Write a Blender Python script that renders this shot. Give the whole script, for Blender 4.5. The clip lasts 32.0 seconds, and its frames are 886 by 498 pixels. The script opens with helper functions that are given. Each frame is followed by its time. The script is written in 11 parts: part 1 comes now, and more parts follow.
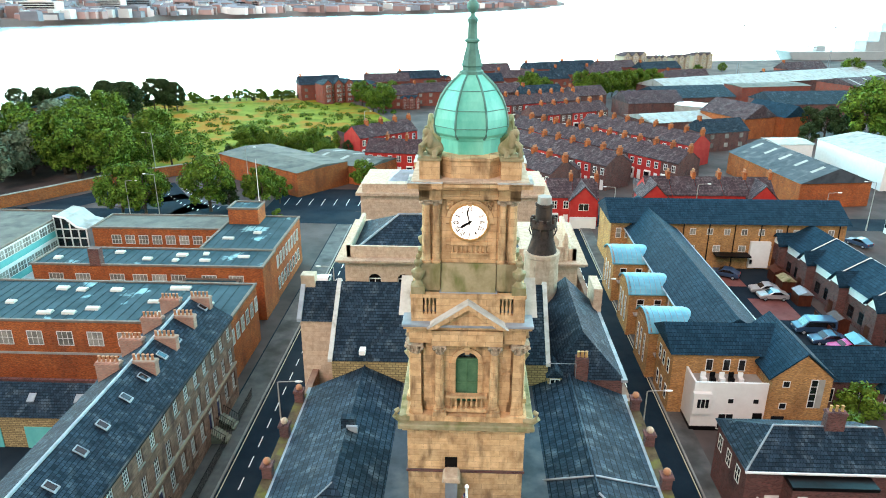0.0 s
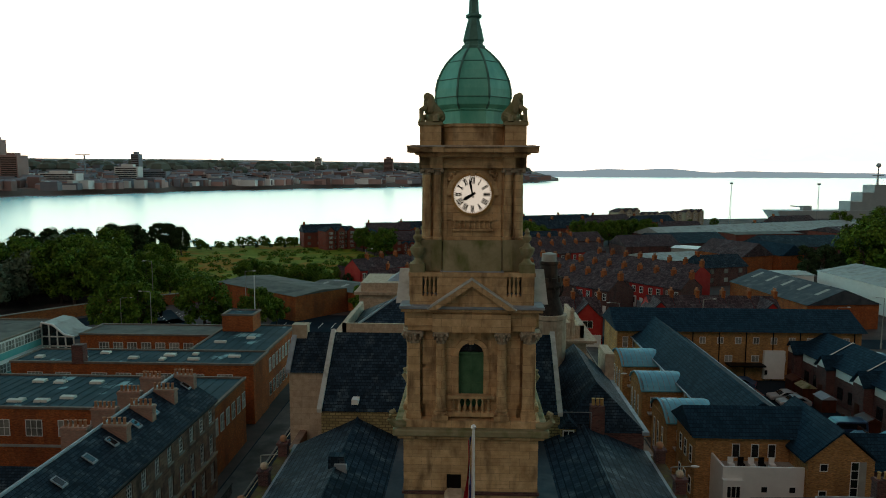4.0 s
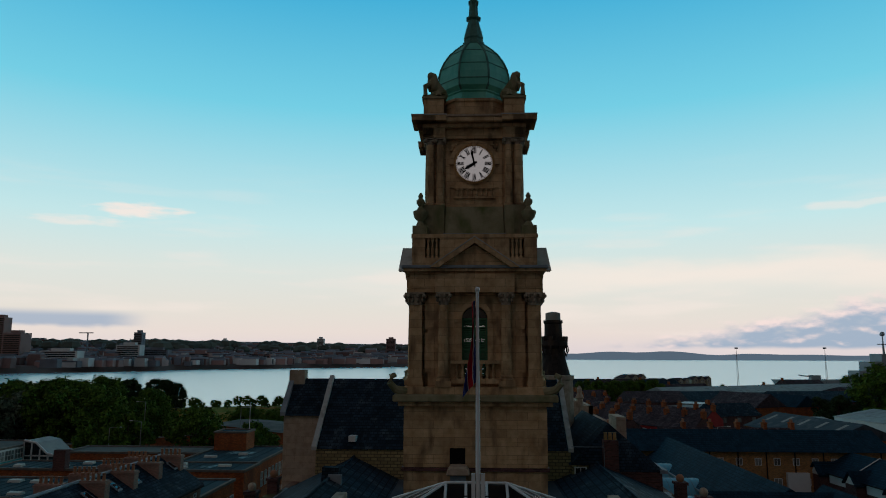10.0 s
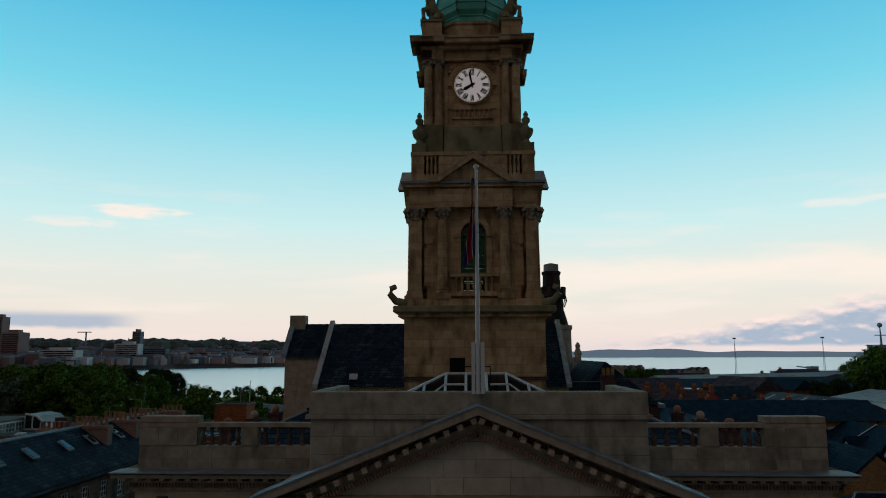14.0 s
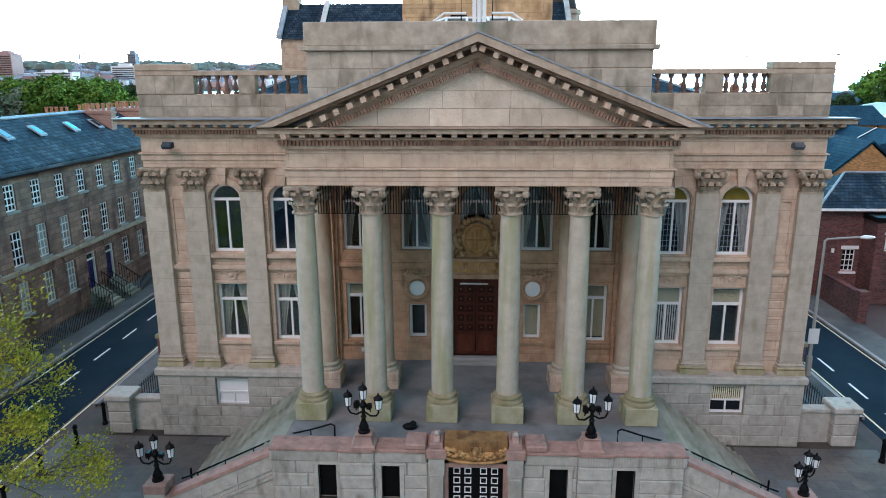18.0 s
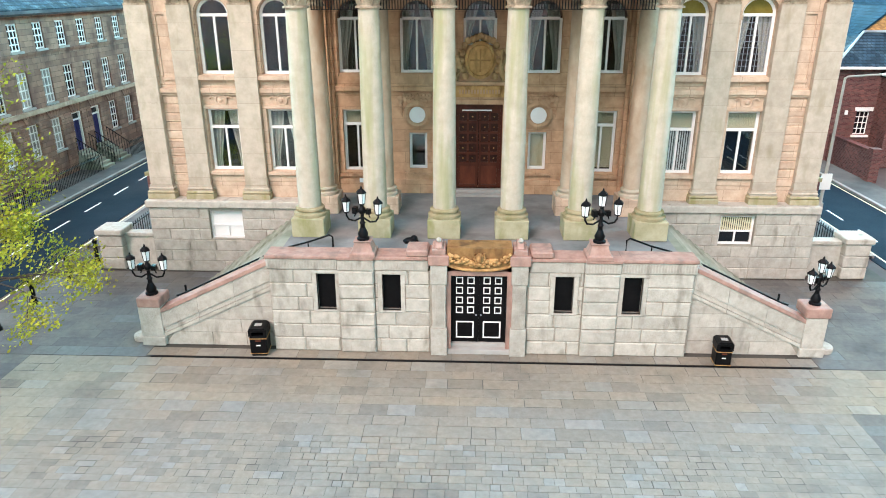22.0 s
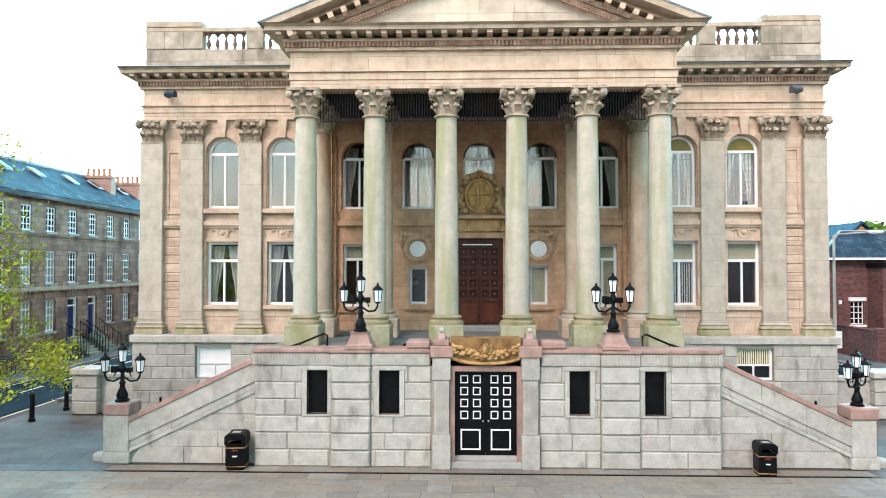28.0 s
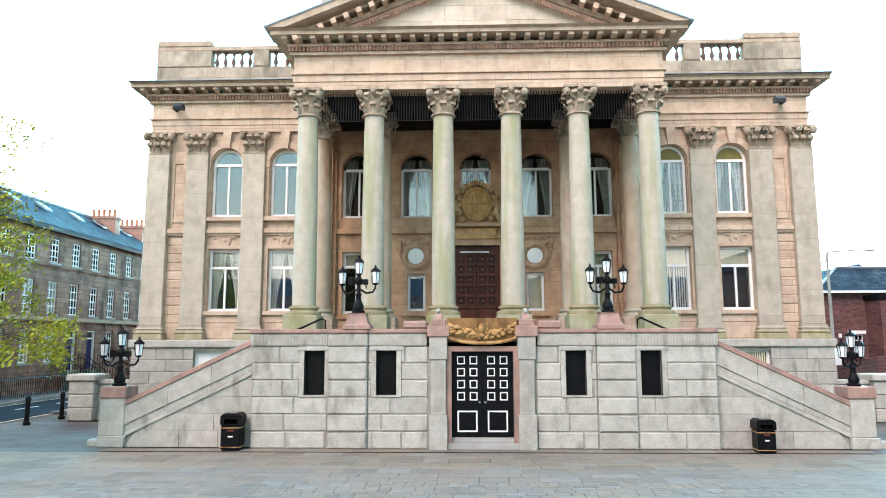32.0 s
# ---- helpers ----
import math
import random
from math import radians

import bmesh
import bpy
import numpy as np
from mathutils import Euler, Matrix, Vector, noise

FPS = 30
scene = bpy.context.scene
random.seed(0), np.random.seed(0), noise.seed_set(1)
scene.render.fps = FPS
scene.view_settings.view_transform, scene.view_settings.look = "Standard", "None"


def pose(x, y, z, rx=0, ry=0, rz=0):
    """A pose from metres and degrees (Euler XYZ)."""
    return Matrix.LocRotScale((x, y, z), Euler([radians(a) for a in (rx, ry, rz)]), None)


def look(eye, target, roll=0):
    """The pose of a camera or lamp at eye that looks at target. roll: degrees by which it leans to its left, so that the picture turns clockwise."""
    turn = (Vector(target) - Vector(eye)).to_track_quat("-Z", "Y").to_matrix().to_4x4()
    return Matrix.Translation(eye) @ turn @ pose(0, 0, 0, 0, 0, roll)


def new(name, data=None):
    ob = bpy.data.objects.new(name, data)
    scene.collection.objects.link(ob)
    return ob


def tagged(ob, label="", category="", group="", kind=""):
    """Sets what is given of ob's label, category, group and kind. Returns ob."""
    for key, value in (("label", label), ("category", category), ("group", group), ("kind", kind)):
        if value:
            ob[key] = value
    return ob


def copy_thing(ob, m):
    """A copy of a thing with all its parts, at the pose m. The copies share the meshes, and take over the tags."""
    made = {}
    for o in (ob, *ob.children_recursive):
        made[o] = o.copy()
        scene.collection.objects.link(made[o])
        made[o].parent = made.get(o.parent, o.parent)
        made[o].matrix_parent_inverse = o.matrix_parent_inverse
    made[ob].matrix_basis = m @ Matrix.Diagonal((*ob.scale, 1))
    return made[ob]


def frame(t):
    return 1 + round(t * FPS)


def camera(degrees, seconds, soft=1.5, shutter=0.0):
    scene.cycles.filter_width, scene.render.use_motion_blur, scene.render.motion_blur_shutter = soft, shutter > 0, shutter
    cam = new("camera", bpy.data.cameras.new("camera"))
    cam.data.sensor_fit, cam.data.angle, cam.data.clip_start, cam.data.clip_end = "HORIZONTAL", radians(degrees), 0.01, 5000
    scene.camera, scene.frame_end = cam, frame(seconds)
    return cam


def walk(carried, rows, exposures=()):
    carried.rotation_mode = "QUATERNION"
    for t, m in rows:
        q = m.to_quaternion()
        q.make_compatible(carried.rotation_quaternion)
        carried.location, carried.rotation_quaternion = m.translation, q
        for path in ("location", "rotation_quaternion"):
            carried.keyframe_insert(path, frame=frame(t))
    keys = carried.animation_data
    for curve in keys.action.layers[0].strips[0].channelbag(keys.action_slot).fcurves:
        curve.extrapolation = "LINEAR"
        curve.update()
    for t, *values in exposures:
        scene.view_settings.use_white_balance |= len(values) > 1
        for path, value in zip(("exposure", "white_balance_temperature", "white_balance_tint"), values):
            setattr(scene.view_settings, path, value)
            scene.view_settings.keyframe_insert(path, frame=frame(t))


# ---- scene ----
cam = camera(65.4, 32.0, soft=1.0)
PATH = [
    (0, (-0.129, -19.867, 40.419), (-0.197, -17.995, 39.718), 0.2),
    (0.5, (-0.221, -19.555, 39.032), (-0.287, -17.624, 38.516), 0.2),
    (1, (-0.127, -19.873, 37.857), (-0.195, -17.896, 37.56), 0.2),
    (1.5, (-0.179, -19.983, 36.616), (-0.246, -18.006, 36.323), 0.2),
    (2, (-0.176, -19.947, 35.468), (-0.245, -17.969, 35.18), 0.2),
    (2.5, (-0.09, -19.593, 34.429), (-0.162, -17.614, 34.151), 0.2),
    (4.5, (-0.211, -19.84, 29.631), (-0.286, -17.848, 29.47), 0.2),
    (5, (-0.227, -20.04, 28.514), (-0.305, -18.041, 28.501), 0.1),
    (5.5, (-0.224, -20.148, 27.473), (-0.302, -18.154, 27.605), 0.0),
    (6, (-0.216, -20.28, 26.459), (-0.295, -18.3, 26.725), 0.1),
    (6.5, (-0.218, -20.289, 25.555), (-0.297, -18.314, 25.857), 0.2),
    (7, (-0.199, -20.212, 24.712), (-0.278, -18.236, 25.014), 0.3),
    (7.5, (-0.188, -20.05, 23.934), (-0.268, -18.074, 24.237), 0.3),
    (8, (-0.185, -20.02, 23.156), (-0.266, -18.045, 23.46), 0.3),
    (8.5, (-0.196, -19.99, 22.459), (-0.277, -18.015, 22.763), 0.3),
    (9, (-0.17, -19.875, 21.836), (-0.251, -17.9, 22.14), 0.3),
    (9.5, (-0.157, -19.829, 21.196), (-0.239, -17.854, 21.5), 0.3),
    (10, (-0.153, -19.762, 20.627), (-0.235, -17.787, 20.929), 0.2),
    (10.5, (-0.175, -19.703, 20.094), (-0.256, -17.728, 20.396), 0.1),
    (11, (-0.187, -19.781, 19.527), (-0.267, -17.806, 19.829), 0.1),
    (11.5, (-0.196, -19.757, 18.972), (-0.275, -17.781, 19.274), 0.0),
    (12, (-0.216, -19.69, 18.552), (-0.293, -17.714, 18.85), -0.1),
    (12.5, (-0.195, -19.667, 18.066), (-0.272, -17.691, 18.366), -0.1),
    (13, (-0.189, -19.644, 17.648), (-0.267, -17.668, 17.947), -0.1),
    (13.5, (-0.194, -19.624, 17.189), (-0.271, -17.648, 17.49), -0.1),
    (15.5, (-0.217, -19.561, 15.603), (-0.295, -17.58, 15.867), -0.4),
    (16, (-0.204, -19.472, 15.232), (-0.284, -17.487, 15.467), -0.3),
    (16.5, (-0.188, -19.396, 14.859), (-0.269, -17.408, 15.055), -0.3),
    (17, (-0.169, -19.359, 14.529), (-0.254, -17.361, 14.53), -0.1),
    (17.5, (-0.141, -19.355, 14.201), (-0.227, -17.377, 13.921), -0.0),
    (18, (-0.101, -19.194, 13.987), (-0.188, -17.255, 13.506), -0.2),
    (18.5, (-0.16, -19.294, 13.367), (-0.243, -17.388, 12.764), -0.1),
    (19, (-0.196, -19.245, 13.002), (-0.275, -17.369, 12.311), -0.1),
    (19.5, (-0.17, -19.24, 12.561), (-0.25, -17.366, 11.868), -0.1),
    (20, (-0.169, -19.226, 12.212), (-0.248, -17.354, 11.511), -0.1),
    (20.5, (-0.156, -19.214, 11.803), (-0.235, -17.344, 11.099), -0.1),
    (21, (-0.2, -19.205, 11.332), (-0.277, -17.335, 10.629), -0.1),
    (21.5, (-0.258, -19.159, 10.875), (-0.333, -17.289, 10.17), -0.1),
    (22, (-0.262, -19.146, 10.464), (-0.339, -17.278, 9.754), -0.1),
    (22.5, (-0.223, -19.105, 10.059), (-0.302, -17.239, 9.344), -0.1),
    (23, (-0.207, -19.093, 9.582), (-0.284, -17.226, 8.87), -0.0),
    (23.5, (-0.173, -19.123, 9.164), (-0.253, -17.246, 8.478), -0.1),
    (24, (-0.308, -19.17, 8.695), (-0.377, -17.268, 8.08), 0.1),
    (24.5, (-0.265, -19.195, 8.286), (-0.339, -17.245, 7.849), -0.1),
    (25, (-0.271, -19.181, 7.997), (-0.346, -17.195, 7.77), 0.0),
    (25.5, (-0.321, -19.133, 7.446), (-0.391, -17.134, 7.429), -0.0),
    (27.5, (-0.532, -19.045, 5.719), (-0.594, -17.047, 5.778), -0.1),
    (28, (-0.558, -19.088, 5.363), (-0.618, -17.09, 5.414), -0.0),
    (28.5, (-0.548, -19.136, 4.954), (-0.608, -17.137, 5.001), -0.0),
    (29, (-0.591, -19.181, 4.588), (-0.647, -17.183, 4.636), -0.0),
    (29.5, (-0.527, -19.193, 4.258), (-0.587, -17.199, 4.394), -0.1),
    (30, (-0.474, -19.203, 3.816), (-0.536, -17.212, 3.998), 0.0),
    (30.5, (-0.516, -19.232, 3.352), (-0.574, -17.241, 3.537), 0.0),
    (31, (-0.507, -19.247, 3.048), (-0.565, -17.257, 3.236), 0.0),
    (31.5, (-0.499, -19.29, 2.968), (-0.556, -17.301, 3.169), -0.0),
    (32, (-0.434, -19.32, 2.841), (-0.496, -17.339, 3.105), -0.1),
]
walk(cam, [(t, look(eye, target, roll)) for t, eye, target, roll in PATH],
     exposures=[(0, -0.2, 7550, 20), (0.5, 0.05, 7500, 17), (1.0, -1.98, 7700, 14), (2.0, -3.2, 8200, 13), (2.5, -3.2, 8200, 14), (4.5, -3.1, 8000, 16), (5.0, -3.6, 7700, 17), (5.5, -3.95, 7500, 17), (6.0, -4.17, 6950, 19), (7.0, -4.42, 6650, 20), (9.0, -4.42, 6600, 20),
                (13.0, -4.32, 6700, 21), (16.5, -4.28, 6850, 21), (17.0, -4.1, 6800, 21), (17.5, -2.6, 6500, 20), (18.0, -0.55, 6150, 22), (18.5, 0.42, 6300, 20), (19.0, 0.62, 6650, 19), (20.0, 0.8, 6700, 19), (21.0, 0.84, 6850, 19), (22.5, 0.82, 7050, 20), (24.0, 0.82, 7100, 20), (25.0, 0.88, 6950, 20), (28.0, 0.7, 6650, 18), (32.0, 0.66, 6600, 19)])

# ---- sky and sun: a dusk sky, brighter over the river, with low cloud on the horizon ----
SUN_AZ, SUN_EL = 205.0, 43.0
world = bpy.data.worlds.new("sky")
scene.world = world
world.use_nodes = True


def build_sky():
    nt = world.node_tree
    nt.nodes.clear()
    N, L = nt.nodes.new, nt.links.new
    out, bg = N("ShaderNodeOutputWorld"), N("ShaderNodeBackground")
    tc, sep = N("ShaderNodeTexCoord"), N("ShaderNodeSeparateXYZ")
    L(tc.outputs["Generated"], sep.inputs[0])

    def num(op, a, b=None, clamp=False):
        n = N("ShaderNodeMath")
        n.operation, n.use_clamp = op, clamp
        for k, v in ((0, a), (1, b)):
            if v is None:
                continue
            if isinstance(v, (int, float)):
                n.inputs[k].default_value = v
            else:
                L(v, n.inputs[k])
        return n.outputs[0]

    def step(v, a, b):
        n = N("ShaderNodeMapRange")
        n.interpolation_type = "SMOOTHSTEP"
        n.inputs["From Min"].default_value, n.inputs["From Max"].default_value = a, b
        L(v, n.inputs["Value"])
        return n.outputs[0]

    def blend(f, a, b, how="MIX"):
        n = N("ShaderNodeMix")
        n.data_type, n.blend_type = "RGBA", how
        for key, v in (("Factor", f), ("A", a), ("B", b)):
            if isinstance(v, tuple):
                n.inputs[key].default_value = v
            elif isinstance(v, float):
                n.inputs[key].default_value = v
            else:
                L(v, n.inputs[key])
        return n.outputs["Result"]

    def cloud_noise(sx, sz, scale, detail=6, lift=0.0):
        mp, nz = N("ShaderNodeMapping"), N("ShaderNodeTexNoise")
        mp.inputs["Scale"].default_value, mp.inputs["Location"].default_value = (sx, sx, sz), (0, 0, sz * lift)
        L(tc.outputs["Generated"], mp.inputs[0])
        L(mp.outputs[0], nz.inputs["Vector"])
        nz.inputs["Scale"].default_value, nz.inputs["Detail"].default_value = scale, detail
        return nz.outputs["Fac"]

    X, Y, Z = sep.outputs["X"], sep.outputs["Y"], sep.outputs["Z"]
    sky = N("ShaderNodeTexSky")
    sky.sky_type, sky.sun_disc = "NISHITA", False
    sky.sun_elevation, sky.sun_rotation = radians(SUN_EL), radians(SUN_AZ)
    ramp = N("ShaderNodeValToRGB")
    L(Z, ramp.inputs[0])
    els = ramp.color_ramp.elements
    els[0].position, els[0].color = 0.0, (8.3, 7.9, 7.8, 1)
    els[1].position, els[1].color = 1.0, (0.9, 0.85, 0.85, 1)
    for p, c in ((0.03, (9.2, 8.65, 7.7, 1)), (0.06, (8.8, 8.95, 7.8, 1)), (0.12, (8.0, 9.4, 8.5, 1)), (0.18, (6.1, 9.6, 9.4, 1)), (0.34, (1.75, 7.5, 9.1, 1)), (0.48, (0.44, 5.25, 8.05, 1)), (0.62, (0.9, 1.2, 1.5, 1))):
        e = els.new(p)
        e.position, e.color = p, c
    col = ramp.outputs["Color"]
    # thin streaks at middle height, and a long cream band low over the estuary
    wisp = num("MULTIPLY", step(cloud_noise(3.0, 26.0, 1.5), 0.52, 0.72), step(Z, 0.30, 0.06))
    col = blend(num("MULTIPLY", wisp, 0.5), col, (10.4, 9.75, 8.6, 1))
    wave = cloud_noise(2.0, 9.0, 3.0, 5)
    high = num("ADD", Z, num("MULTIPLY", num("SUBTRACT", wave, 0.5), 0.05))
    band = num("MULTIPLY", num("MULTIPLY", step(high, 0.072, 0.108), step(high, 0.135, 0.112)), step(X, -0.3, 0.25))
    col = blend(num("MULTIPLY", band, 0.75), col, (10.6, 9.95, 8.5, 1))
    # small lens-shaped clouds
    fleck = cloud_noise(1.0, 5.0, 22.0, 6)
    for cx, cz, wx, wz, amount in ((-0.44, 0.187, 0.055, 0.010, 0.8), (-0.50, 0.168, 0.05, 0.007, 0.5), (0.47, 0.188, 0.05, 0.006, 0.4)):
        dx, dz = num("DIVIDE", num("SUBTRACT", X, cx), wx), num("DIVIDE", num("SUBTRACT", Z, cz), wz)
        near = num("ADD", num("ADD", num("MULTIPLY", dx, dx), num("MULTIPLY", dz, dz)), num("MULTIPLY", num("SUBTRACT", fleck, 0.5), 4.0))
        col = blend(num("MULTIPLY", num("MULTIPLY", step(near, 1.3, 0.0), step(Y, 0.2, 0.5)), amount), col, (11.0, 9.95, 8.6, 1))
    # a bank of cumulus low over the estuary, climbing to the right: pink-white tops, blue-grey bodies
    puff, above = cloud_noise(1.0, 2.4, 30.0, 8), cloud_noise(1.0, 2.4, 30.0, 8, 0.006)
    lumps = cloud_noise(1.0, 1.6, 9.0, 3)
    top = num("ADD", num("MULTIPLY", step(X, 0.08, 0.62), 0.084), num("MULTIPLY", num("SUBTRACT", lumps, 0.5), 0.02))
    body = num("ADD", num("DIVIDE", num("SUBTRACT", top, Z), 0.016), num("MULTIPLY", num("SUBTRACT", puff, 0.5), 4.0))
    mask = num("MULTIPLY", num("MULTIPLY", step(body, -0.5, 1.3), step(X, 0.15, 0.24)), step(num("ADD", Z, num("MULTIPLY", puff, 0.006)), 0.010, 0.016))
    crest = num("ADD", num("DIVIDE", num("SUBTRACT", Z, num("MULTIPLY", top, 0.72)), 0.022), num("MULTIPLY", num("SUBTRACT", puff, above), 5.0))
    col = blend(num("MULTIPLY", mask, 0.95), col, blend(step(crest, -0.9, 1.3), (3.7, 5.2, 6.5, 1), (10.4, 9.05, 8.3, 1)))
    # a dark flat cloud over the far city
    flat = num("MULTIPLY", num("MULTIPLY", step(num("ADD", Z, num("MULTIPLY", puff, 0.012)), 0.036, 0.044), step(Z, 0.058, 0.046)), step(X, -0.42, -0.48))
    col = blend(num("MULTIPLY", flat, 0.75), col, (3.2, 4.8, 6.4, 1))
    # the side of the sky away from the river is dimmer
    az = N("ShaderNodeMapRange")
    az.interpolation_type = "SMOOTHSTEP"
    az.inputs["From Min"].default_value, az.inputs["From Max"].default_value = -0.6, 0.75
    az.inputs["To Min"].default_value, az.inputs["To Max"].default_value = 0.0, 1.0
    L(Y, az.inputs["Value"])
    dusk = blend(az.outputs[0], (0.11, 0.088, 0.076, 1), (1.0, 1.0, 1.0, 1))
    col = blend(1.0, col, dusk, "MULTIPLY")
    col = blend(0.04, col, sky.outputs[0], "ADD")
    L(col, bg.inputs["Color"])
    bg.inputs["Strength"].default_value = 1.75
    L(bg.outputs[0], out.inputs["Surface"])


build_sky()
sun = new("sun", bpy.data.lights.new("sun", "SUN"))
sun.data.energy, sun.data.angle, sun.data.color = 2.2, radians(30), (1.0, 0.825, 0.79)
sun.matrix_world = look((0, 0, 60), (0 + 20 * math.sin(radians(25)), 20 * math.cos(radians(25)), 60 - 20 * math.tan(radians(SUN_EL))))


# ---- materials ----
def material(name, a, b, rough=0.85, scale=1.0, bump=0.15, metal=0.0, stain=None, stain_scale=0.5, stain_at=(0.5, 0.72), streak=0.0, island=0.0, fine=18.0, spec=0.2, vary=0.0, stain_z=0.35):
    """Two tones of noise, a stain with a shape of its own, fine relief, and optional variation from piece to piece."""
    m = bpy.data.materials.new(name)
    m.use_nodes = True
    nt = m.node_tree
    N, L = nt.nodes.new, nt.links.new
    bs = nt.nodes["Principled BSDF"]
    bs.inputs["Roughness"].default_value, bs.inputs["Metallic"].default_value = rough, metal
    bs.inputs["Specular IOR Level"].default_value = spec
    geo = N("ShaderNodeNewGeometry")
    mp = N("ShaderNodeMapping")
    mp.inputs["Scale"].default_value = (scale, scale, scale * (1 - 0.85 * streak))
    L(geo.outputs["Position"], mp.inputs[0])
    n1 = N("ShaderNodeTexNoise")
    n1.inputs["Scale"].default_value, n1.inputs["Detail"].default_value = 1.0, 8
    n1.inputs["Roughness"].default_value = 0.65
    L(mp.outputs[0], n1.inputs["Vector"])
    cr = N("ShaderNodeValToRGB")
    cr.color_ramp.elements[0].position, cr.color_ramp.elements[1].position = 0.3, 0.7
    cr.color_ramp.elements[0].color, cr.color_ramp.elements[1].color = (*a, 1), (*b, 1)
    L(n1.outputs["Fac"], cr.inputs[0])
    col = cr.outputs["Color"]
    if stain:
        n2 = N("ShaderNodeTexNoise")
        n2.inputs["Scale"].default_value, n2.inputs["Detail"].default_value = stain_scale, 7
        mp2 = N("ShaderNodeMapping")
        mp2.inputs["Scale"].default_value = (1, 1, stain_z)
        mp2.inputs["Location"].default_value = (7.3, 2.1, 4.4)
        L(geo.outputs["Position"], mp2.inputs[0])
        L(mp2.outputs[0], n2.inputs["Vector"])
        c2 = N("ShaderNodeValToRGB")
        c2.color_ramp.elements[0].position, c2.color_ramp.elements[1].position = stain_at
        L(n2.outputs["Fac"], c2.inputs[0])
        mx = N("ShaderNodeMix")
        mx.data_type = "RGBA"
        mx.inputs["B"].default_value = (*stain, 1)
        L(c2.outputs["Color"], mx.inputs["Factor"])
        L(col, mx.inputs["A"])
        col = mx.outputs["Result"]
    if island or vary:
        r = N("ShaderNodeMapRange")
        k = island or vary
        r.inputs["To Min"].default_value, r.inputs["To Max"].default_value = 1 - k, 1 + k
        if island:
            L(geo.outputs["Random Per Island"], r.inputs["Value"])
        else:
            oi = N("ShaderNodeObjectInfo")
            L(oi.outputs["Random"], r.inputs["Value"])
        mv = N("ShaderNodeMix")
        mv.data_type, mv.blend_type = "RGBA", "MULTIPLY"
        mv.inputs["Factor"].default_value = 1.0
        L(col, mv.inputs["A"])
        L(r.outputs[0], mv.inputs["B"])
        col = mv.outputs["Result"]
    L(col, bs.inputs["Base Color"])
    if bump:
        n3 = N("ShaderNodeTexNoise")
        n3.inputs["Scale"].default_value, n3.inputs["Detail"].default_value = fine, 5
        L(geo.outputs["Position"], n3.inputs["Vector"])
        bp = N("ShaderNodeBump")
        bp.inputs["Strength"].default_value, bp.inputs["Distance"].default_value = bump, 0.03
        L(n3.outputs["Fac"], bp.inputs["Height"])
        L(bp.outputs[0], bs.inputs["Normal"])
    return m


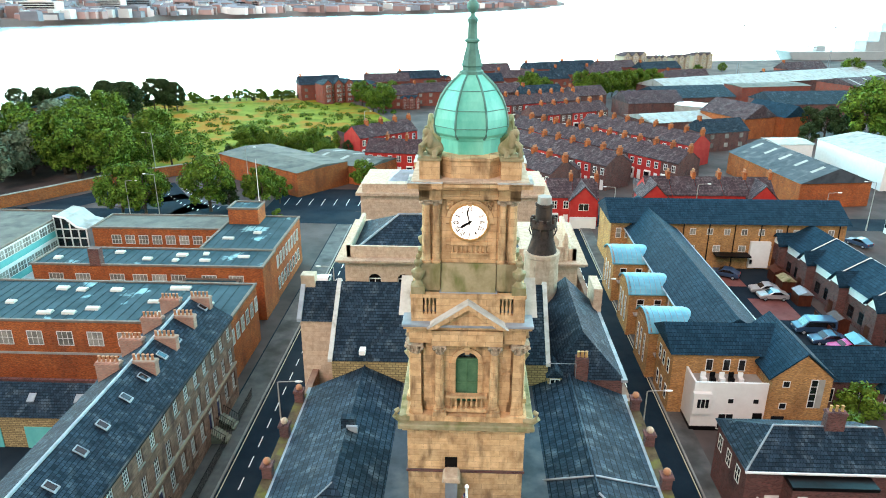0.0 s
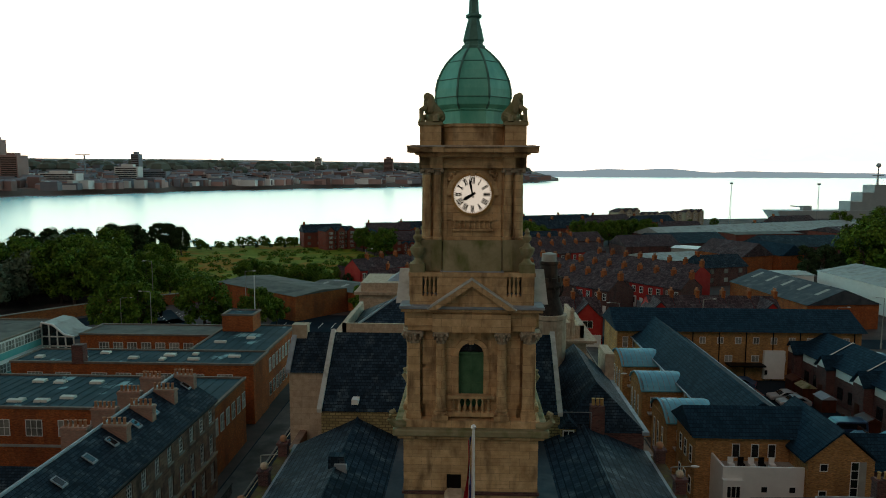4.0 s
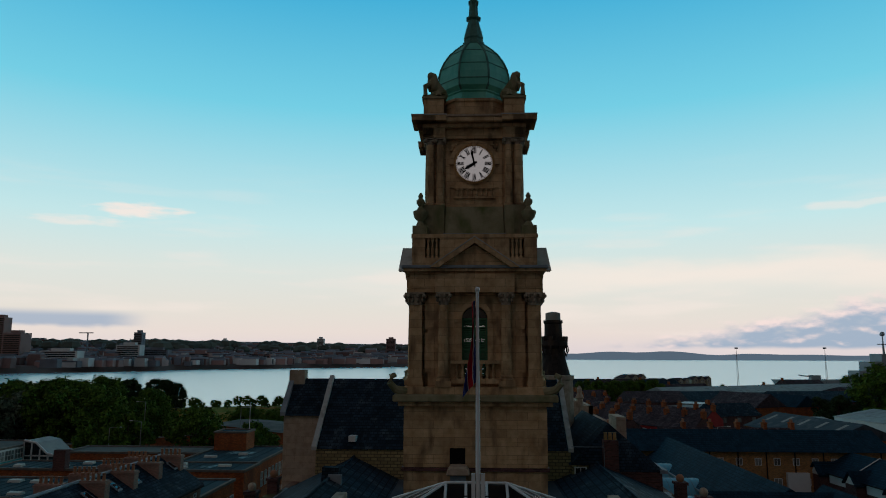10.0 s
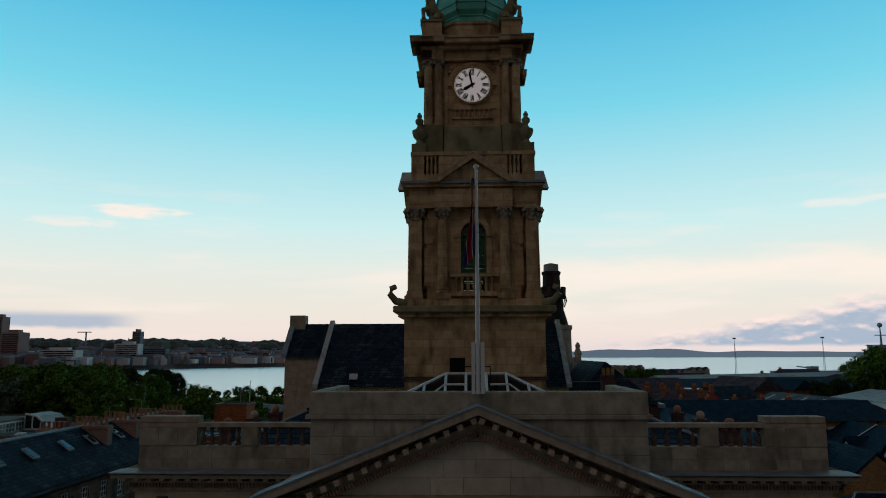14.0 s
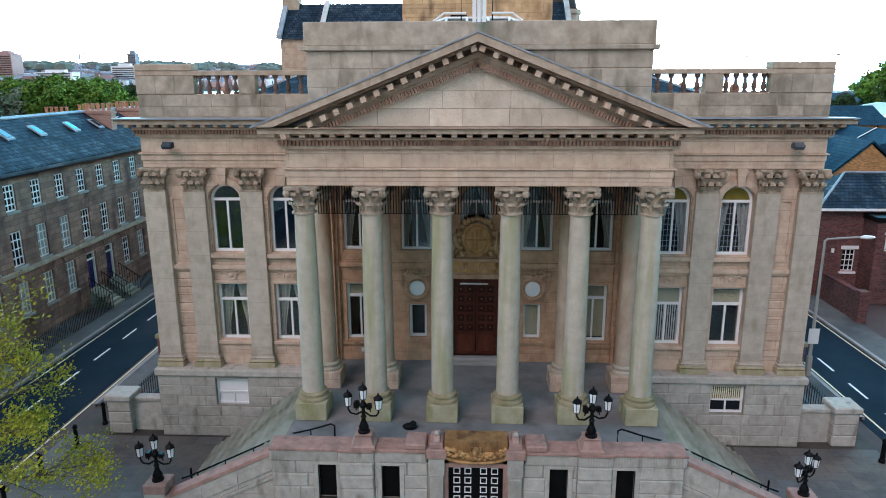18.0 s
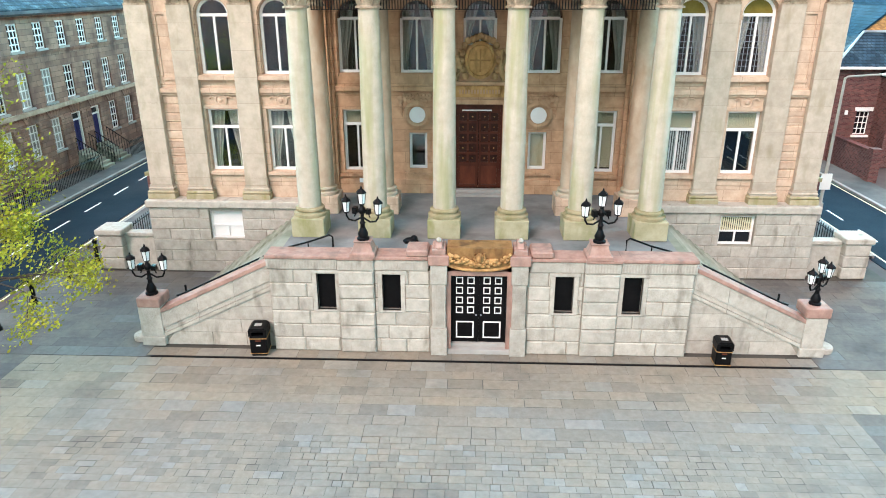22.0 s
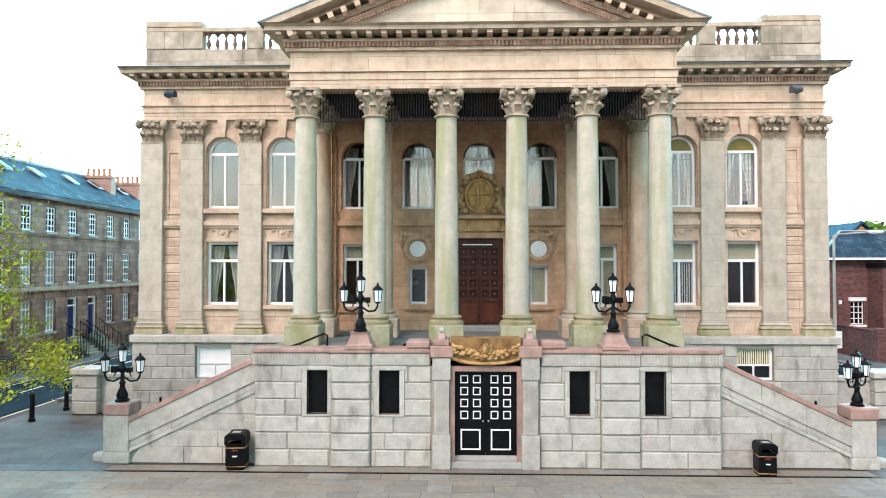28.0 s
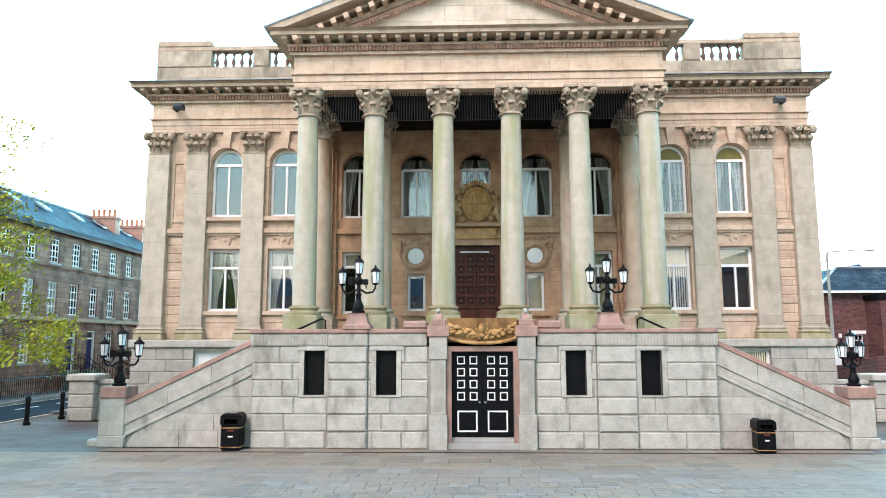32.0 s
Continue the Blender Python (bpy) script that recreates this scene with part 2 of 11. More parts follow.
def coursed(name, a, b, mortar, w, h, rough=0.85, mort=0.012, bump=0.4, stain=None, contrast=0.22, spec=0.1, scale=0.6, **more):
    """Brickwork or slating too fine for pieces: a brick texture at true size, laid along the wall or the roof."""
    m = material(name, a, b, rough, scale, 0.0, stain=stain, spec=spec, **more)
    nt = m.node_tree
    N, L = nt.nodes.new, nt.links.new
    bs = nt.nodes["Principled BSDF"]
    geo = N("ShaderNodeNewGeometry")
    sp, sn = N("ShaderNodeSeparateXYZ"), N("ShaderNodeSeparateXYZ")
    L(geo.outputs["Position"], sp.inputs[0])
    L(geo.outputs["True Normal"], sn.inputs[0])
    # run along the wall: x where the face looks along y, y where it looks along x
    ab = N("ShaderNodeMath"); ab.operation = "ABSOLUTE"
    ay = N("ShaderNodeMath"); ay.operation = "ABSOLUTE"
    L(sn.outputs["X"], ab.inputs[0]); L(sn.outputs["Y"], ay.inputs[0])
    gt = N("ShaderNodeMath"); gt.operation = "GREATER_THAN"
    L(ab.outputs[0], gt.inputs[0]); L(ay.outputs[0], gt.inputs[1])
    run = N("ShaderNodeMix"); run.data_type = "FLOAT"
    L(gt.outputs[0], run.inputs["Factor"]); L(sp.outputs["X"], run.inputs["A"]); L(sp.outputs["Y"], run.inputs["B"])
    cmb = N("ShaderNodeCombineXYZ")
    L(run.outputs["Result"], cmb.inputs[0])
    L(sp.outputs["Z"], cmb.inputs[1])
    br = N("ShaderNodeTexBrick")
    br.inputs["Scale"].default_value = 1.0
    br.inputs["Brick Width"].default_value, br.inputs["Row Height"].default_value = w, h
    br.inputs["Mortar Size"].default_value, br.inputs["Mortar Smooth"].default_value = mort, 0.2
    br.inputs["Color1"].default_value, br.inputs["Color2"].default_value = (1 - contrast, 1 - contrast, 1 - contrast, 1), (1 + contrast, 1 + contrast, 1 + contrast * 0.9, 1)
    br.inputs["Mortar"].default_value = (1, 1, 1, 1)
    L(cmb.outputs[0], br.inputs["Vector"])
    base = bs.inputs["Base Color"].links[0].from_socket
    mv = N("ShaderNodeMix"); mv.data_type, mv.blend_type = "RGBA", "MULTIPLY"
    mv.inputs["Factor"].default_value = 1.0
    L(base, mv.inputs["A"]); L(br.outputs["Color"], mv.inputs["B"])
    mm = N("ShaderNodeMix"); mm.data_type = "RGBA"
    mm.inputs["B"].default_value = (*mortar, 1)
    L(br.outputs["Fac"], mm.inputs["Factor"]); L(mv.outputs["Result"], mm.inputs["A"])
    L(mm.outputs["Result"], bs.inputs["Base Color"])
    bp = N("ShaderNodeBump")
    bp.invert = True
    bp.inputs["Strength"].default_value, bp.inputs["Distance"].default_value = bump, 0.02
    L(br.outputs["Fac"], bp.inputs["Height"])
    L(bp.outputs[0], bs.inputs["Normal"])
    return m


def clear_glass(name):
    m = bpy.data.materials.new(name)
    m.use_nodes = True
    nt = m.node_tree
    nt.nodes.clear()
    out, mix, tr, gl, fr = (nt.nodes.new(n) for n in ("ShaderNodeOutputMaterial", "ShaderNodeMixShader", "ShaderNodeBsdfTransparent", "ShaderNodeBsdfGlossy", "ShaderNodeFresnel"))
    tr.inputs["Color"].default_value = (0.82, 0.86, 0.86, 1)
    gl.inputs["Roughness"].default_value = 0.02
    fr.inputs["IOR"].default_value = 1.85
    gl.inputs["Color"].default_value = (0.86, 0.96, 1.0, 1)
    nt.links.new(fr.outputs[0], mix.inputs[0])
    nt.links.new(tr.outputs[0], mix.inputs[1])
    nt.links.new(gl.outputs[0], mix.inputs[2])
    nt.links.new(mix.outputs[0], out.inputs["Surface"])
    return m




def water_surface():
    """Silty river water: mostly a soft mirror of the sky over a pale body colour, with small waves."""
    m = bpy.data.materials.new("river_water")
    m.use_nodes = True
    nt = m.node_tree
    nt.nodes.clear()
    N, L = nt.nodes.new, nt.links.new
    out, mix, df, gl = N("ShaderNodeOutputMaterial"), N("ShaderNodeMixShader"), N("ShaderNodeBsdfDiffuse"), N("ShaderNodeBsdfGlossy")
    geo, nz, bp, cr = N("ShaderNodeNewGeometry"), N("ShaderNodeTexNoise"), N("ShaderNodeBump"), N("ShaderNodeValToRGB")
    L(geo.outputs["Position"], nz.inputs["Vector"])
    nz.inputs["Scale"].default_value, nz.inputs["Detail"].default_value = 0.004, 6
    cr.color_ramp.elements[0].position, cr.color_ramp.elements[1].position = 0.35, 0.65
    cr.color_ramp.elements[0].color, cr.color_ramp.elements[1].color = (0.26, 0.30, 0.31, 1), (0.36, 0.40, 0.41, 1)
    L(nz.outputs["Fac"], cr.inputs[0])
    L(cr.outputs["Color"], df.inputs["Color"])
    wv = N("ShaderNodeTexNoise")
    wv.inputs["Scale"].default_value, wv.inputs["Detail"].default_value = 0.3, 4
    L(geo.outputs["Position"], wv.inputs["Vector"])
    bp.inputs["Strength"].default_value, bp.inputs["Distance"].default_value = 0.15, 0.1
    L(wv.outputs["Fac"], bp.inputs["Height"])
    L(bp.outputs[0], gl.inputs["Normal"])
    gl.inputs["Roughness"].default_value, gl.inputs["Color"].default_value = 0.24, (0.95, 0.97, 0.98, 1)
    mix.inputs[0].default_value = 0.8
    L(df.outputs[0], mix.inputs[1])
    L(gl.outputs[0], mix.inputs[2])
    L(mix.outputs[0], out.inputs["Surface"])
    return m


WATER = water_surface()
SAND = coursed("warm_sandstone", (0.43, 0.305, 0.22), (0.62, 0.485, 0.37), (0.30, 0.21, 0.15), 1.15, 0.42, 0.9, 0.006, 0.5, stain=(0.33, 0.23, 0.165), contrast=0.08, scale=2.4, stain_scale=2.6, stain_at=(0.56, 0.85))
BUFF = material("buff_grey_sandstone", (0.37, 0.325, 0.25), (0.49, 0.43, 0.345), 0.9, 2.6, 0.4, stain=(0.285, 0.285, 0.15), stain_scale=2.3, stain_at=(0.5, 0.74), island=0.06, stain_z=0.1)
PORT = coursed("orange_sandstone", (0.36, 0.205, 0.12), (0.58, 0.37, 0.235), (0.24, 0.13, 0.075), 1.1, 0.42, 0.9, 0.005, 0.4, stain=(0.2, 0.105, 0.065), contrast=0.09, scale=2.2, stain_scale=2.0, stain_at=(0.56, 0.84))
TOWER = coursed("tower_sandstone", (0.42, 0.248, 0.125), (0.71, 0.49, 0.285), (0.29, 0.175, 0.095), 0.92, 0.37, 0.9, 0.007, 0.5, stain=(0.15, 0.09, 0.052), contrast=0.13, scale=1.8, stain_scale=1.9, stain_at=(0.53, 0.76), spec=0.1)
MOSSY = material("mossy_stone", (0.225, 0.195, 0.105), (0.38, 0.325, 0.205), 0.95, 1.4, 0.35, stain=(0.13, 0.14, 0.05), stain_scale=1.4, spec=0.2)
SOOT = material("weathered_stone", (0.33, 0.25, 0.18), (0.54, 0.43, 0.33), 0.92, 2.0, 0.3, stain=(0.19, 0.15, 0.11), stain_scale=2.4, stain_at=(0.55, 0.82), spec=0.15)
GRANITE = material("pale_granite", (0.345, 0.325, 0.275), (0.50, 0.475, 0.415), 0.85, 3.6, 0.7, stain=(0.165, 0.155, 0.12), stain_scale=2.4, stain_at=(0.58, 0.8), fine=22, vary=0.10, spec=0.15)
JOINT = material("mortar_joint", (0.225, 0.21, 0.172), (0.335, 0.315, 0.262), 0.95, 3, 0.2)
PINK = material("pink_granite", (0.295, 0.17, 0.135), (0.43, 0.275, 0.225), 0.7, 4, 0.15, stain=(0.21, 0.15, 0.125), stain_scale=2.4)
GOLD = material("ochre_carving", (0.36, 0.19, 0.07), (0.60, 0.36, 0.15), 0.8, 4, 0.5, stain=(0.16, 0.08, 0.03), stain_scale=4.0)
SLATE = coursed("slate", (0.008, 0.019, 0.032), (0.028, 0.051, 0.078), (0.004, 0.009, 0.014), 0.26, 0.16, 0.75, 0.014, 0.5, stain=(0.085, 0.12, 0.145), contrast=0.42, spec=0.08, stain_scale=0.9, stain_at=(0.54, 0.82))
TILE = coursed("blue_tile", (0.006, 0.027, 0.047), (0.015, 0.048, 0.079), (0.004, 0.012, 0.022), 0.3, 0.22, 0.75, 0.016, 0.5, contrast=0.25, spec=0.06)
REDTILE = coursed("mauve_slate", (0.052, 0.036, 0.044), (0.115, 0.078, 0.088), (0.03, 0.022, 0.026), 0.3, 0.2, 0.8, 0.02, 0.5, stain=(0.13, 0.11, 0.12), contrast=0.4, stain_scale=0.6)
LEAD = material("lead_sheet", (0.22, 0.255, 0.29), (0.33, 0.375, 0.415), 0.6, 1.5, 0.1, stain=(0.15, 0.18, 0.20), spec=0.2)
COPPER = material("verdigris_copper", (0.055, 0.43, 0.335), (0.19, 0.64, 0.52), 0.5, 0.9, 0.15, stain=(0.035, 0.25, 0.205), stain_scale=0.9, streak=0.7, stain_at=(0.56, 0.8), spec=0.35)
COPPERD = material("dark_copper", (0.05, 0.14, 0.12), (0.12, 0.30, 0.25), 0.6, 1.4, 0.15)
BRICK = coursed("red_brick", (0.36, 0.075, 0.022), (0.52, 0.15, 0.05), (0.24, 0.095, 0.05), 0.225, 0.075, stain=(0.22, 0.055, 0.025), contrast=0.4)
BRICKO = coursed("orange_brick", (0.38, 0.175, 0.06), (0.56, 0.29, 0.115), (0.33, 0.20, 0.11), 0.225, 0.075, stain=(0.27, 0.12, 0.045), contrast=0.4)
BRICKP = coursed("plum_brick", (0.085, 0.034, 0.036), (0.19, 0.075, 0.066), (0.14, 0.095, 0.088), 0.225, 0.075, contrast=0.4, stain=(0.055, 0.03, 0.036), stain_scale=0.7)
BRICKT = coursed("terrace_stone", (0.21, 0.118, 0.09), (0.37, 0.225, 0.17), (0.13, 0.08, 0.064), 0.75, 0.3, stain=(0.12, 0.07, 0.06), contrast=0.25, stain_scale=0.9)
RUBBLE = coursed("rubble_stone", (0.26, 0.19, 0.09), (0.44, 0.34, 0.18), (0.16, 0.12, 0.07), 0.42, 0.2, mort=0.03)
REDPAINT = material("red_painted_brick", (0.42, 0.02, 0.02), (0.52, 0.05, 0.04), 0.7, 0.7, 0.2)
WHITE = material("white_paint", (0.74, 0.74, 0.72), (0.82, 0.82, 0.80), 0.5, 1.2, 0.05)
BLACK = material("black_paint", (0.0018, 0.002, 0.0024), (0.006, 0.006, 0.0066), 0.45, 3, 0.08, spec=0.12)
WOOD = material("varnished_wood", (0.045, 0.012, 0.008), (0.10, 0.03, 0.016), 0.4, 3, 0.1, streak=0.8)
DGLASS = material("dark_window", (0.006, 0.008, 0.010), (0.014, 0.017, 0.02), 0.08, 0.5, 0.0, spec=0.5)
TEAL = material("teal_panel", (0.07, 0.42, 0.42), (0.12, 0.52, 0.50), 0.5, 1, 0.05)
GLASS = clear_glass("window_glass")
CURTAIN = material("pale_curtain", (0.62, 0.59, 0.52), (0.78, 0.75, 0.68), 0.9, 3, 0.1)
BLIND = material("cream_blind", (0.66, 0.58, 0.38), (0.74, 0.67, 0.48), 0.8, 2, 0.05)
# near-black: the shade of unlit rooms and cores is put into this colour
DARKROOM = material("shaded_interior", (0.006, 0.006, 0.006), (0.018, 0.016, 0.014), 0.9, 1, 0.05, spec=0.1)
ASPHALT = material("asphalt", (0.006, 0.015, 0.025), (0.014, 0.028, 0.043), 0.95, 0.25, 0.25, stain=(0.024, 0.036, 0.047), stain_scale=0.12, fine=30, spec=0.06)


def flagstone(name, warm, cool, by_island):
    """Sandstone flags: broad drifts between a warm and a cool tone, fine grain, each stone a little apart in tone and tint, dark damp blotches."""
    m = material(name, warm, cool, 0.82, 0.32, 0.2, stain=tuple(0.62 * v for v in cool), stain_scale=0.55, stain_at=(0.55, 0.8), spec=0.1)
    nt = m.node_tree
    N, L = nt.nodes.new, nt.links.new
    bs = nt.nodes["Principled BSDF"]
    base = bs.inputs["Base Color"].links[0].from_socket
    geo = N("ShaderNodeNewGeometry")
    if by_island:
        rnd_out = geo.outputs["Random Per Island"]
    else:
        rnd_out = N("ShaderNodeObjectInfo").outputs["Random"]
    ramp = N("ShaderNodeValToRGB")
    els = ramp.color_ramp.elements
    els[0].position, els[0].color = 0.0, (0.80, 0.80, 0.81, 1)
    els[1].position, els[1].color = 1.0, (1.12, 1.17, 1.22, 1)
    for pos, c in ((0.2, (0.95, 0.95, 0.95, 1)), (0.6, (1.0, 0.99, 0.97, 1)), (0.8, (1.07, 1.03, 0.98, 1)), (0.9, (0.95, 1.03, 1.09, 1))):
        els.new(pos).color = c
    L(rnd_out, ramp.inputs[0])
    grain = N("ShaderNodeTexNoise")
    grain.inputs["Scale"].default_value, grain.inputs["Detail"].default_value, grain.inputs["Roughness"].default_value = 5.0, 8, 0.7
    L(geo.outputs["Position"], grain.inputs["Vector"])
    gr = N("ShaderNodeMapRange")
    gr.inputs["From Min"].default_value, gr.inputs["From Max"].default_value = 0.3, 0.7
    gr.inputs["To Min"].default_value, gr.inputs["To Max"].default_value = 0.84, 1.14
    L(grain.outputs["Fac"], gr.inputs["Value"])
    col = base
    for other in (ramp.outputs["Color"], gr.outputs[0]):
        mv = N("ShaderNodeMix")
        mv.data_type, mv.blend_type = "RGBA", "MULTIPLY"
        mv.inputs["Factor"].default_value = 1.0
        L(col, mv.inputs["A"])
        L(other, mv.inputs["B"])
        col = mv.outputs["Result"]
    L(col, bs.inputs["Base Color"])
    return m


PAVE = flagstone("york_paving", (0.235, 0.20, 0.158), (0.205, 0.20, 0.18), False)
PAVEI = flagstone("york_paving_far", (0.235, 0.20, 0.158), (0.205, 0.20, 0.18), True)
PAVEW = flagstone("warm_paving", (0.255, 0.215, 0.16), (0.225, 0.205, 0.17), True)
PAVEO = flagstone("dark_paving", (0.155, 0.148, 0.13), (0.12, 0.124, 0.122), True)
PAVEJ = material("paving_bed", (0.05, 0.047, 0.04), (0.09, 0.085, 0.072), 0.9, 1.0, 0.2)
CONC = material("concrete", (0.27, 0.26, 0.24), (0.40, 0.39, 0.36), 0.9, 0.8, 0.2)
FELT = material("green_grey_felt", (0.014, 0.044, 0.058), (0.042, 0.092, 0.115), 0.9, 0.3, 0.15, stain=(0.22, 0.42, 0.46), stain_scale=0.25, stain_at=(0.62, 0.67), spec=0.1)
METALR = material("sheet_roof", (0.27, 0.28, 0.27), (0.40, 0.41, 0.39), 0.6, 0.5, 0.08, stain=(0.2, 0.19, 0.17))
ARCHR = material("pale_blue_vault", (0.075, 0.32, 0.44), (0.15, 0.45, 0.56), 0.5, 0.8, 0.08)
GRASS = material("rough_grass", (0.075, 0.135, 0.014), (0.25, 0.27, 0.035), 0.95, 0.2, 0.6, stain=(0.30, 0.155, 0.02), stain_scale=0.11, stain_at=(0.5, 0.6), fine=3, spec=0.05)
LEAF = material("foliage", (0.032, 0.088, 0.010), (0.125, 0.20, 0.026), 0.8, 0.6, 0.0, island=0.55, spec=0.12)
LEAFY = material("yellow_green_leaves", (0.13, 0.19, 0.012), (0.42, 0.36, 0.03), 0.7, 0.9, 0.0, island=0.4)
LEAFD = material("dark_foliage", (0.016, 0.037, 0.013), (0.045, 0.076, 0.026), 0.85, 0.6, 0.0, island=0.45)
LEAFG = material("silver_foliage", (0.09, 0.14, 0.09), (0.17, 0.22, 0.14), 0.8, 0.6, 0.0, island=0.35)
BARK = material("bark", (0.05, 0.038, 0.028), (0.12, 0.09, 0.07), 0.95, 3, 0.5)
EARTH = material("earth", (0.09, 0.075, 0.055), (0.17, 0.14, 0.10), 0.95, 0.1, 0.3)
TOWN = material("town_ground", (0.06, 0.052, 0.052), (0.13, 0.105, 0.10), 0.9, 0.12, 0.2, stain=(0.035, 0.034, 0.036), stain_scale=0.09, spec=0.1)
PALEPANE = material("pane_with_pale_blind", (0.10, 0.10, 0.095), (0.36, 0.35, 0.31), 0.3, 0.7, 0.0, vary=0.45)
CRIMSON = coursed("crimson_brick", (0.22, 0.045, 0.035), (0.34, 0.085, 0.06), (0.18, 0.09, 0.075), 0.225, 0.075)
ROOFDARK = material("dark_sheet_roof", (0.03, 0.042, 0.055), (0.07, 0.085, 0.10), 0.8, 0.6, 0.1, stain=(0.12, 0.13, 0.14), spec=0.2)
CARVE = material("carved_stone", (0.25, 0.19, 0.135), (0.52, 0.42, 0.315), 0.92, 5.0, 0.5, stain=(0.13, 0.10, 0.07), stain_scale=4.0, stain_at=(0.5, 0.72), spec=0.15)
PILA = coursed("grey_beige_sandstone", (0.385, 0.335, 0.265), (0.53, 0.465, 0.38), (0.30, 0.255, 0.20), 60.0, 0.93, 0.9, 0.005, 0.4, stain=(0.30, 0.265, 0.175), contrast=0.03, scale=2.6, stain_scale=2.4, stain_at=(0.54, 0.84), vary=0.08)
STACK = coursed("chimney_brick", (0.34, 0.165, 0.125), (0.50, 0.27, 0.21), (0.34, 0.26, 0.21), 0.225, 0.075)
STEPS = material("green_grey_step", (0.20, 0.215, 0.165), (0.33, 0.34, 0.275), 0.9, 0.9, 0.2, stain=(0.14, 0.155, 0.10), stain_scale=0.9, vary=0.16)
AMBER = material("amber_glass", (0.13, 0.10, 0.015), (0.22, 0.18, 0.04), 0.2, 2, 0.0)
ASHLAR = material("pale_ashlar", (0.51, 0.43, 0.335), (0.69, 0.60, 0.49), 0.9, 2.0, 0.3, stain=(0.34, 0.26, 0.195), stain_scale=2.0, stain_at=(0.54, 0.82), vary=0.16, spec=0.2)
SOOTV = material("weathered_ashlar", (0.27, 0.225, 0.17), (0.47, 0.395, 0.31), 0.92, 2.2, 0.3, stain=(0.15, 0.13, 0.09), stain_scale=2.0, stain_at=(0.5, 0.76), vary=0.2, spec=0.2)
RUSTY = material("blackened_red_stone", (0.10, 0.06, 0.05), (0.22, 0.145, 0.115), 0.92, 2.5, 0.3, stain=(0.06, 0.05, 0.04), stain_scale=2.0, spec=0.2)
FLOORST = material("portico_paving", (0.15, 0.155, 0.155), (0.24, 0.24, 0.23), 0.8, 0.9, 0.15, stain=(0.10, 0.105, 0.1), stain_scale=0.8)
# deep shade under the portico roof is put into this near-black ceiling colour
SHADECEIL = material("shaded_ceiling", (0.010, 0.008, 0.007), (0.028, 0.021, 0.017), 0.95, 1.5, 0.1, spec=0.05)
ROOFGREY = material("grey_felt_roof", (0.085, 0.088, 0.082), (0.15, 0.15, 0.137), 0.9, 0.4, 0.1, stain=(0.06, 0.065, 0.065), stain_scale=0.4, spec=0.15)


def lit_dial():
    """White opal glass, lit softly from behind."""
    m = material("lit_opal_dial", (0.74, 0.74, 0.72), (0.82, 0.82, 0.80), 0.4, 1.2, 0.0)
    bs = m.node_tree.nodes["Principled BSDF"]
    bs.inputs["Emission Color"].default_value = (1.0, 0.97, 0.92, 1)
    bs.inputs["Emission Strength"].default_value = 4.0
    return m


DIAL = lit_dial()
LAMPGLASS = material("frosted_lamp_glass", (0.75, 0.77, 0.76), (0.85, 0.86, 0.84), 0.25, 2, 0.0)
TERRACOTTA = material("chimney_pot", (0.36, 0.15, 0.08), (0.46, 0.22, 0.13), 0.85, 3, 0.1)


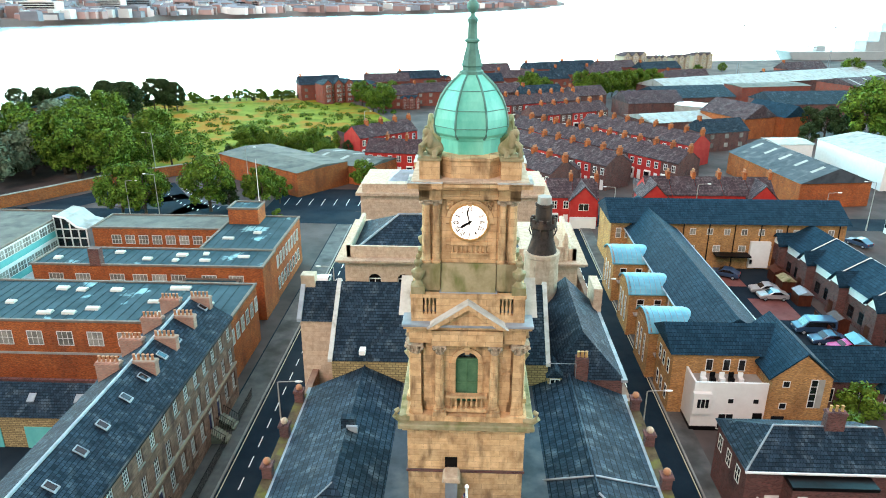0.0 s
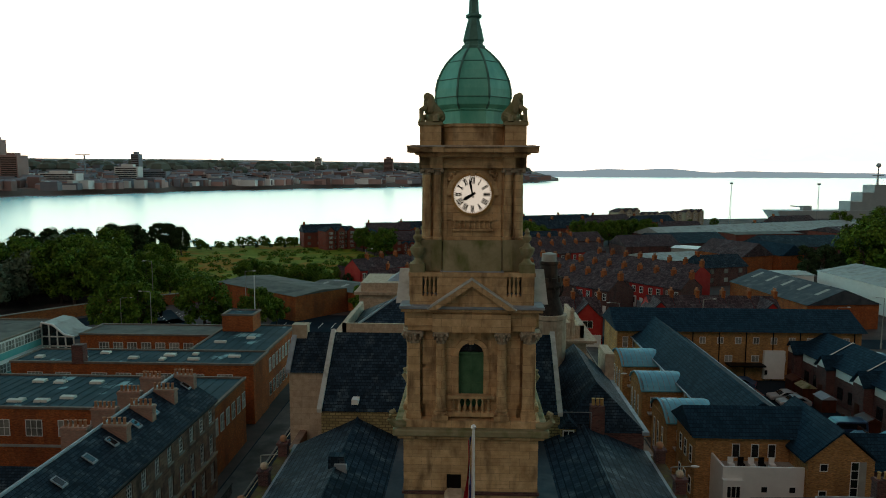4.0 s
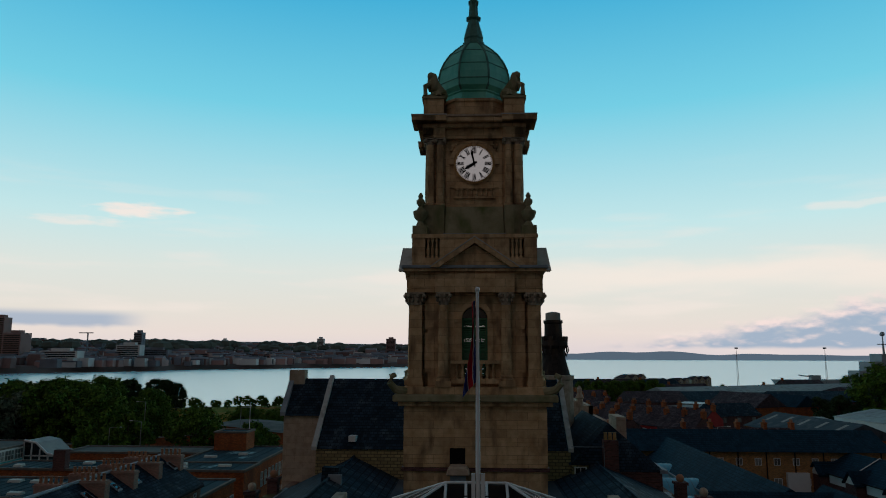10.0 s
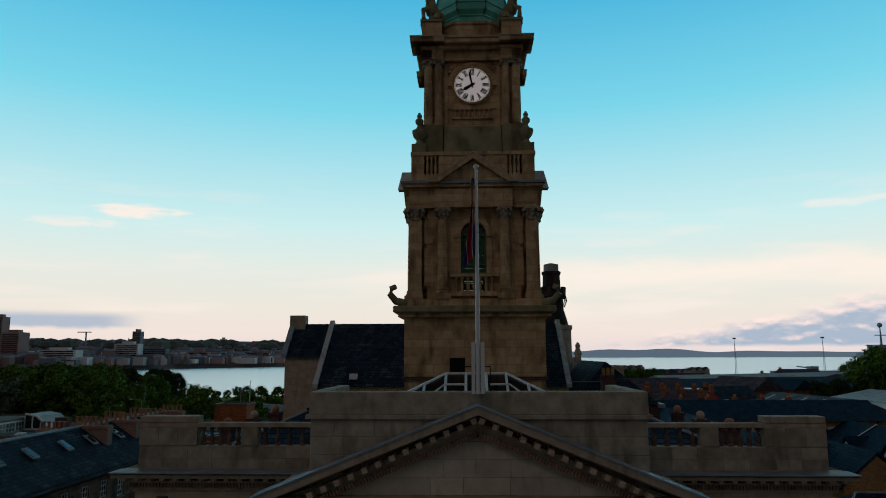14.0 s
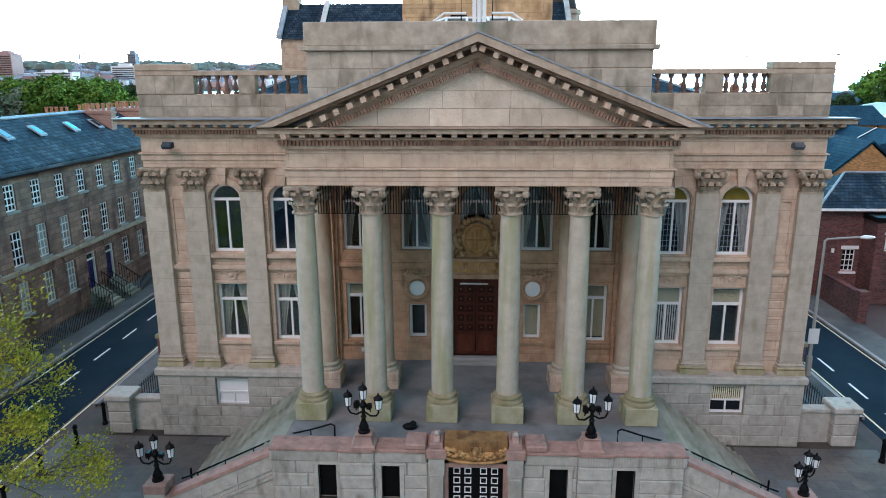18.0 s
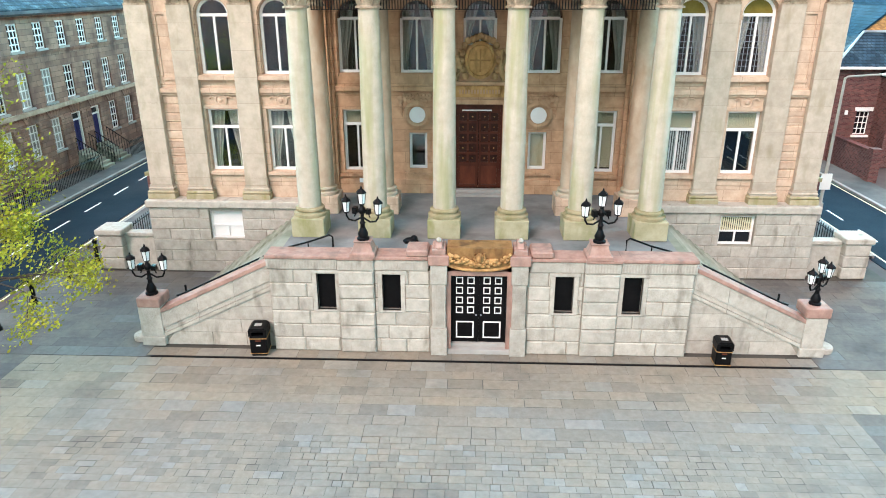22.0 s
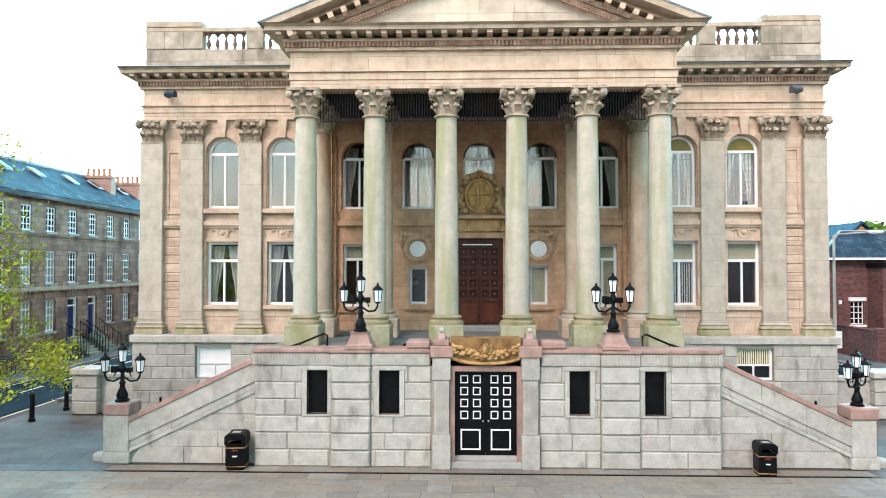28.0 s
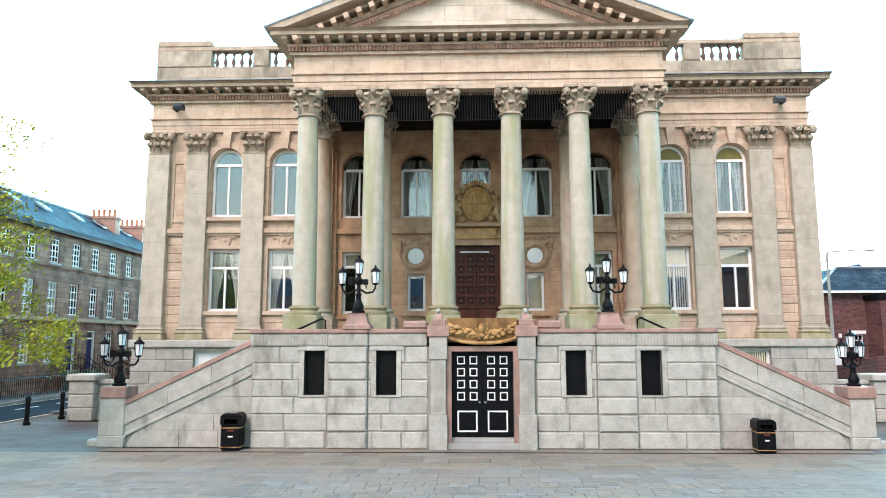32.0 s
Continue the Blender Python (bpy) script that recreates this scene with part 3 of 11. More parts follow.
# ---- mesh helpers ----
class Geo:
    def __init__(self):
        self.v, self.f = [], []

    def add(self, vs, fs):
        n = len(self.v)
        self.v.extend(vs)
        self.f.extend([tuple(i + n for i in f) for f in fs])
        return self

    def box(self, x0, x1, y0, y1, z0, z1):
        return self.add([(x0, y0, z0), (x1, y0, z0), (x1, y1, z0), (x0, y1, z0), (x0, y0, z1), (x1, y0, z1), (x1, y1, z1), (x0, y1, z1)],
                        [(3, 2, 1, 0), (4, 5, 6, 7), (0, 1, 5, 4), (1, 2, 6, 5), (2, 3, 7, 6), (3, 0, 4, 7)])

    def prism(self, pts, axis, a, b):
        """A polygon drawn in the plane across the axis, drawn out from a to b."""
        def put(p, q, s):
            return (s, p, q) if axis == "x" else (p, s, q) if axis == "y" else (p, q, s)
        n = len(pts)
        vs = [put(p, q, a) for p, q in pts] + [put(p, q, b) for p, q in pts]
        return self.add(vs, [tuple(range(n))[::-1], tuple(range(n, 2 * n))] + [(i, (i + 1) % n, n + (i + 1) % n, n + i) for i in range(n)])

    def poly(self, *pts):
        return self.add(list(pts), [tuple(range(len(pts)))])

    def lathe(self, prof, cx=0, cy=0, n=16, sq=1.0, turn=0.0):
        """A profile of (radius, height) turned round an upright axis."""
        vs, fs = [], []
        for r, z in prof:
            for k in range(n):
                a = 2 * math.pi * k / n + turn
                vs.append((cx + r * math.cos(a), cy + r * math.sin(a) * sq, z))
        for i in range(len(prof) - 1):
            for k in range(n):
                fs.append((i * n + k, i * n + (k + 1) % n, (i + 1) * n + (k + 1) % n, (i + 1) * n + k))
        fs.append(tuple(range(n))[::-1])
        fs.append(tuple(range((len(prof) - 1) * n, len(prof) * n)))
        return self.add(vs, fs)

    def tube(self, pts, r, n=8, r2=None):
        """A round bar along a line of points."""
        pts = [Vector(p) for p in pts]
        vs, fs = [], []
        for i, p in enumerate(pts):
            d = (pts[min(i + 1, len(pts) - 1)] - pts[max(i - 1, 0)]).normalized()
            u = d.orthogonal().normalized() if abs(d.z) > 0.99 else d.cross(Vector((0, 0, 1))).normalized()
            w = d.cross(u)
            rr = r if r2 is None else r + (r2 - r) * i / (len(pts) - 1)
            for k in range(n):
                a = 2 * math.pi * k / n
                vs.append(tuple(p + u * rr * math.cos(a) + w * rr * math.sin(a)))
        for i in range(len(pts) - 1):
            for k in range(n):
                fs.append((i * n + k, i * n + (k + 1) % n, (i + 1) * n + (k + 1) % n, (i + 1) * n + k))
        fs.append(tuple(range(n))[::-1])
        fs.append(tuple(range((len(pts) - 1) * n, len(pts) * n)))
        return self.add(vs, fs)

    def ball(self, c, r, n=10, m=6, sx=1, sy=1, sz=1):
        vs = [(c[0], c[1], c[2] - r * sz)]
        fs = []
        for i in range(1, m):
            p = -math.pi / 2 + math.pi * i / m
            for k in range(n):
                a = 2 * math.pi * k / n
                vs.append((c[0] + r * sx * math.cos(p) * math.cos(a), c[1] + r * sy * math.cos(p) * math.sin(a), c[2] + r * sz * math.sin(p)))
        vs.append((c[0], c[1], c[2] + r * sz))
        for k in range(n):
            fs.append((0, 1 + (k + 1) % n, 1 + k))
            fs.append((len(vs) - 1, 1 + (m - 2) * n + k, 1 + (m - 2) * n + (k + 1) % n))
        for i in range(m - 2):
            for k in range(n):
                fs.append((1 + i * n + k, 1 + i * n + (k + 1) % n, 1 + (i + 1) * n + (k + 1) % n, 1 + (i + 1) * n + k))
        return self.add(vs, fs)

    def turned(self, m):
        self.v = [tuple(m @ Vector(p)) for p in self.v]
        return self


ORIGIN = {}


def thing(name, loc, label="", category="", group="", kind=""):
    ob = new(name)
    ob.location = loc
    ob.empty_display_size = 0.2
    ORIGIN[ob] = Vector(loc)
    return tagged(ob, label, category, group, kind)


def to_mesh(name, g, mat, off, smooth=False, bevel=0.0):
    me = bpy.data.meshes.new(name)
    me.from_pydata([(x - off[0], y - off[1], z - off[2]) for x, y, z in g.v], [], g.f)
    bm = bmesh.new()
    bm.from_mesh(me)
    bmesh.ops.recalc_face_normals(bm, faces=bm.faces)
    if bevel:
        bmesh.ops.bevel(bm, geom=[e for e in bm.edges if len(e.link_faces) == 2 and e.calc_face_angle(0) > 0.6], offset=bevel, segments=1, affect="EDGES")
    bm.to_mesh(me)
    bm.free()
    me.materials.append(mat)
    if smooth:
        for p in me.polygons:
            p.use_smooth = True
        me.set_sharp_from_angle(angle=radians(38))
    return me


def part(name, g, mat, parent, label="", smooth=False, bevel=0.0):
    """One mesh under a thing or a part, drawn in world coordinates."""
    off = ORIGIN[parent]
    ob = new(name, to_mesh(name, g, mat, off, smooth, bevel))
    ob.parent = parent
    ORIGIN[ob] = off
    return tagged(ob, label)


def solid(name, g, mat, label="", category="", group="", kind="", smooth=False, bevel=0.0):
    """A thing of one mesh."""
    ob = new(name, to_mesh(name, g, mat, (0, 0, 0), smooth, bevel))
    ORIGIN[ob] = Vector((0, 0, 0))
    return tagged(ob, label, category, group, kind)


def wall_with_holes(g, x0, x1, z0, z1, y0, y1, holes):
    """A wall between y0 and y1 with openings (x0, x1, z0, z1) that go right through it, as one joined sheet of cells."""
    xs = sorted({round(v, 4) for v in [x0, x1] + [min(max(v, x0), x1) for h in holes for v in h[:2]]})
    zs = sorted({round(v, 4) for v in [z0, z1] + [min(max(v, z0), z1) for h in holes for v in h[2:]]})
    nx, nz = len(xs) - 1, len(zs) - 1

    def full(i, j):
        if not (0 <= i < nx and 0 <= j < nz):
            return False
        x, z = (xs[i] + xs[i + 1]) / 2, (zs[j] + zs[j + 1]) / 2
        return not any(a < x < b and c < z < d for a, b, c, d in holes)

    index, vs, fs = {}, [], []

    def at(i, j, back):
        key = (i, j, back)
        if key not in index:
            index[key] = len(vs)
            vs.append((xs[i], y1 if back else y0, zs[j]))
        return index[key]

    for i in range(nx):
        for j in range(nz):
            if not full(i, j):
                continue
            fs.append((at(i, j, 0), at(i + 1, j, 0), at(i + 1, j + 1, 0), at(i, j + 1, 0)))
            fs.append((at(i, j + 1, 1), at(i + 1, j + 1, 1), at(i + 1, j, 1), at(i, j, 1)))
            if not full(i - 1, j):
                fs.append((at(i, j, 1), at(i, j, 0), at(i, j + 1, 0), at(i, j + 1, 1)))
            if not full(i + 1, j):
                fs.append((at(i + 1, j, 0), at(i + 1, j, 1), at(i + 1, j + 1, 1), at(i + 1, j + 1, 0)))
            if not full(i, j - 1):
                fs.append((at(i, j, 1), at(i + 1, j, 1), at(i + 1, j, 0), at(i, j, 0)))
            if not full(i, j + 1):
                fs.append((at(i, j + 1, 0), at(i + 1, j + 1, 0), at(i + 1, j + 1, 1), at(i, j + 1, 1)))
    return g.add(vs, fs)


def arch_spandrel(g, cx, zs, r, top, half, y0, y1, n=12):
    """The stone over a round arch: from the springing zs to top, half wide on either side."""
    g.prism([(cx - half, zs), (cx - r, zs)] + [(cx - r * math.cos(math.pi * k / n), zs + r * math.sin(math.pi * k / n)) for k in range(1, n // 2 + 1)] + [(cx, top), (cx - half, top)], "y", y0, y1)
    g.prism([(cx, zs + r)] + [(cx - r * math.cos(math.pi * k / n), zs + r * math.sin(math.pi * k / n)) for k in range(n // 2 + 1, n)] + [(cx + r, zs), (cx + half, zs), (cx + half, top), (cx, top)], "y", y0, y1)
    return g


def arch_band(g, cx, zs, r0, r1, y0, y1, n=12):
    """A half-round moulding between two radii."""
    for k in range(n):
        a, b = math.pi * k / n, math.pi * (k + 1) / n
        g.prism([(cx - r0 * math.cos(a), zs + r0 * math.sin(a)), (cx - r1 * math.cos(a), zs + r1 * math.sin(a)), (cx - r1 * math.cos(b), zs + r1 * math.sin(b)), (cx - r0 * math.cos(b), zs + r0 * math.sin(b))], "y", y0, y1)
    return g


# ---- ground, river, streets ----
SHORE = [(-2600, 160), (-300, 190), (-150, 214), (-125, 246), (-62, 272), (0, 330), (60, 382), (140, 430), (320, 470), (2600, 330)]
g = Geo()
g.poly((-2600, -400, -0.05), (2600, -400, -0.05), *[(x, y, -0.05) for x, y in SHORE[::-1]])
ground = solid("ground", g, TOWN, "dark town ground between the streets", "ground", kind="structure")
g = Geo()
for (xa, ya), (xb, yb) in zip(SHORE, SHORE[1:]):
    g.poly((xa, ya, -0.05), (xb, yb, -0.05), (xb, yb + 9, -7.5), (xa, ya + 9, -7.5))
solid("river_bank", g, EARTH, "sloping earth and stone river bank", "bank", kind="structure")
g = Geo()
g.poly((-4500, 190, -7), (4500, 150, -7), (4500, 4600, -7), (-4500, 4600, -7))
solid("river", g, WATER, "wide calm pale river under the evening sky", "river", kind="structure")

# streets on both sides of the town hall and the cross streets behind
g = Geo()
g.box(-24.2, -17.2, -60, 101, -0.045, -0.02)
g.box(-95, 140, 101, 108, -0.045, -0.02)
solid("road_west", g, ASPHALT, "dark asphalt street beside the town hall", "road", kind="structure")
g = Geo()
g.box(16.2, 22.3, -60, 101, -0.045, -0.02)
solid("road_east", g, ASPHALT, "dark asphalt street between town hall and brick flats", "road", kind="structure")

# ---- the forecourt ----
solid("paving_bed", Geo().box(-16.6, 15.6, -60, 8, -0.04, -0.012), PAVEJ, "grey sandy bed under the forecourt slabs", "paving", kind="structure")

# ---- the town hall ----
hall = thing("town_hall", (0, 8, 0), "long pale sandstone town hall with portico and pediment", "building")
Z_T, Z_P, Z_C0, Z_C1, Z_A, Z_F, Z_K = 3.0, 2.9, 9.95, 10.78, 11.33, 11.92, 12.58
Y_W, Y_P = 6.15, 6.62


def stone_courses(name, x0, x1, z0, z1, rows, y, proud, mat, parent, widths, seed, skip=()):
    """Separate blocks in courses on the face y of a wall; blocks that meet a hole are cut or left out."""
    rnd = random.Random(seed)
    h = (z1 - z0) / rows
    for r in range(rows):
        za, zb = z0 + r * h + 0.008, z0 + (r + 1) * h - 0.008
        x = x0
        k = r % 2
        while x < x1 - 0.05:
            w = rnd.uniform(*widths) * (0.6 if k else 1)
            k = 0
            xe = min(x + w, x1)
            if x1 - xe < widths[0] * 0.45:
                xe = x1
            runs = [(x + 0.008, xe - 0.008)]
            for a, b, c, d in skip:
                if zb > c + 0.02 and za < d - 0.02:
                    nxt = []
                    for p, q in runs:
                        if b <= p or a >= q:
                            nxt.append((p, q))
                        else:
                            nxt += [s for s in ((p, a), (b, q)) if s[1] - s[0] > 0.05]
                    runs = nxt
            for p, q in runs:
                pr = proud * rnd.uniform(0.6, 1.3)
                c = min(0.04, proud * 0.9)
                b = Geo()
                b.add([(p, y, za), (q, y, za), (q, y, zb), (p, y, zb), (p + c, y - pr, za + c), (q - c, y - pr, za + c), (q - c, y - pr, zb - c), (p + c, y - pr, zb - c)],
                      [(4, 5, 6, 7), (0, 1, 5, 4), (1, 2, 6, 5), (2, 3, 7, 6), (3, 0, 4, 7), (3, 2, 1, 0)])
                part("block", b, mat, parent)
            x = xe


def capital(name, cx, cy, half, parent, square=False, depth=None):
    """A Corinthian capital: bell, two rings of curled leaves, corner scrolls and a slab."""
    g = Geo()
    h = Z_C1 - Z_C0
    d = half if depth is None else depth
    g.box(cx - half * 1.45, cx + half * 1.45, cy - d * 1.45, cy + d * (1.45 if depth is None else 1.0), Z_C1 - 0.1, Z_C1 - 0.012)
    if square:
        g.prism([(cx - half * 0.95, Z_C0), (cx + half * 0.95, Z_C0), (cx + half * 1.12, Z_C1 - 0.1), (cx - half * 1.12, Z_C1 - 0.1)], "y", cy - d * 0.8, cy + d)
        g.box(cx - half * 1.06, cx + half * 1.06, cy - d * 1.15, cy + d, Z_C0 - 0.05, Z_C0 + 0.02)
    else:
        g.lathe([(half * 1.12, Z_C0 - 0.05), (half * 1.12, Z_C0), (half * 0.92, Z_C0 + 0.02), (half * 0.95, Z_C0 + h * 0.5), (half * 1.3, Z_C1 - 0.1)], cx, cy, 16)
    spots = [(k / 4 * 2 - 0.75) for k in range(4)]
    rings = ((0.05, 0.42, 1.12), (0.36, 0.78, 1.25))
    for lo, hi, out in rings:
        if square:
            for k in range(3):
                px = cx + half * (-0.72 + 0.72 * k)
                yb = cy - d
                px += half * (0.36 if lo > 0.2 and k < 2 else 0)
                if lo > 0.2 and k == 2:
                    continue
                g.prism([(yb, Z_C0 + h * lo), (yb - 0.06, Z_C0 + h * (lo + hi) / 2), (yb - 0.2, Z_C0 + h * hi), (yb - 0.24, Z_C0 + h * (hi - 0.1)), (yb - 0.1, Z_C0 + h * (hi - 0.18)), (yb + 0.03, Z_C0 + h * (hi - 0.1))], "x", px - half * 0.24, px + half * 0.24)
                g.ball((px, yb - 0.17, Z_C0 + h * (hi - 0.03)), 0.075, 7, 5, sx=1.3)
        else:
            for k in range(8):
                a = 2 * math.pi * (k + (0.5 if lo > 0.2 else 0)) / 8
                s = Geo()
                s.prism([(-0.9 * half, Z_C0 + h * lo), (-1.08 * half, Z_C0 + h * (lo + hi) / 2), (-out * 1.12 * half - 0.03, Z_C0 + h * hi), (-out * 1.18 * half - 0.03, Z_C0 + h * (hi - 0.11)), (-1.0 * half, Z_C0 + h * (hi - 0.16)), (-0.85 * half, Z_C0 + h * (hi - 0.05))], "x", -half * 0.27, half * 0.27)
                s.turned(Matrix.Translation((cx, cy, 0)) @ Matrix.Rotation(a, 4, "Z"))
                g.add(s.v, s.f)
    for sx in (-1, 1):
        for sy in ((-1,) if square else (-1, 1)):
            c = (cx + sx * half * 1.2, cy + sy * d * (1.2 if not square else 1.28), Z_C1 - 0.21)
            g.ball(c, 0.15 if square else 0.13, 8, 6)
            g.tube([(cx + sx * half * 0.5, cy + sy * d * 0.95, Z_C0 + h * 0.5), (cx + sx * half * 0.9, cy + sy * d * 1.1, Z_C0 + h * 0.68), c], 0.05, 6)
    g.ball((cx, cy - d * 1.3, Z_C1 - 0.13), 0.1, 8, 6)
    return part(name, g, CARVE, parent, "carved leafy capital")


def portico_column(cx, cy, pedestal=True, r=0.365, mat=None):
    """Pedestal, base, tapering shaft in drums, capital."""
    z0 = 3.62
    g = Geo()
    n = 6
    prof = []
    for k in range(25):
        f = k / 24
        z = z0 + 0.3 + f * (Z_C0 - z0 - 0.35)
        prof.append((r * (1 - 0.15 * f ** 1.6), z))
    col = part("column", Geo().lathe(prof, cx, cy, 24), mat or BUFF, hall, "weathered grey-green sandstone column", smooth=True)
    part("base", Geo().lathe([(r * 1.42, z0), (r * 1.45, z0 + 0.05), (r * 1.42, z0 + 0.1), (r * 1.18, z0 + 0.13), (r * 1.16, z0 + 0.17), (r * 1.28, z0 + 0.21), (r * 1.25, z0 + 0.26), (r * 1.02, z0 + 0.3)], cx, cy, 24), MOSSY if pedestal else BUFF, col, "moulded mossy base", smooth=True)
    p = Geo().box(cx - 0.52, cx + 0.52, cy - 0.52, cy + 0.52, Z_T, z0)
    part("pedestal", p, MOSSYC if pedestal else SAND, col, "green-stained square pedestal", bevel=0.02)
    capital("capital", cx, cy, r * 0.95, col)


MOSSYW = material("mossy_brick_head", (0.05, 0.032, 0.02), (0.13, 0.085, 0.045), 0.95, 1.4, 0.4, stain=(0.14, 0.13, 0.03), stain_scale=1.1, spec=0.1)
MOSSYC = material("algae_stone", (0.275, 0.255, 0.145), (0.43, 0.395, 0.27), 0.92, 2.0, 0.3, stain=(0.21, 0.215, 0.08), stain_scale=1.8)
MOSSYP = material("faint_algae_stone", (0.30, 0.265, 0.15), (0.46, 0.405, 0.29), 0.92, 1.6, 0.3, stain=(0.22, 0.215, 0.08), stain_scale=2.2, stain_at=(0.52, 0.7))
for cx in (-5.4, -3.28, -1.08, 1.06, 3.2, 5.38):
    portico_column(cx, 1.9)
PORTC = material("patchy_orange_column", (0.36, 0.27, 0.19), (0.50, 0.41, 0.31), 0.9, 1.6, 0.3, stain=(0.34, 0.20, 0.12), stain_scale=0.9, stain_at=(0.54, 0.66), streak=0.3)
for cx in (-5.4, -3.28, 3.2, 5.38):
    portico_column(cx, 4.35, pedestal=False, r=0.33, mat=PORTC)

# wing basements of coursed granite
BASEW = {-1: (-10.25, -8.95), 1: (9.05, 10.35)}
for s in (-1, 1):
    a, b = BASEW[s]
    g = Geo()
    xa, xb = (-12.55, -5.6) if s < 0 else (5.6, 12.55)
    wall_with_holes(g, xa, xb, 0, 2.62, 5.62, 6.3, [(a, b, 1.35, 2.5)])
    wall_b = part("basement_wall", g, JOINT, hall, "wall of pale coursed granite blocks")
    stone_courses("block", xa, xb, 0.0, 2.62, 6, 5.62, 0.022, GRANITE, wall_b, (0.9, 1.7), 11 + s, [(a, b, 1.35, 2.5)])
    g = Geo().box(xa - (0.08 if s < 0 else 0), xb + (0.08 if s > 0 else 0), 5.5, 6.3, 2.62, Z_P)
    part("plinth_course", g, GRANITE, hall, "projecting granite course", bevel=0.03)
    # side return
    g = Geo().box(min(s * 12.55, s * 12.2), max(s * 12.55, s * 12.2), 6.3, 24, 0, Z_P)
    part("basement_side", g, GRANITE, hall)
    win = part("basement_window", wall_with_holes(Geo(), a, b, 1.35, 2.5, 5.78, 5.86, [(a + 0.08, b - 0.08, 1.9, 2.42), (a + 0.08, (a + b) / 2 - 0.03, 1.43, 1.84), ((a + b) / 2 + 0.03, b - 0.08, 1.43, 1.84)]), WHITE, hall, "white painted basement window")
    part("pane", Geo().box(a, b, 5.83, 5.84, 1.35, 2.5), DGLASS if s > 0 else WHITE, win, "dark pane" if s > 0 else "pane backed by a pale blind")
    if s > 0:
        sb = Geo()
        for k in range(15):
            sb.box(a + 0.1 + 0.078 * k, a + 0.145 + 0.078 * k, 5.81, 5.828, 1.9, 2.42)
        part("slat_blind", sb, BLIND, win, "cream vertical slat blind")

# main walls of the wings with window holes
UP, LO = (7.52, 9.55), (3.95, 6.28)
WIN = [(-9.46, 0.6), (-7.22, 0.58), (7.3, 0.58), (9.55, 0.6)]


def sash(name, cx, y, z0, z1, half, parent, arched=False, rail=0.5, curtains=True, blind=0.0, vertical=0, dark_head=False):
    """A white framed window: frame, meeting rail, centre bar, glass, curtains."""
    fr = Geo()
    t = 0.095
    d0, d1 = y, y + 0.09
    zr = z0 + (z1 - z0) * rail
    fr.box(cx - half, cx - half + t, d0, d1, z0, z1)
    fr.box(cx + half - t, cx + half, d0, d1, z0, z1)
    fr.box(cx - half + t, cx + half - t, d0, d1, z0, z0 + 0.1)
    fr.box(cx - half + t, cx + half - t, d0 - 0.01, d1, zr - 0.05, zr + 0.05)
    if half > 0.5:
        fr.box(cx - 0.035, cx + 0.035, d0 + 0.01, d1, z0 + 0.1, zr - 0.05)
    top = z1
    if arched:
        if not dark_head:
            arch_band(fr, cx, z1, half - t, half, d0, d1, 12)
        if rail < 0.99:
            fr.box(cx - half + t, cx + half - t, d0 - 0.01, d1, z1 - 0.05, z1 + 0.05)
        top = z1 + half
    else:
        fr.box(cx - half + t, cx + half - t, d0, d1, z1 - t, z1)
    w = part(name, fr, WHITE, parent, "white painted arched sash window" if arched else "white painted sash window")
    p = Geo()
    if arched:
        pts = [(cx - half + 0.02, z0), (cx + half - 0.02, z0)] + [(cx + (half - 0.02) * math.cos(math.pi * k / 12), z1 + (half - 0.02) * math.sin(math.pi * k / 12)) for k in range(13)]
        p.prism(pts, "y", y + 0.045, y + 0.055)
    else:
        p.box(cx - half + 0.02, cx + half - 0.02, y + 0.045, y + 0.055, z0, z1)
    if dark_head:
        part("fanlight_frame", arch_band(Geo(), cx, z1 + 0.05, half - 0.07, half, d0, d1, 12), RUSTY, w, "dark stained arched fanlight frame")
    pane = part("pane", p, GLASS, w)
    pane.visible_shadow = False
    if curtains:
        for s in (-1, 1):
            c = Geo()
            n = 9
            vs = []
            for i in range(7):
                f = i / 6
                z = z0 + 0.02 + f * (zr + 0.9 * (top - zr) - z0 - 0.1)
                drawn = 0.34 + 0.62 * max(0.0, f - 0.25) ** 0.8
                for k in range(n):
                    u = k / (n - 1)
                    x = cx + s * (half - 0.05 - u * half * drawn)
                    vs.append((x, y + 0.24 + 0.05 * math.sin(u * 15), z))
            fs = [(i * n + k, i * n + k + 1, (i + 1) * n + k + 1, (i + 1) * n + k) for i in range(6) for k in range(n - 1)]
            c.add(vs, fs)
            part("curtain", c, CURTAIN, w, "pale drawn-back curtain", smooth=True)
    if blind:
        part("blind", Geo().box(cx - half + 0.05, cx + half - 0.05, y + 0.12, y + 0.13, z1 - (z1 - z0) * blind, z1 - 0.02), BLIND, w, "cream roller blind")
    if vertical:
        v = Geo()
        k = cx - half + 0.1
        while k < cx + half - 0.08:
            v.box(k, k + 0.045, y + 0.12, y + 0.13, z0 + 0.08, zr)
            k += 0.085
        part("slat_blind", v, WHITE, w, "white vertical slat blind")
    return w


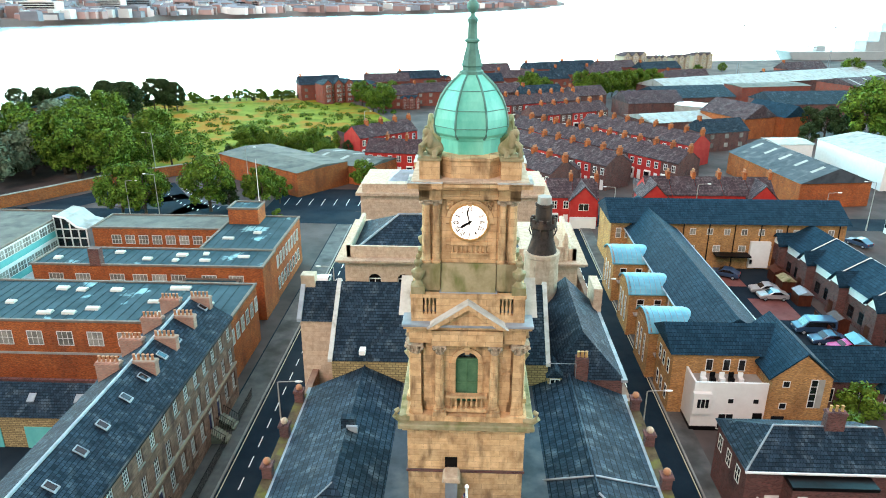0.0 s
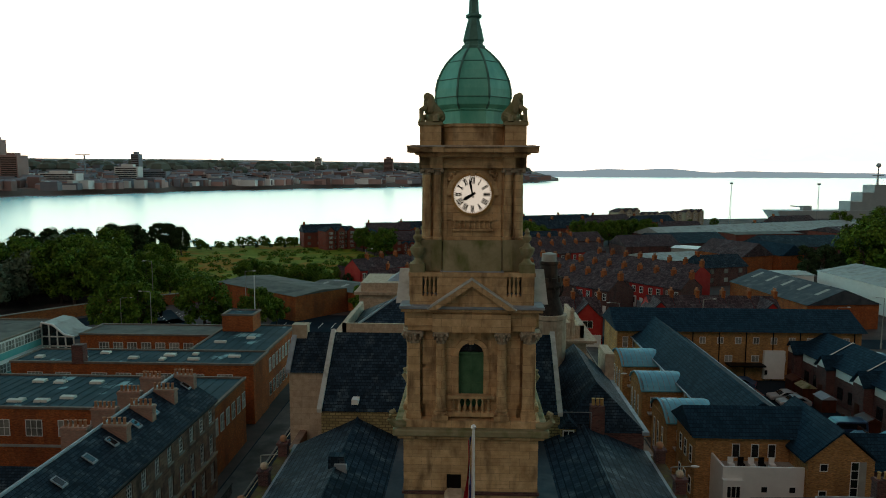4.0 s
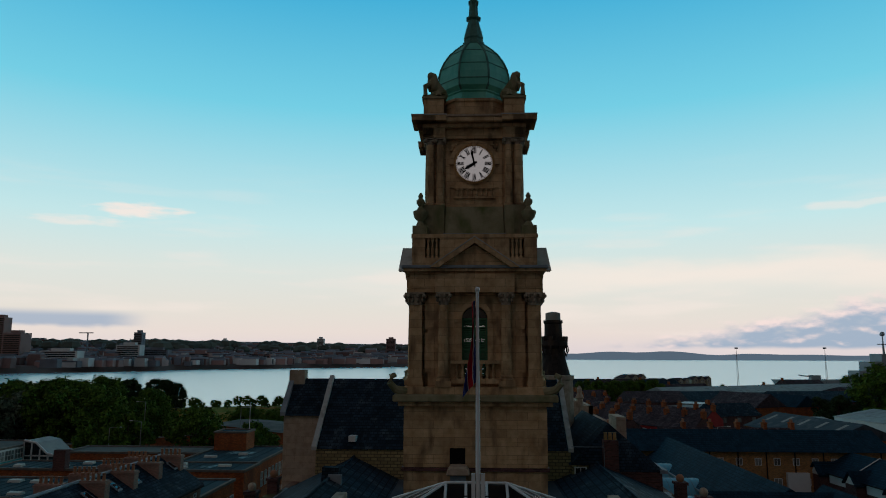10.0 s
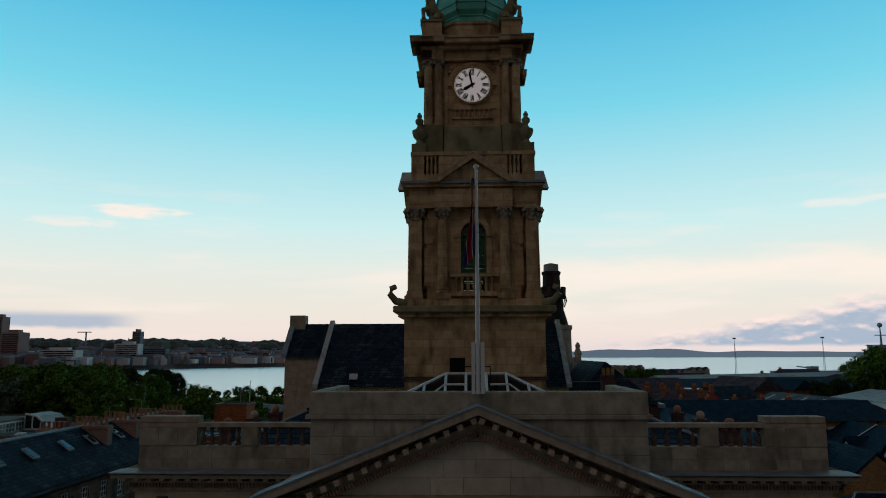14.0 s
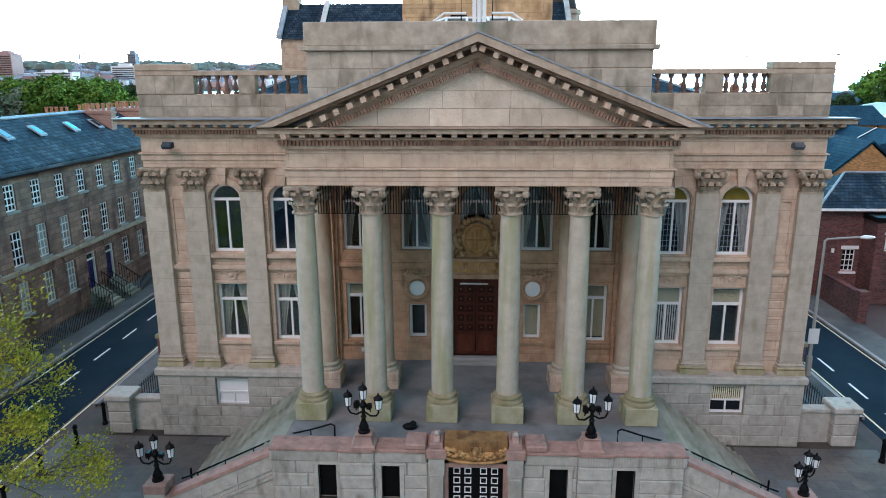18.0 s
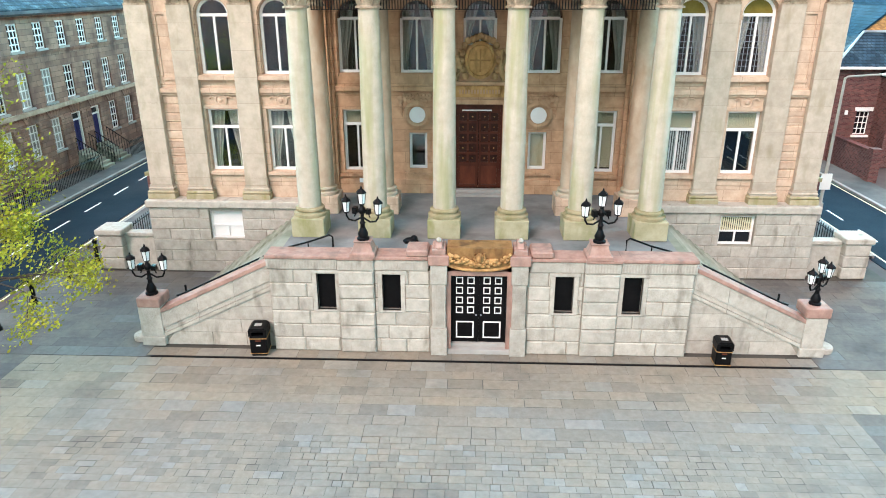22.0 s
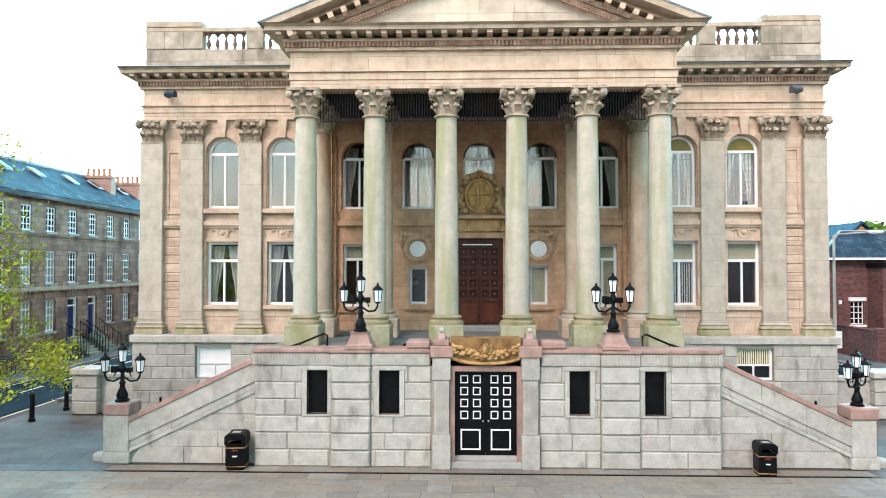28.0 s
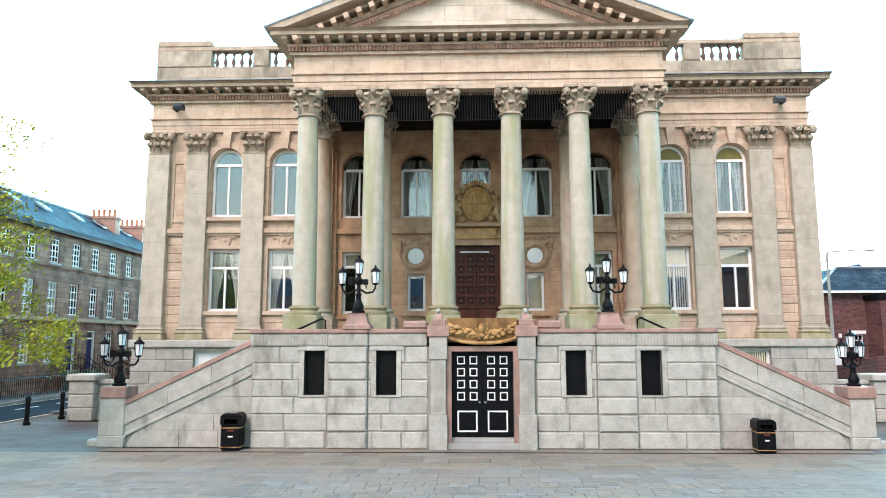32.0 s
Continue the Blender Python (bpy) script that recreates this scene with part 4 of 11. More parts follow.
# side wings
for s in (-1, 1):
    xa, xb = (-12.35, -5.75) if s < 0 else (5.75, 12.35)
    wins = [w for w in WIN if w[0] * s > 0]
    holes = [(c - h, c + h, *LO) for c, h in wins] + [(c - h, c + h, UP[0], UP[1] + h) for c, h in wins]
    g = wall_with_holes(Geo(), xa, xb, Z_P, Z_C1, Y_W, Y_W + 0.6, holes)
    for c, h in wins:
        arch_spandrel(g, c, UP[1], h, UP[1] + h, h, Y_W, Y_W + 0.6)
    wing = part("wing_wall", g, SAND, hall, "warm sandstone wing wall")
    # channelled courses of the ground storey
    stone_courses("block", xa, xb, 3.5, 6.75, 10, Y_W, 0.03, SAND, wing, (3, 4), 30 + s, [(c - h - 0.12, c + h + 0.12, LO[0] - 0.15, LO[1] + 0.5) for c, h in wins])
    part("sill_band", Geo().box(xa, xb, Y_W - 0.16, Y_W, 6.86, 7.04).box(xa, xb, Y_W - 0.1, Y_W, 6.78, 6.86), SAND, wing, "moulded string course", bevel=0.015)
    for c, h in wins:
        part("surround", arch_band(Geo(), c, UP[1], h + 0.03, h + 0.26, Y_W - 0.1, Y_W).box(c - h - 0.26, c - h - 0.03, Y_W - 0.08, Y_W, UP[0] - 0.2, UP[1] - 0.02).box(c + h + 0.03, c + h + 0.26, Y_W - 0.08, Y_W, UP[0] - 0.2, UP[1] - 0.02).box(c - h - 0.3, c - h, Y_W - 0.13, Y_W, UP[1] - 0.16, UP[1]).box(c + h, c + h + 0.3, Y_W - 0.13, Y_W, UP[1] - 0.16, UP[1]), SAND, wing, "moulded arch surround")
        part("keystone", Geo().prism([(c - 0.11, UP[1] + h - 0.02), (c + 0.11, UP[1] + h - 0.02), (c + 0.17, Z_C1), (c - 0.17, Z_C1)], "y", Y_W - 0.2, Y_W), SAND, wing)
        part("sill", Geo().box(c - h - 0.3, c + h + 0.3, Y_W - 0.2, Y_W + 0.1, UP[0] - 0.2, UP[0] - 0.03), SAND, wing, bevel=0.02)
        part("lower_sill", Geo().box(c - h - 0.12, c + h + 0.12, Y_W - 0.14, Y_W + 0.1, LO[0] - 0.16, LO[0] - 0.01), SAND, wing, bevel=0.02)
        part("lower_surround", Geo().box(c - h - 0.14, c - h, Y_W - 0.06, Y_W, LO[0], LO[1] + 0.14).box(c + h, c + h + 0.14, Y_W - 0.06, Y_W, LO[0], LO[1] + 0.14).box(c - h, c + h, Y_W - 0.06, Y_W, LO[1], LO[1] + 0.14), SAND, wing)
        ros = Geo().lathe([(0.24, 0), (0.24, 0.05), (0.17, 0.07), (0.15, 0.04), (0.09, 0.05), (0.05, 0.1)], 0, 0, 14)
        ros.turned(Matrix.Translation((c, Y_W, 6.6)) @ Matrix.Rotation(radians(90), 4, "X"))
        for k in (-1, 1):
            ros.tube([(c + k * 0.2, Y_W - 0.03, 6.68), (c + k * 0.33, Y_W - 0.04, 6.74), (c + k * 0.42, Y_W - 0.03, 6.66)], 0.045, 6)
        part("rosette", ros, SAND, wing, "carved rosette", smooth=True)
        right = c > 0
        sash("window", c, Y_W + 0.18, LO[0], LO[1], h, wing, False, 0.7, not right, 0.3 if right else 0, 1 if 7 < c < 8 else 0)
        aw = sash("arched_window", c, Y_W + 0.18, UP[0], UP[1], h, wing, True, 1.0, right)
        if right:
            lat = Geo()
            for k in range(1, 8):
                lat.box(c - h + 2 * h * k / 8 - 0.008, c - h + 2 * h * k / 8 + 0.008, Y_W + 0.205, Y_W + 0.218, UP[0] + 0.1, UP[1] - 0.05)
            for k in range(1, 9):
                zl = UP[0] + 0.1 + (UP[1] - UP[0] - 0.15) * k / 9
                lat.box(c - h + 0.095, c + h - 0.095, Y_W + 0.205, Y_W + 0.218, zl - 0.008, zl + 0.008)
            part("lattice", lat, LEAD, aw, "leaded lattice glazing")
            fan = [(c + (h - 0.1) * math.cos(math.pi * k / 12), UP[1] + 0.05 + (h - 0.13) * math.sin(math.pi * k / 12)) for k in range(13)]
            part("fanlight", Geo().prism(fan, "y", Y_W + 0.205, Y_W + 0.215), AMBER, aw, "amber glass fanlight")
    # pilasters
    for c, w in ((12.05, 0.42), (10.55, 0.42), (8.38, 0.42), (6.1, 0.4)):
        cx = s * c
        pl = part("pilaster", Geo().box(cx - w, cx + w, 5.9, Y_W, 3.42, Z_C0), PILA, wing, "flat grey sandstone pilaster", bevel=0.015)
        part("base", Geo().box(cx - w - 0.11, cx + w + 0.11, 5.76, Y_W, Z_P, 3.1), MOSSYP, pl, "algae-green base block", bevel=0.012)
        for over, z0, z1, soft in ((0.12, 3.102, 3.21, 0.045), (0.05, 3.212, 3.255, 0.0), (0.08, 3.257, 3.335, 0.033), (0.03, 3.337, 3.42, 0.0)):
            part("moulding", Geo().box(cx - w - over, cx + w + over, 5.9 - over, Y_W, z0, z1), MOSSYP if z0 < 3.2 else PILA, pl, bevel=soft)
        capital("capital", cx, 6.02, w * 0.92, pl, True, 0.12)
    # a sunk panel between the end pilasters
    cx = s * 11.3
    pan = Geo().box(cx - 0.25, cx + 0.25, Y_W - 0.05, Y_W, 7.3, 7.42).box(cx - 0.25, cx + 0.25, Y_W - 0.05, Y_W, 9.58, 9.7).box(cx - 0.25, cx - 0.17, Y_W - 0.05, Y_W, 7.42, 9.58).box(cx + 0.17, cx + 0.25, Y_W - 0.05, Y_W, 7.42, 9.58)
    part("panel_moulding", pan, SAND, wing)
    # side wall
    part("side_wall", Geo().box(min(s * 12.35, s * 11.8), max(s * 12.35, s * 11.8), Y_W + 0.6, 24, Z_P, Z_C1), SAND, hall, "plain sandstone side wall")

# near-black panels behind the windows: the shade of the rooms is in their colour
part("room_back", Geo().box(-11.7, 11.7, 8.6, 8.8, 0, 12.0).box(-11.7, 11.7, 7.15, 8.6, 6.9, 7.1).box(-11.7, 11.7, 7.15, 8.6, 2.9, 3.05).box(-11.7, 11.7, 7.15, 8.6, 10.6, 10.75), DARKROOM, hall, "near-black panels coloured as the shade of the rooms")

# portico back wall
DOOR = (-0.86, 0.9, 3.2, 6.42)
PWIN = [(-4.5, 0.62), (-2.27, 0.6), (0.02, 0.6), (2.34, 0.6), (4.6, 0.62)]
PLOW = [(-4.55, 0.52, 3.86, 6.2), (-2.25, 0.34, 3.95, 5.35), (2.22, 0.34, 3.95, 5.4), (4.6, 0.52, 3.86, 6.2)]
holes = [DOOR] + [(c - h, c + h, UP[0] if abs(c) > 1 else 8.5, 9.42 + h) for c, h in PWIN] + [(c - h, c + h, a, b) for c, h, a, b in PLOW]
g = wall_with_holes(Geo(), -5.75, 5.75, Z_T, 12.0, Y_P, Y_P + 0.45, holes)
for c, h in PWIN:
    arch_spandrel(g, c, 9.42, h, 9.42 + h, h, Y_P, Y_P + 0.45)
pback = part("portico_wall", g, PORT, hall, "orange sandstone wall behind the columns")
for c, h in PWIN:
    z0 = UP[0] if abs(c) > 1 else 8.5
    sash("arched_window", c, Y_P + 0.2, z0, 9.42, h, pback, True, 1.0, True, dark_head=True)
    part("surround", arch_band(Geo(), c, 9.42, h + 0.03, h + 0.2, Y_P - 0.07, Y_P).box(c - h - 0.2, c - h - 0.03, Y_P - 0.06, Y_P, z0 - 0.1, 9.42).box(c + h + 0.03, c + h + 0.2, Y_P - 0.06, Y_P, z0 - 0.1, 9.42), PORT, pback)
for c, h, a, b in PLOW:
    sash("window", c, Y_P + 0.15, a, b, h, pback, False, 0.76 if abs(c) > 3 else 1.0, False, 0.0 if c < 0 else 0.94)
    if c == -4.55:
        part("blind", Geo().box(c - h + 0.05, c + h - 0.05, Y_P + 0.27, Y_P + 0.28, 5.6, 6.15), BLIND, pback, "cream roller blind")
    part("surround", Geo().box(c - h - 0.12, c - h, Y_P - 0.05, Y_P, a - 0.1, b + 0.12).box(c + h, c + h + 0.12, Y_P - 0.05, Y_P, a - 0.1, b + 0.12).box(c - h, c + h, Y_P - 0.05, Y_P, b, b + 0.12).box(c - h - 0.18, c + h + 0.18, Y_P - 0.12, Y_P, a - 0.2, a - 0.1), PORT, pback)
part("string_course", Geo().box(-5.75, -0.98, Y_P - 0.14, Y_P, 6.88, 7.06).box(1.02, 5.75, Y_P - 0.14, Y_P, 6.88, 7.06), PORT, pback, bevel=0.015)
for xa, xb in ((-5.75, -1.2), (1.24, 5.75)):
    part("dado", Geo().box(xa, xb, Y_P - 0.1, Y_P, Z_T, 3.55), PORT, pback, bevel=0.015)
for cx in (-2.27, 2.22):
    ring = Geo().lathe([(0.5, 0), (0.52, 0.1), (0.42, 0.16), (0.34, 0.12), (0.31, 0.05)], 0, 0, 24)
    ring.turned(Matrix.Translation((cx, Y_P, 6.02)) @ Matrix.Rotation(radians(90), 4, "X"))
    rd = part("roundel", ring, PORT, pback, "carved stone roundel", smooth=True)
    part("disc", Geo().lathe([(0.3, 0), (0.3, 0.06), (0.1, 0.09)], 0, 0, 20).turned(Matrix.Translation((cx, Y_P - 0.03, 6.02)) @ Matrix.Rotation(radians(90), 4, "X")), WHITE, rd, "white disc", smooth=True)
    sw = Geo()
    rnd = random.Random(4)
    for k in range(9):
        f = k / 8 * 2 - 1
        sw.ball((cx + f * 0.62, Y_P - 0.06, 6.62 - 0.14 * (1 - f * f) + 0.03 * (k % 2)), 0.11, 8, 5, sy=0.7)
        sw.ball((cx + f * 0.5, Y_P - 0.05, 6.74 - 0.05 * (k % 2)), 0.07, 7, 5, sy=0.7)
    for s in (-1, 1):
        for k in range(5):
            sw.ball((cx + s * (0.62 - 0.01 * k), Y_P - 0.05, 6.5 - 0.13 * k), 0.09 - 0.01 * k, 7, 5, sy=0.7)
    part("swag", sw, PORT, rd, "carved leaf swag", smooth=True)
# flat responds beside the windows
for s in (-1, 1):
    part("jamb", Geo().box(min(s * 5.3, s * 5.75), max(s * 5.3, s * 5.75), Y_P - 0.22, Y_P, Z_T, 10.2).box(min(s * 5.42, s * 5.75), max(s * 5.42, s * 5.75), Y_P - 0.44, Y_P - 0.22, Z_T, 10.2), PORT, pback, "stepped stone jamb", bevel=0.015)
for cx in (-3.62, -0.98 - 0.18, 0.98 + 0.22, 3.62):
    part("respond", Geo().box(cx - 0.13, cx + 0.13, Y_P - 0.09, Y_P, Z_T, 10.0), PORT, pback)

# portico door
WOODD = material("dark_wood_panel", (0.022, 0.007, 0.005), (0.045, 0.014, 0.009), 0.45, 3, 0.1)
WOODR = material("red_brown_panel", (0.075, 0.02, 0.012), (0.14, 0.042, 0.022), 0.4, 3, 0.1, streak=0.8)
fr = Geo().box(-1.06, DOOR[0], Y_P - 0.12, Y_P + 0.2, 3.2, 6.6).box(DOOR[1], 1.1, Y_P - 0.12, Y_P + 0.2, 3.2, 6.6).box(DOOR[0], DOOR[1], Y_P - 0.12, Y_P + 0.2, DOOR[3], 6.6)
part("door_surround", fr, PORT, pback)
door = part("door_frame", Geo().box(DOOR[0], DOOR[0] + 0.08, Y_P + 0.1, Y_P + 0.22, 3.2, 6.42).box(DOOR[1] - 0.08, DOOR[1], Y_P + 0.1, Y_P + 0.22, 3.2, 6.42).box(DOOR[0] + 0.08, DOOR[1] - 0.08, Y_P + 0.1, Y_P + 0.22, 6.22, 6.42), WOOD, hall, "dark varnished door frame")
for s, (a, b) in ((-1, (DOOR[0] + 0.08, 0.01)), (1, (0.03, DOOR[1] - 0.08))):
    pans = []
    w = b - a
    for c in range(2):
        x0 = a + 0.08 + c * (w - 0.08) / 2
        x1 = x0 + (w - 0.08) / 2 - 0.08
        for r in range(5):
            z0 = 4.2 + r * 0.395
            pans.append((x0, x1, z0, z0 + 0.29))
    pans.append((a + 0.1, b - 0.1, 3.32, 4.06))
    lf = part("door_leaf", wall_with_holes(Geo(), a, b, 3.2, 6.22, Y_P + 0.12, Y_P + 0.2, pans), WOOD, door, "studded dark wooden door leaf")
    for x0, x1, z0, z1 in pans:
        small = z1 - z0 < 0.5
        part("panel", Geo().box(x0, x1, Y_P + 0.18, Y_P + 0.2, z0, z1), WOODD if small else WOODR, lf, "dark sunk panel" if small else "tall red-brown panel")
        if small:
            part("stud", Geo().ball(((x0 + x1) / 2, Y_P + 0.172, (z0 + z1) / 2), 0.026, 8, 5), GOLD, lf, "small brass stud")
part("lamp_strip", Geo().box(-0.6, 0.5, Y_P + 0.02, Y_P + 0.1, 6.16, 6.2), WHITE, door, "narrow white lamp strip over the door")
part("door_step", Geo().box(-1.3, 1.34, Y_P - 0.55, Y_P + 0.2, Z_T, 3.1).box(-1.15, 1.2, Y_P - 0.3, Y_P + 0.2, 3.1, 3.2), CONC, hall, "two shallow stone door steps", bevel=0.01)
# carved coat of arms over the door
sh = Geo().lathe([(0.54, 0), (0.56, 0.16), (0.47, 0.22), (0.44, 0.16), (0.1, 0.19)], 0, 0, 24, 1.18).turned(Matrix.Translation((0.04, Y_P - 0.02, 8.0)) @ Matrix.Rotation(radians(90), 4, "X"))
crest = part("heraldic_shield", sh, GOLD, pback, "large ochre carved oval shield with figures", smooth=True)
# shaded copy of the ochre: the carved cross has its shadow in the colour
OCHRED = material("shadowed_ochre", (0.22, 0.11, 0.04), (0.36, 0.2, 0.08), 0.85, 4, 0.3)
SCROLL = material("carved_tan_stone", (0.33, 0.19, 0.085), (0.56, 0.37, 0.20), 0.9, 5, 0.5, stain=(0.15, 0.075, 0.035), stain_scale=5.0, stain_at=(0.5, 0.7))
part("shield_cross", Geo().box(0.01, 0.07, Y_P - 0.225, Y_P - 0.19, 7.6, 8.4).box(-0.33, 0.41, Y_P - 0.222, Y_P - 0.19, 7.97, 8.03), OCHRED, crest)
sc = Geo()
for s in (-1, 1):
    for k in range(7):
        a = -0.9 + 0.42 * k
        sc.ball((0.04 + s * 0.66 * math.cos(a * 0.7), Y_P - 0.1, 8.0 + 0.72 * math.sin(a)), 0.13, 8, 5, sy=0.8)
    sc.tube([(0.04 + s * 0.9, Y_P - 0.1, 7.3), (0.04 + s * 0.72, Y_P - 0.14, 7.7), (0.04 + s * 0.85, Y_P - 0.12, 8.1), (0.04 + s * 0.72, Y_P - 0.12, 8.35)], 0.12, 8)
for k in range(5):
    sc.ball((0.04 + 0.14 * (k - 2), Y_P - 0.12, 8.72 + 0.06 * (2 - abs(k - 2))), 0.12, 8, 6)
part("scrollwork", sc, SCROLL, crest, "carved tan scrolls and crest", smooth=True)["kind"] = "stuff"
part("ledge", Geo().box(-1.05, 1.12, Y_P - 0.25, Y_P, 7.12, 7.26), PORT, pback, bevel=0.02)
part("carved_panel", Geo().box(-0.92, 0.98, Y_P - 0.08, Y_P, 6.68, 7.08), GOLD, pback, "shallow carved panel")
for k in range(14):
    part("letter_bar", Geo().box(-0.72 + k * 0.11, -0.66 + k * 0.11, Y_P - 0.1, Y_P - 0.08, 6.8, 6.95), PORT, crest)

# portico floor and ceiling
part("portico_floor", Geo().box(-6.0, 6.0, -0.3, Y_P, 2.8, Z_T), FLOORST, hall, "grey stone portico floor")
part("portico_ceiling", Geo().box(-5.75, 5.75, 2.4, Y_P, 10.95, 11.1), SHADECEIL, hall, "portico ceiling above the netting, its shade in the colour")
net = Geo()
k = -5.0
while k < 5.0:
    net.box(k, k + 0.03, 2.05, 2.065, 9.86, 10.8)
    k += 0.085
net.box(-5.0, 5.0, 2.05, 2.07, 9.84, 9.86)
part("bird_net", net, BLACK, hall, "dark hanging bird net")


# entablature: portico and wings
REDST = material("red_brown_sandstone", (0.27, 0.15, 0.105), (0.46, 0.29, 0.21), 0.92, 3.0, 0.3, stain=(0.15, 0.085, 0.06), stain_scale=2.0, spec=0.15)


def entablature(s0, s1, y_face, y_back, name, ends):
    a, b = s0, s1
    e0, e1 = ends
    ar = part("architrave", Geo().box(a, b, y_face, y_back, Z_C1, Z_C1 + 0.27), SAND, hall, "stepped sandstone architrave", bevel=0.01)
    part("fascia", Geo().box(a - 0.03 * e0, b + 0.03 * e1, y_face - 0.03, y_back, Z_C1 + 0.27, Z_C1 + 0.5), SAND, ar, bevel=0.01)
    part("fascia", Geo().box(a - 0.1 * e0, b + 0.1 * e1, y_face - 0.1, y_back, Z_C1 + 0.5, Z_A), SAND, ar, bevel=0.01)
    part("frieze", Geo().box(a, b, y_face, y_back, Z_A, Z_F), SAND, hall, "plain sandstone frieze")
    ck = Geo().prism([(y_face - 0.6, Z_F + 0.48), (y_back, Z_F + 0.48), (y_back, Z_K), (y_face - 0.72, Z_K - 0.02), (y_face - 0.6, Z_F + 0.59)], "x", a - 0.64 * e0, b + 0.64 * e1)
    c = part("cornice", ck, SOOT, hall, "deep weathered projecting cornice")
    part("bed_moulding", Geo().box(a - 0.12 * e0, b + 0.12 * e1, y_face - 0.12, y_back, Z_F, Z_F + 0.1), SOOT, c)
    part("bed_moulding", Geo().box(a - 0.2 * e0, b + 0.2 * e1, y_face - 0.2, y_back, Z_F + 0.26, Z_F + 0.34), SOOT, c)
    if name != "portico":
        part("lead_flashing", Geo().box(a - 0.67 * e0, b + 0.67 * e1, y_face - 0.75, y_face + 0.2, Z_K + 0.002, Z_K + 0.03), LEAD, c, "pale lead on the cornice top")
    dn = Geo().box(a - 0.14 * e0, b + 0.14 * e1, y_face - 0.13, y_back, Z_F + 0.1, Z_F + 0.26)
    k = a - 0.16 * e0
    while k < b + 0.16 * e1 - 0.05:
        dn.box(k, k + 0.07, y_face - 0.2, y_face - 0.13, Z_F + 0.1, Z_F + 0.255)
        k += 0.118
    part("dentil_course", dn, REDST, c, "row of small square dentils")["kind"] = "stuff"
    k = a - 0.5 * e0 + 0.1
    br = None
    n = max(2, round((b - a + 0.5 * (e0 + e1)) / 0.46))
    for i in range(n):
        x = a - 0.45 * e0 + (b - a + 0.45 * (e0 + e1)) * (i + 0.5) / n
        if br is None:
            br = part("bracket", Geo().prism([(y_face - 0.2, Z_F + 0.34), (y_face - 0.2, Z_F + 0.475), (y_face - 0.53, Z_F + 0.475), (y_face - 0.53, Z_F + 0.38), (y_face - 0.38, Z_F + 0.34)], "x", x - 0.085, x + 0.085), SOOT, c, "scrolled stone bracket")
            first = x
        else:
            o = br.copy()
            scene.collection.objects.link(o)
            o.location = (x - first, 0, 0)


entablature(-5.86, 5.86, 1.72, 2.35, "portico", (1, 1))
entablature(-12.42, -5.86, 6.02, 6.6, "west", (1, 0))
entablature(5.86, 12.42, 6.02, 6.6, "east", (0, 1))
for s in (-1, 1):
    part("return_entablature", Geo().box(min(s * 5.86, s * 5.1), max(s * 5.86, s * 5.1), 2.35, 6.02, Z_C1, Z_F + 0.05).box(min(s * 6.46, s * 5.1), max(s * 6.46, s * 5.1), 2.35, 5.3, Z_F + 0.48, Z_K), SAND, hall)
    part("side_cornice", Geo().box(min(s * 13.05, s * 12.0), max(s * 13.05, s * 12.0), 6.6, 8.6, Z_F + 0.48, Z_K).box(min(s * 12.45, s * 11.8), max(s * 12.45, s * 11.8), 6.6, 24, Z_C1, Z_F + 0.42), MOSSYW, hall, "mossy wall head along the roof")

# pediment
APEX = 15.22
tym = Geo().prism([(-5.6, Z_K), (5.6, Z_K), (0, APEX - 0.75)], "y", 1.86, 2.35)
tp = part("tympanum", tym, SOOT, hall, "triangular gable of large ashlar blocks")
rnd = random.Random(8)
hh = 0.52
for r in range(4):
    z0, z1 = Z_K + r * hh, Z_K + (r + 1) * hh
    half0 = 5.6 * (1 - (z0 - Z_K) / (APEX - 0.75 - Z_K))
    half1 = max(0.05, 5.6 * (1 - (z1 - Z_K) / (APEX - 0.75 - Z_K)))
    z1 = min(z1, APEX - 0.78)
    xs = [-half1]
    while xs[-1] < half1 - 1.6:
        xs.append(xs[-1] + rnd.uniform(0.9, 1.6))
    xs.append(half1)
    for i, (a, b) in enumerate(zip(xs, xs[1:])):
        la = -half0 if i == 0 else a
        lb = half0 if i == len(xs) - 2 else b
        part("block", Geo().prism([(la + 0.006, z0 + 0.005), (lb - 0.006, z0 + 0.005), (b - 0.006, z1 - 0.005), (a + 0.006, z1 - 0.005)], "y", 1.82 - rnd.uniform(0, 0.012), 1.88), ASHLAR, tp)
rake = math.atan2(APEX - Z_K, 6.62)
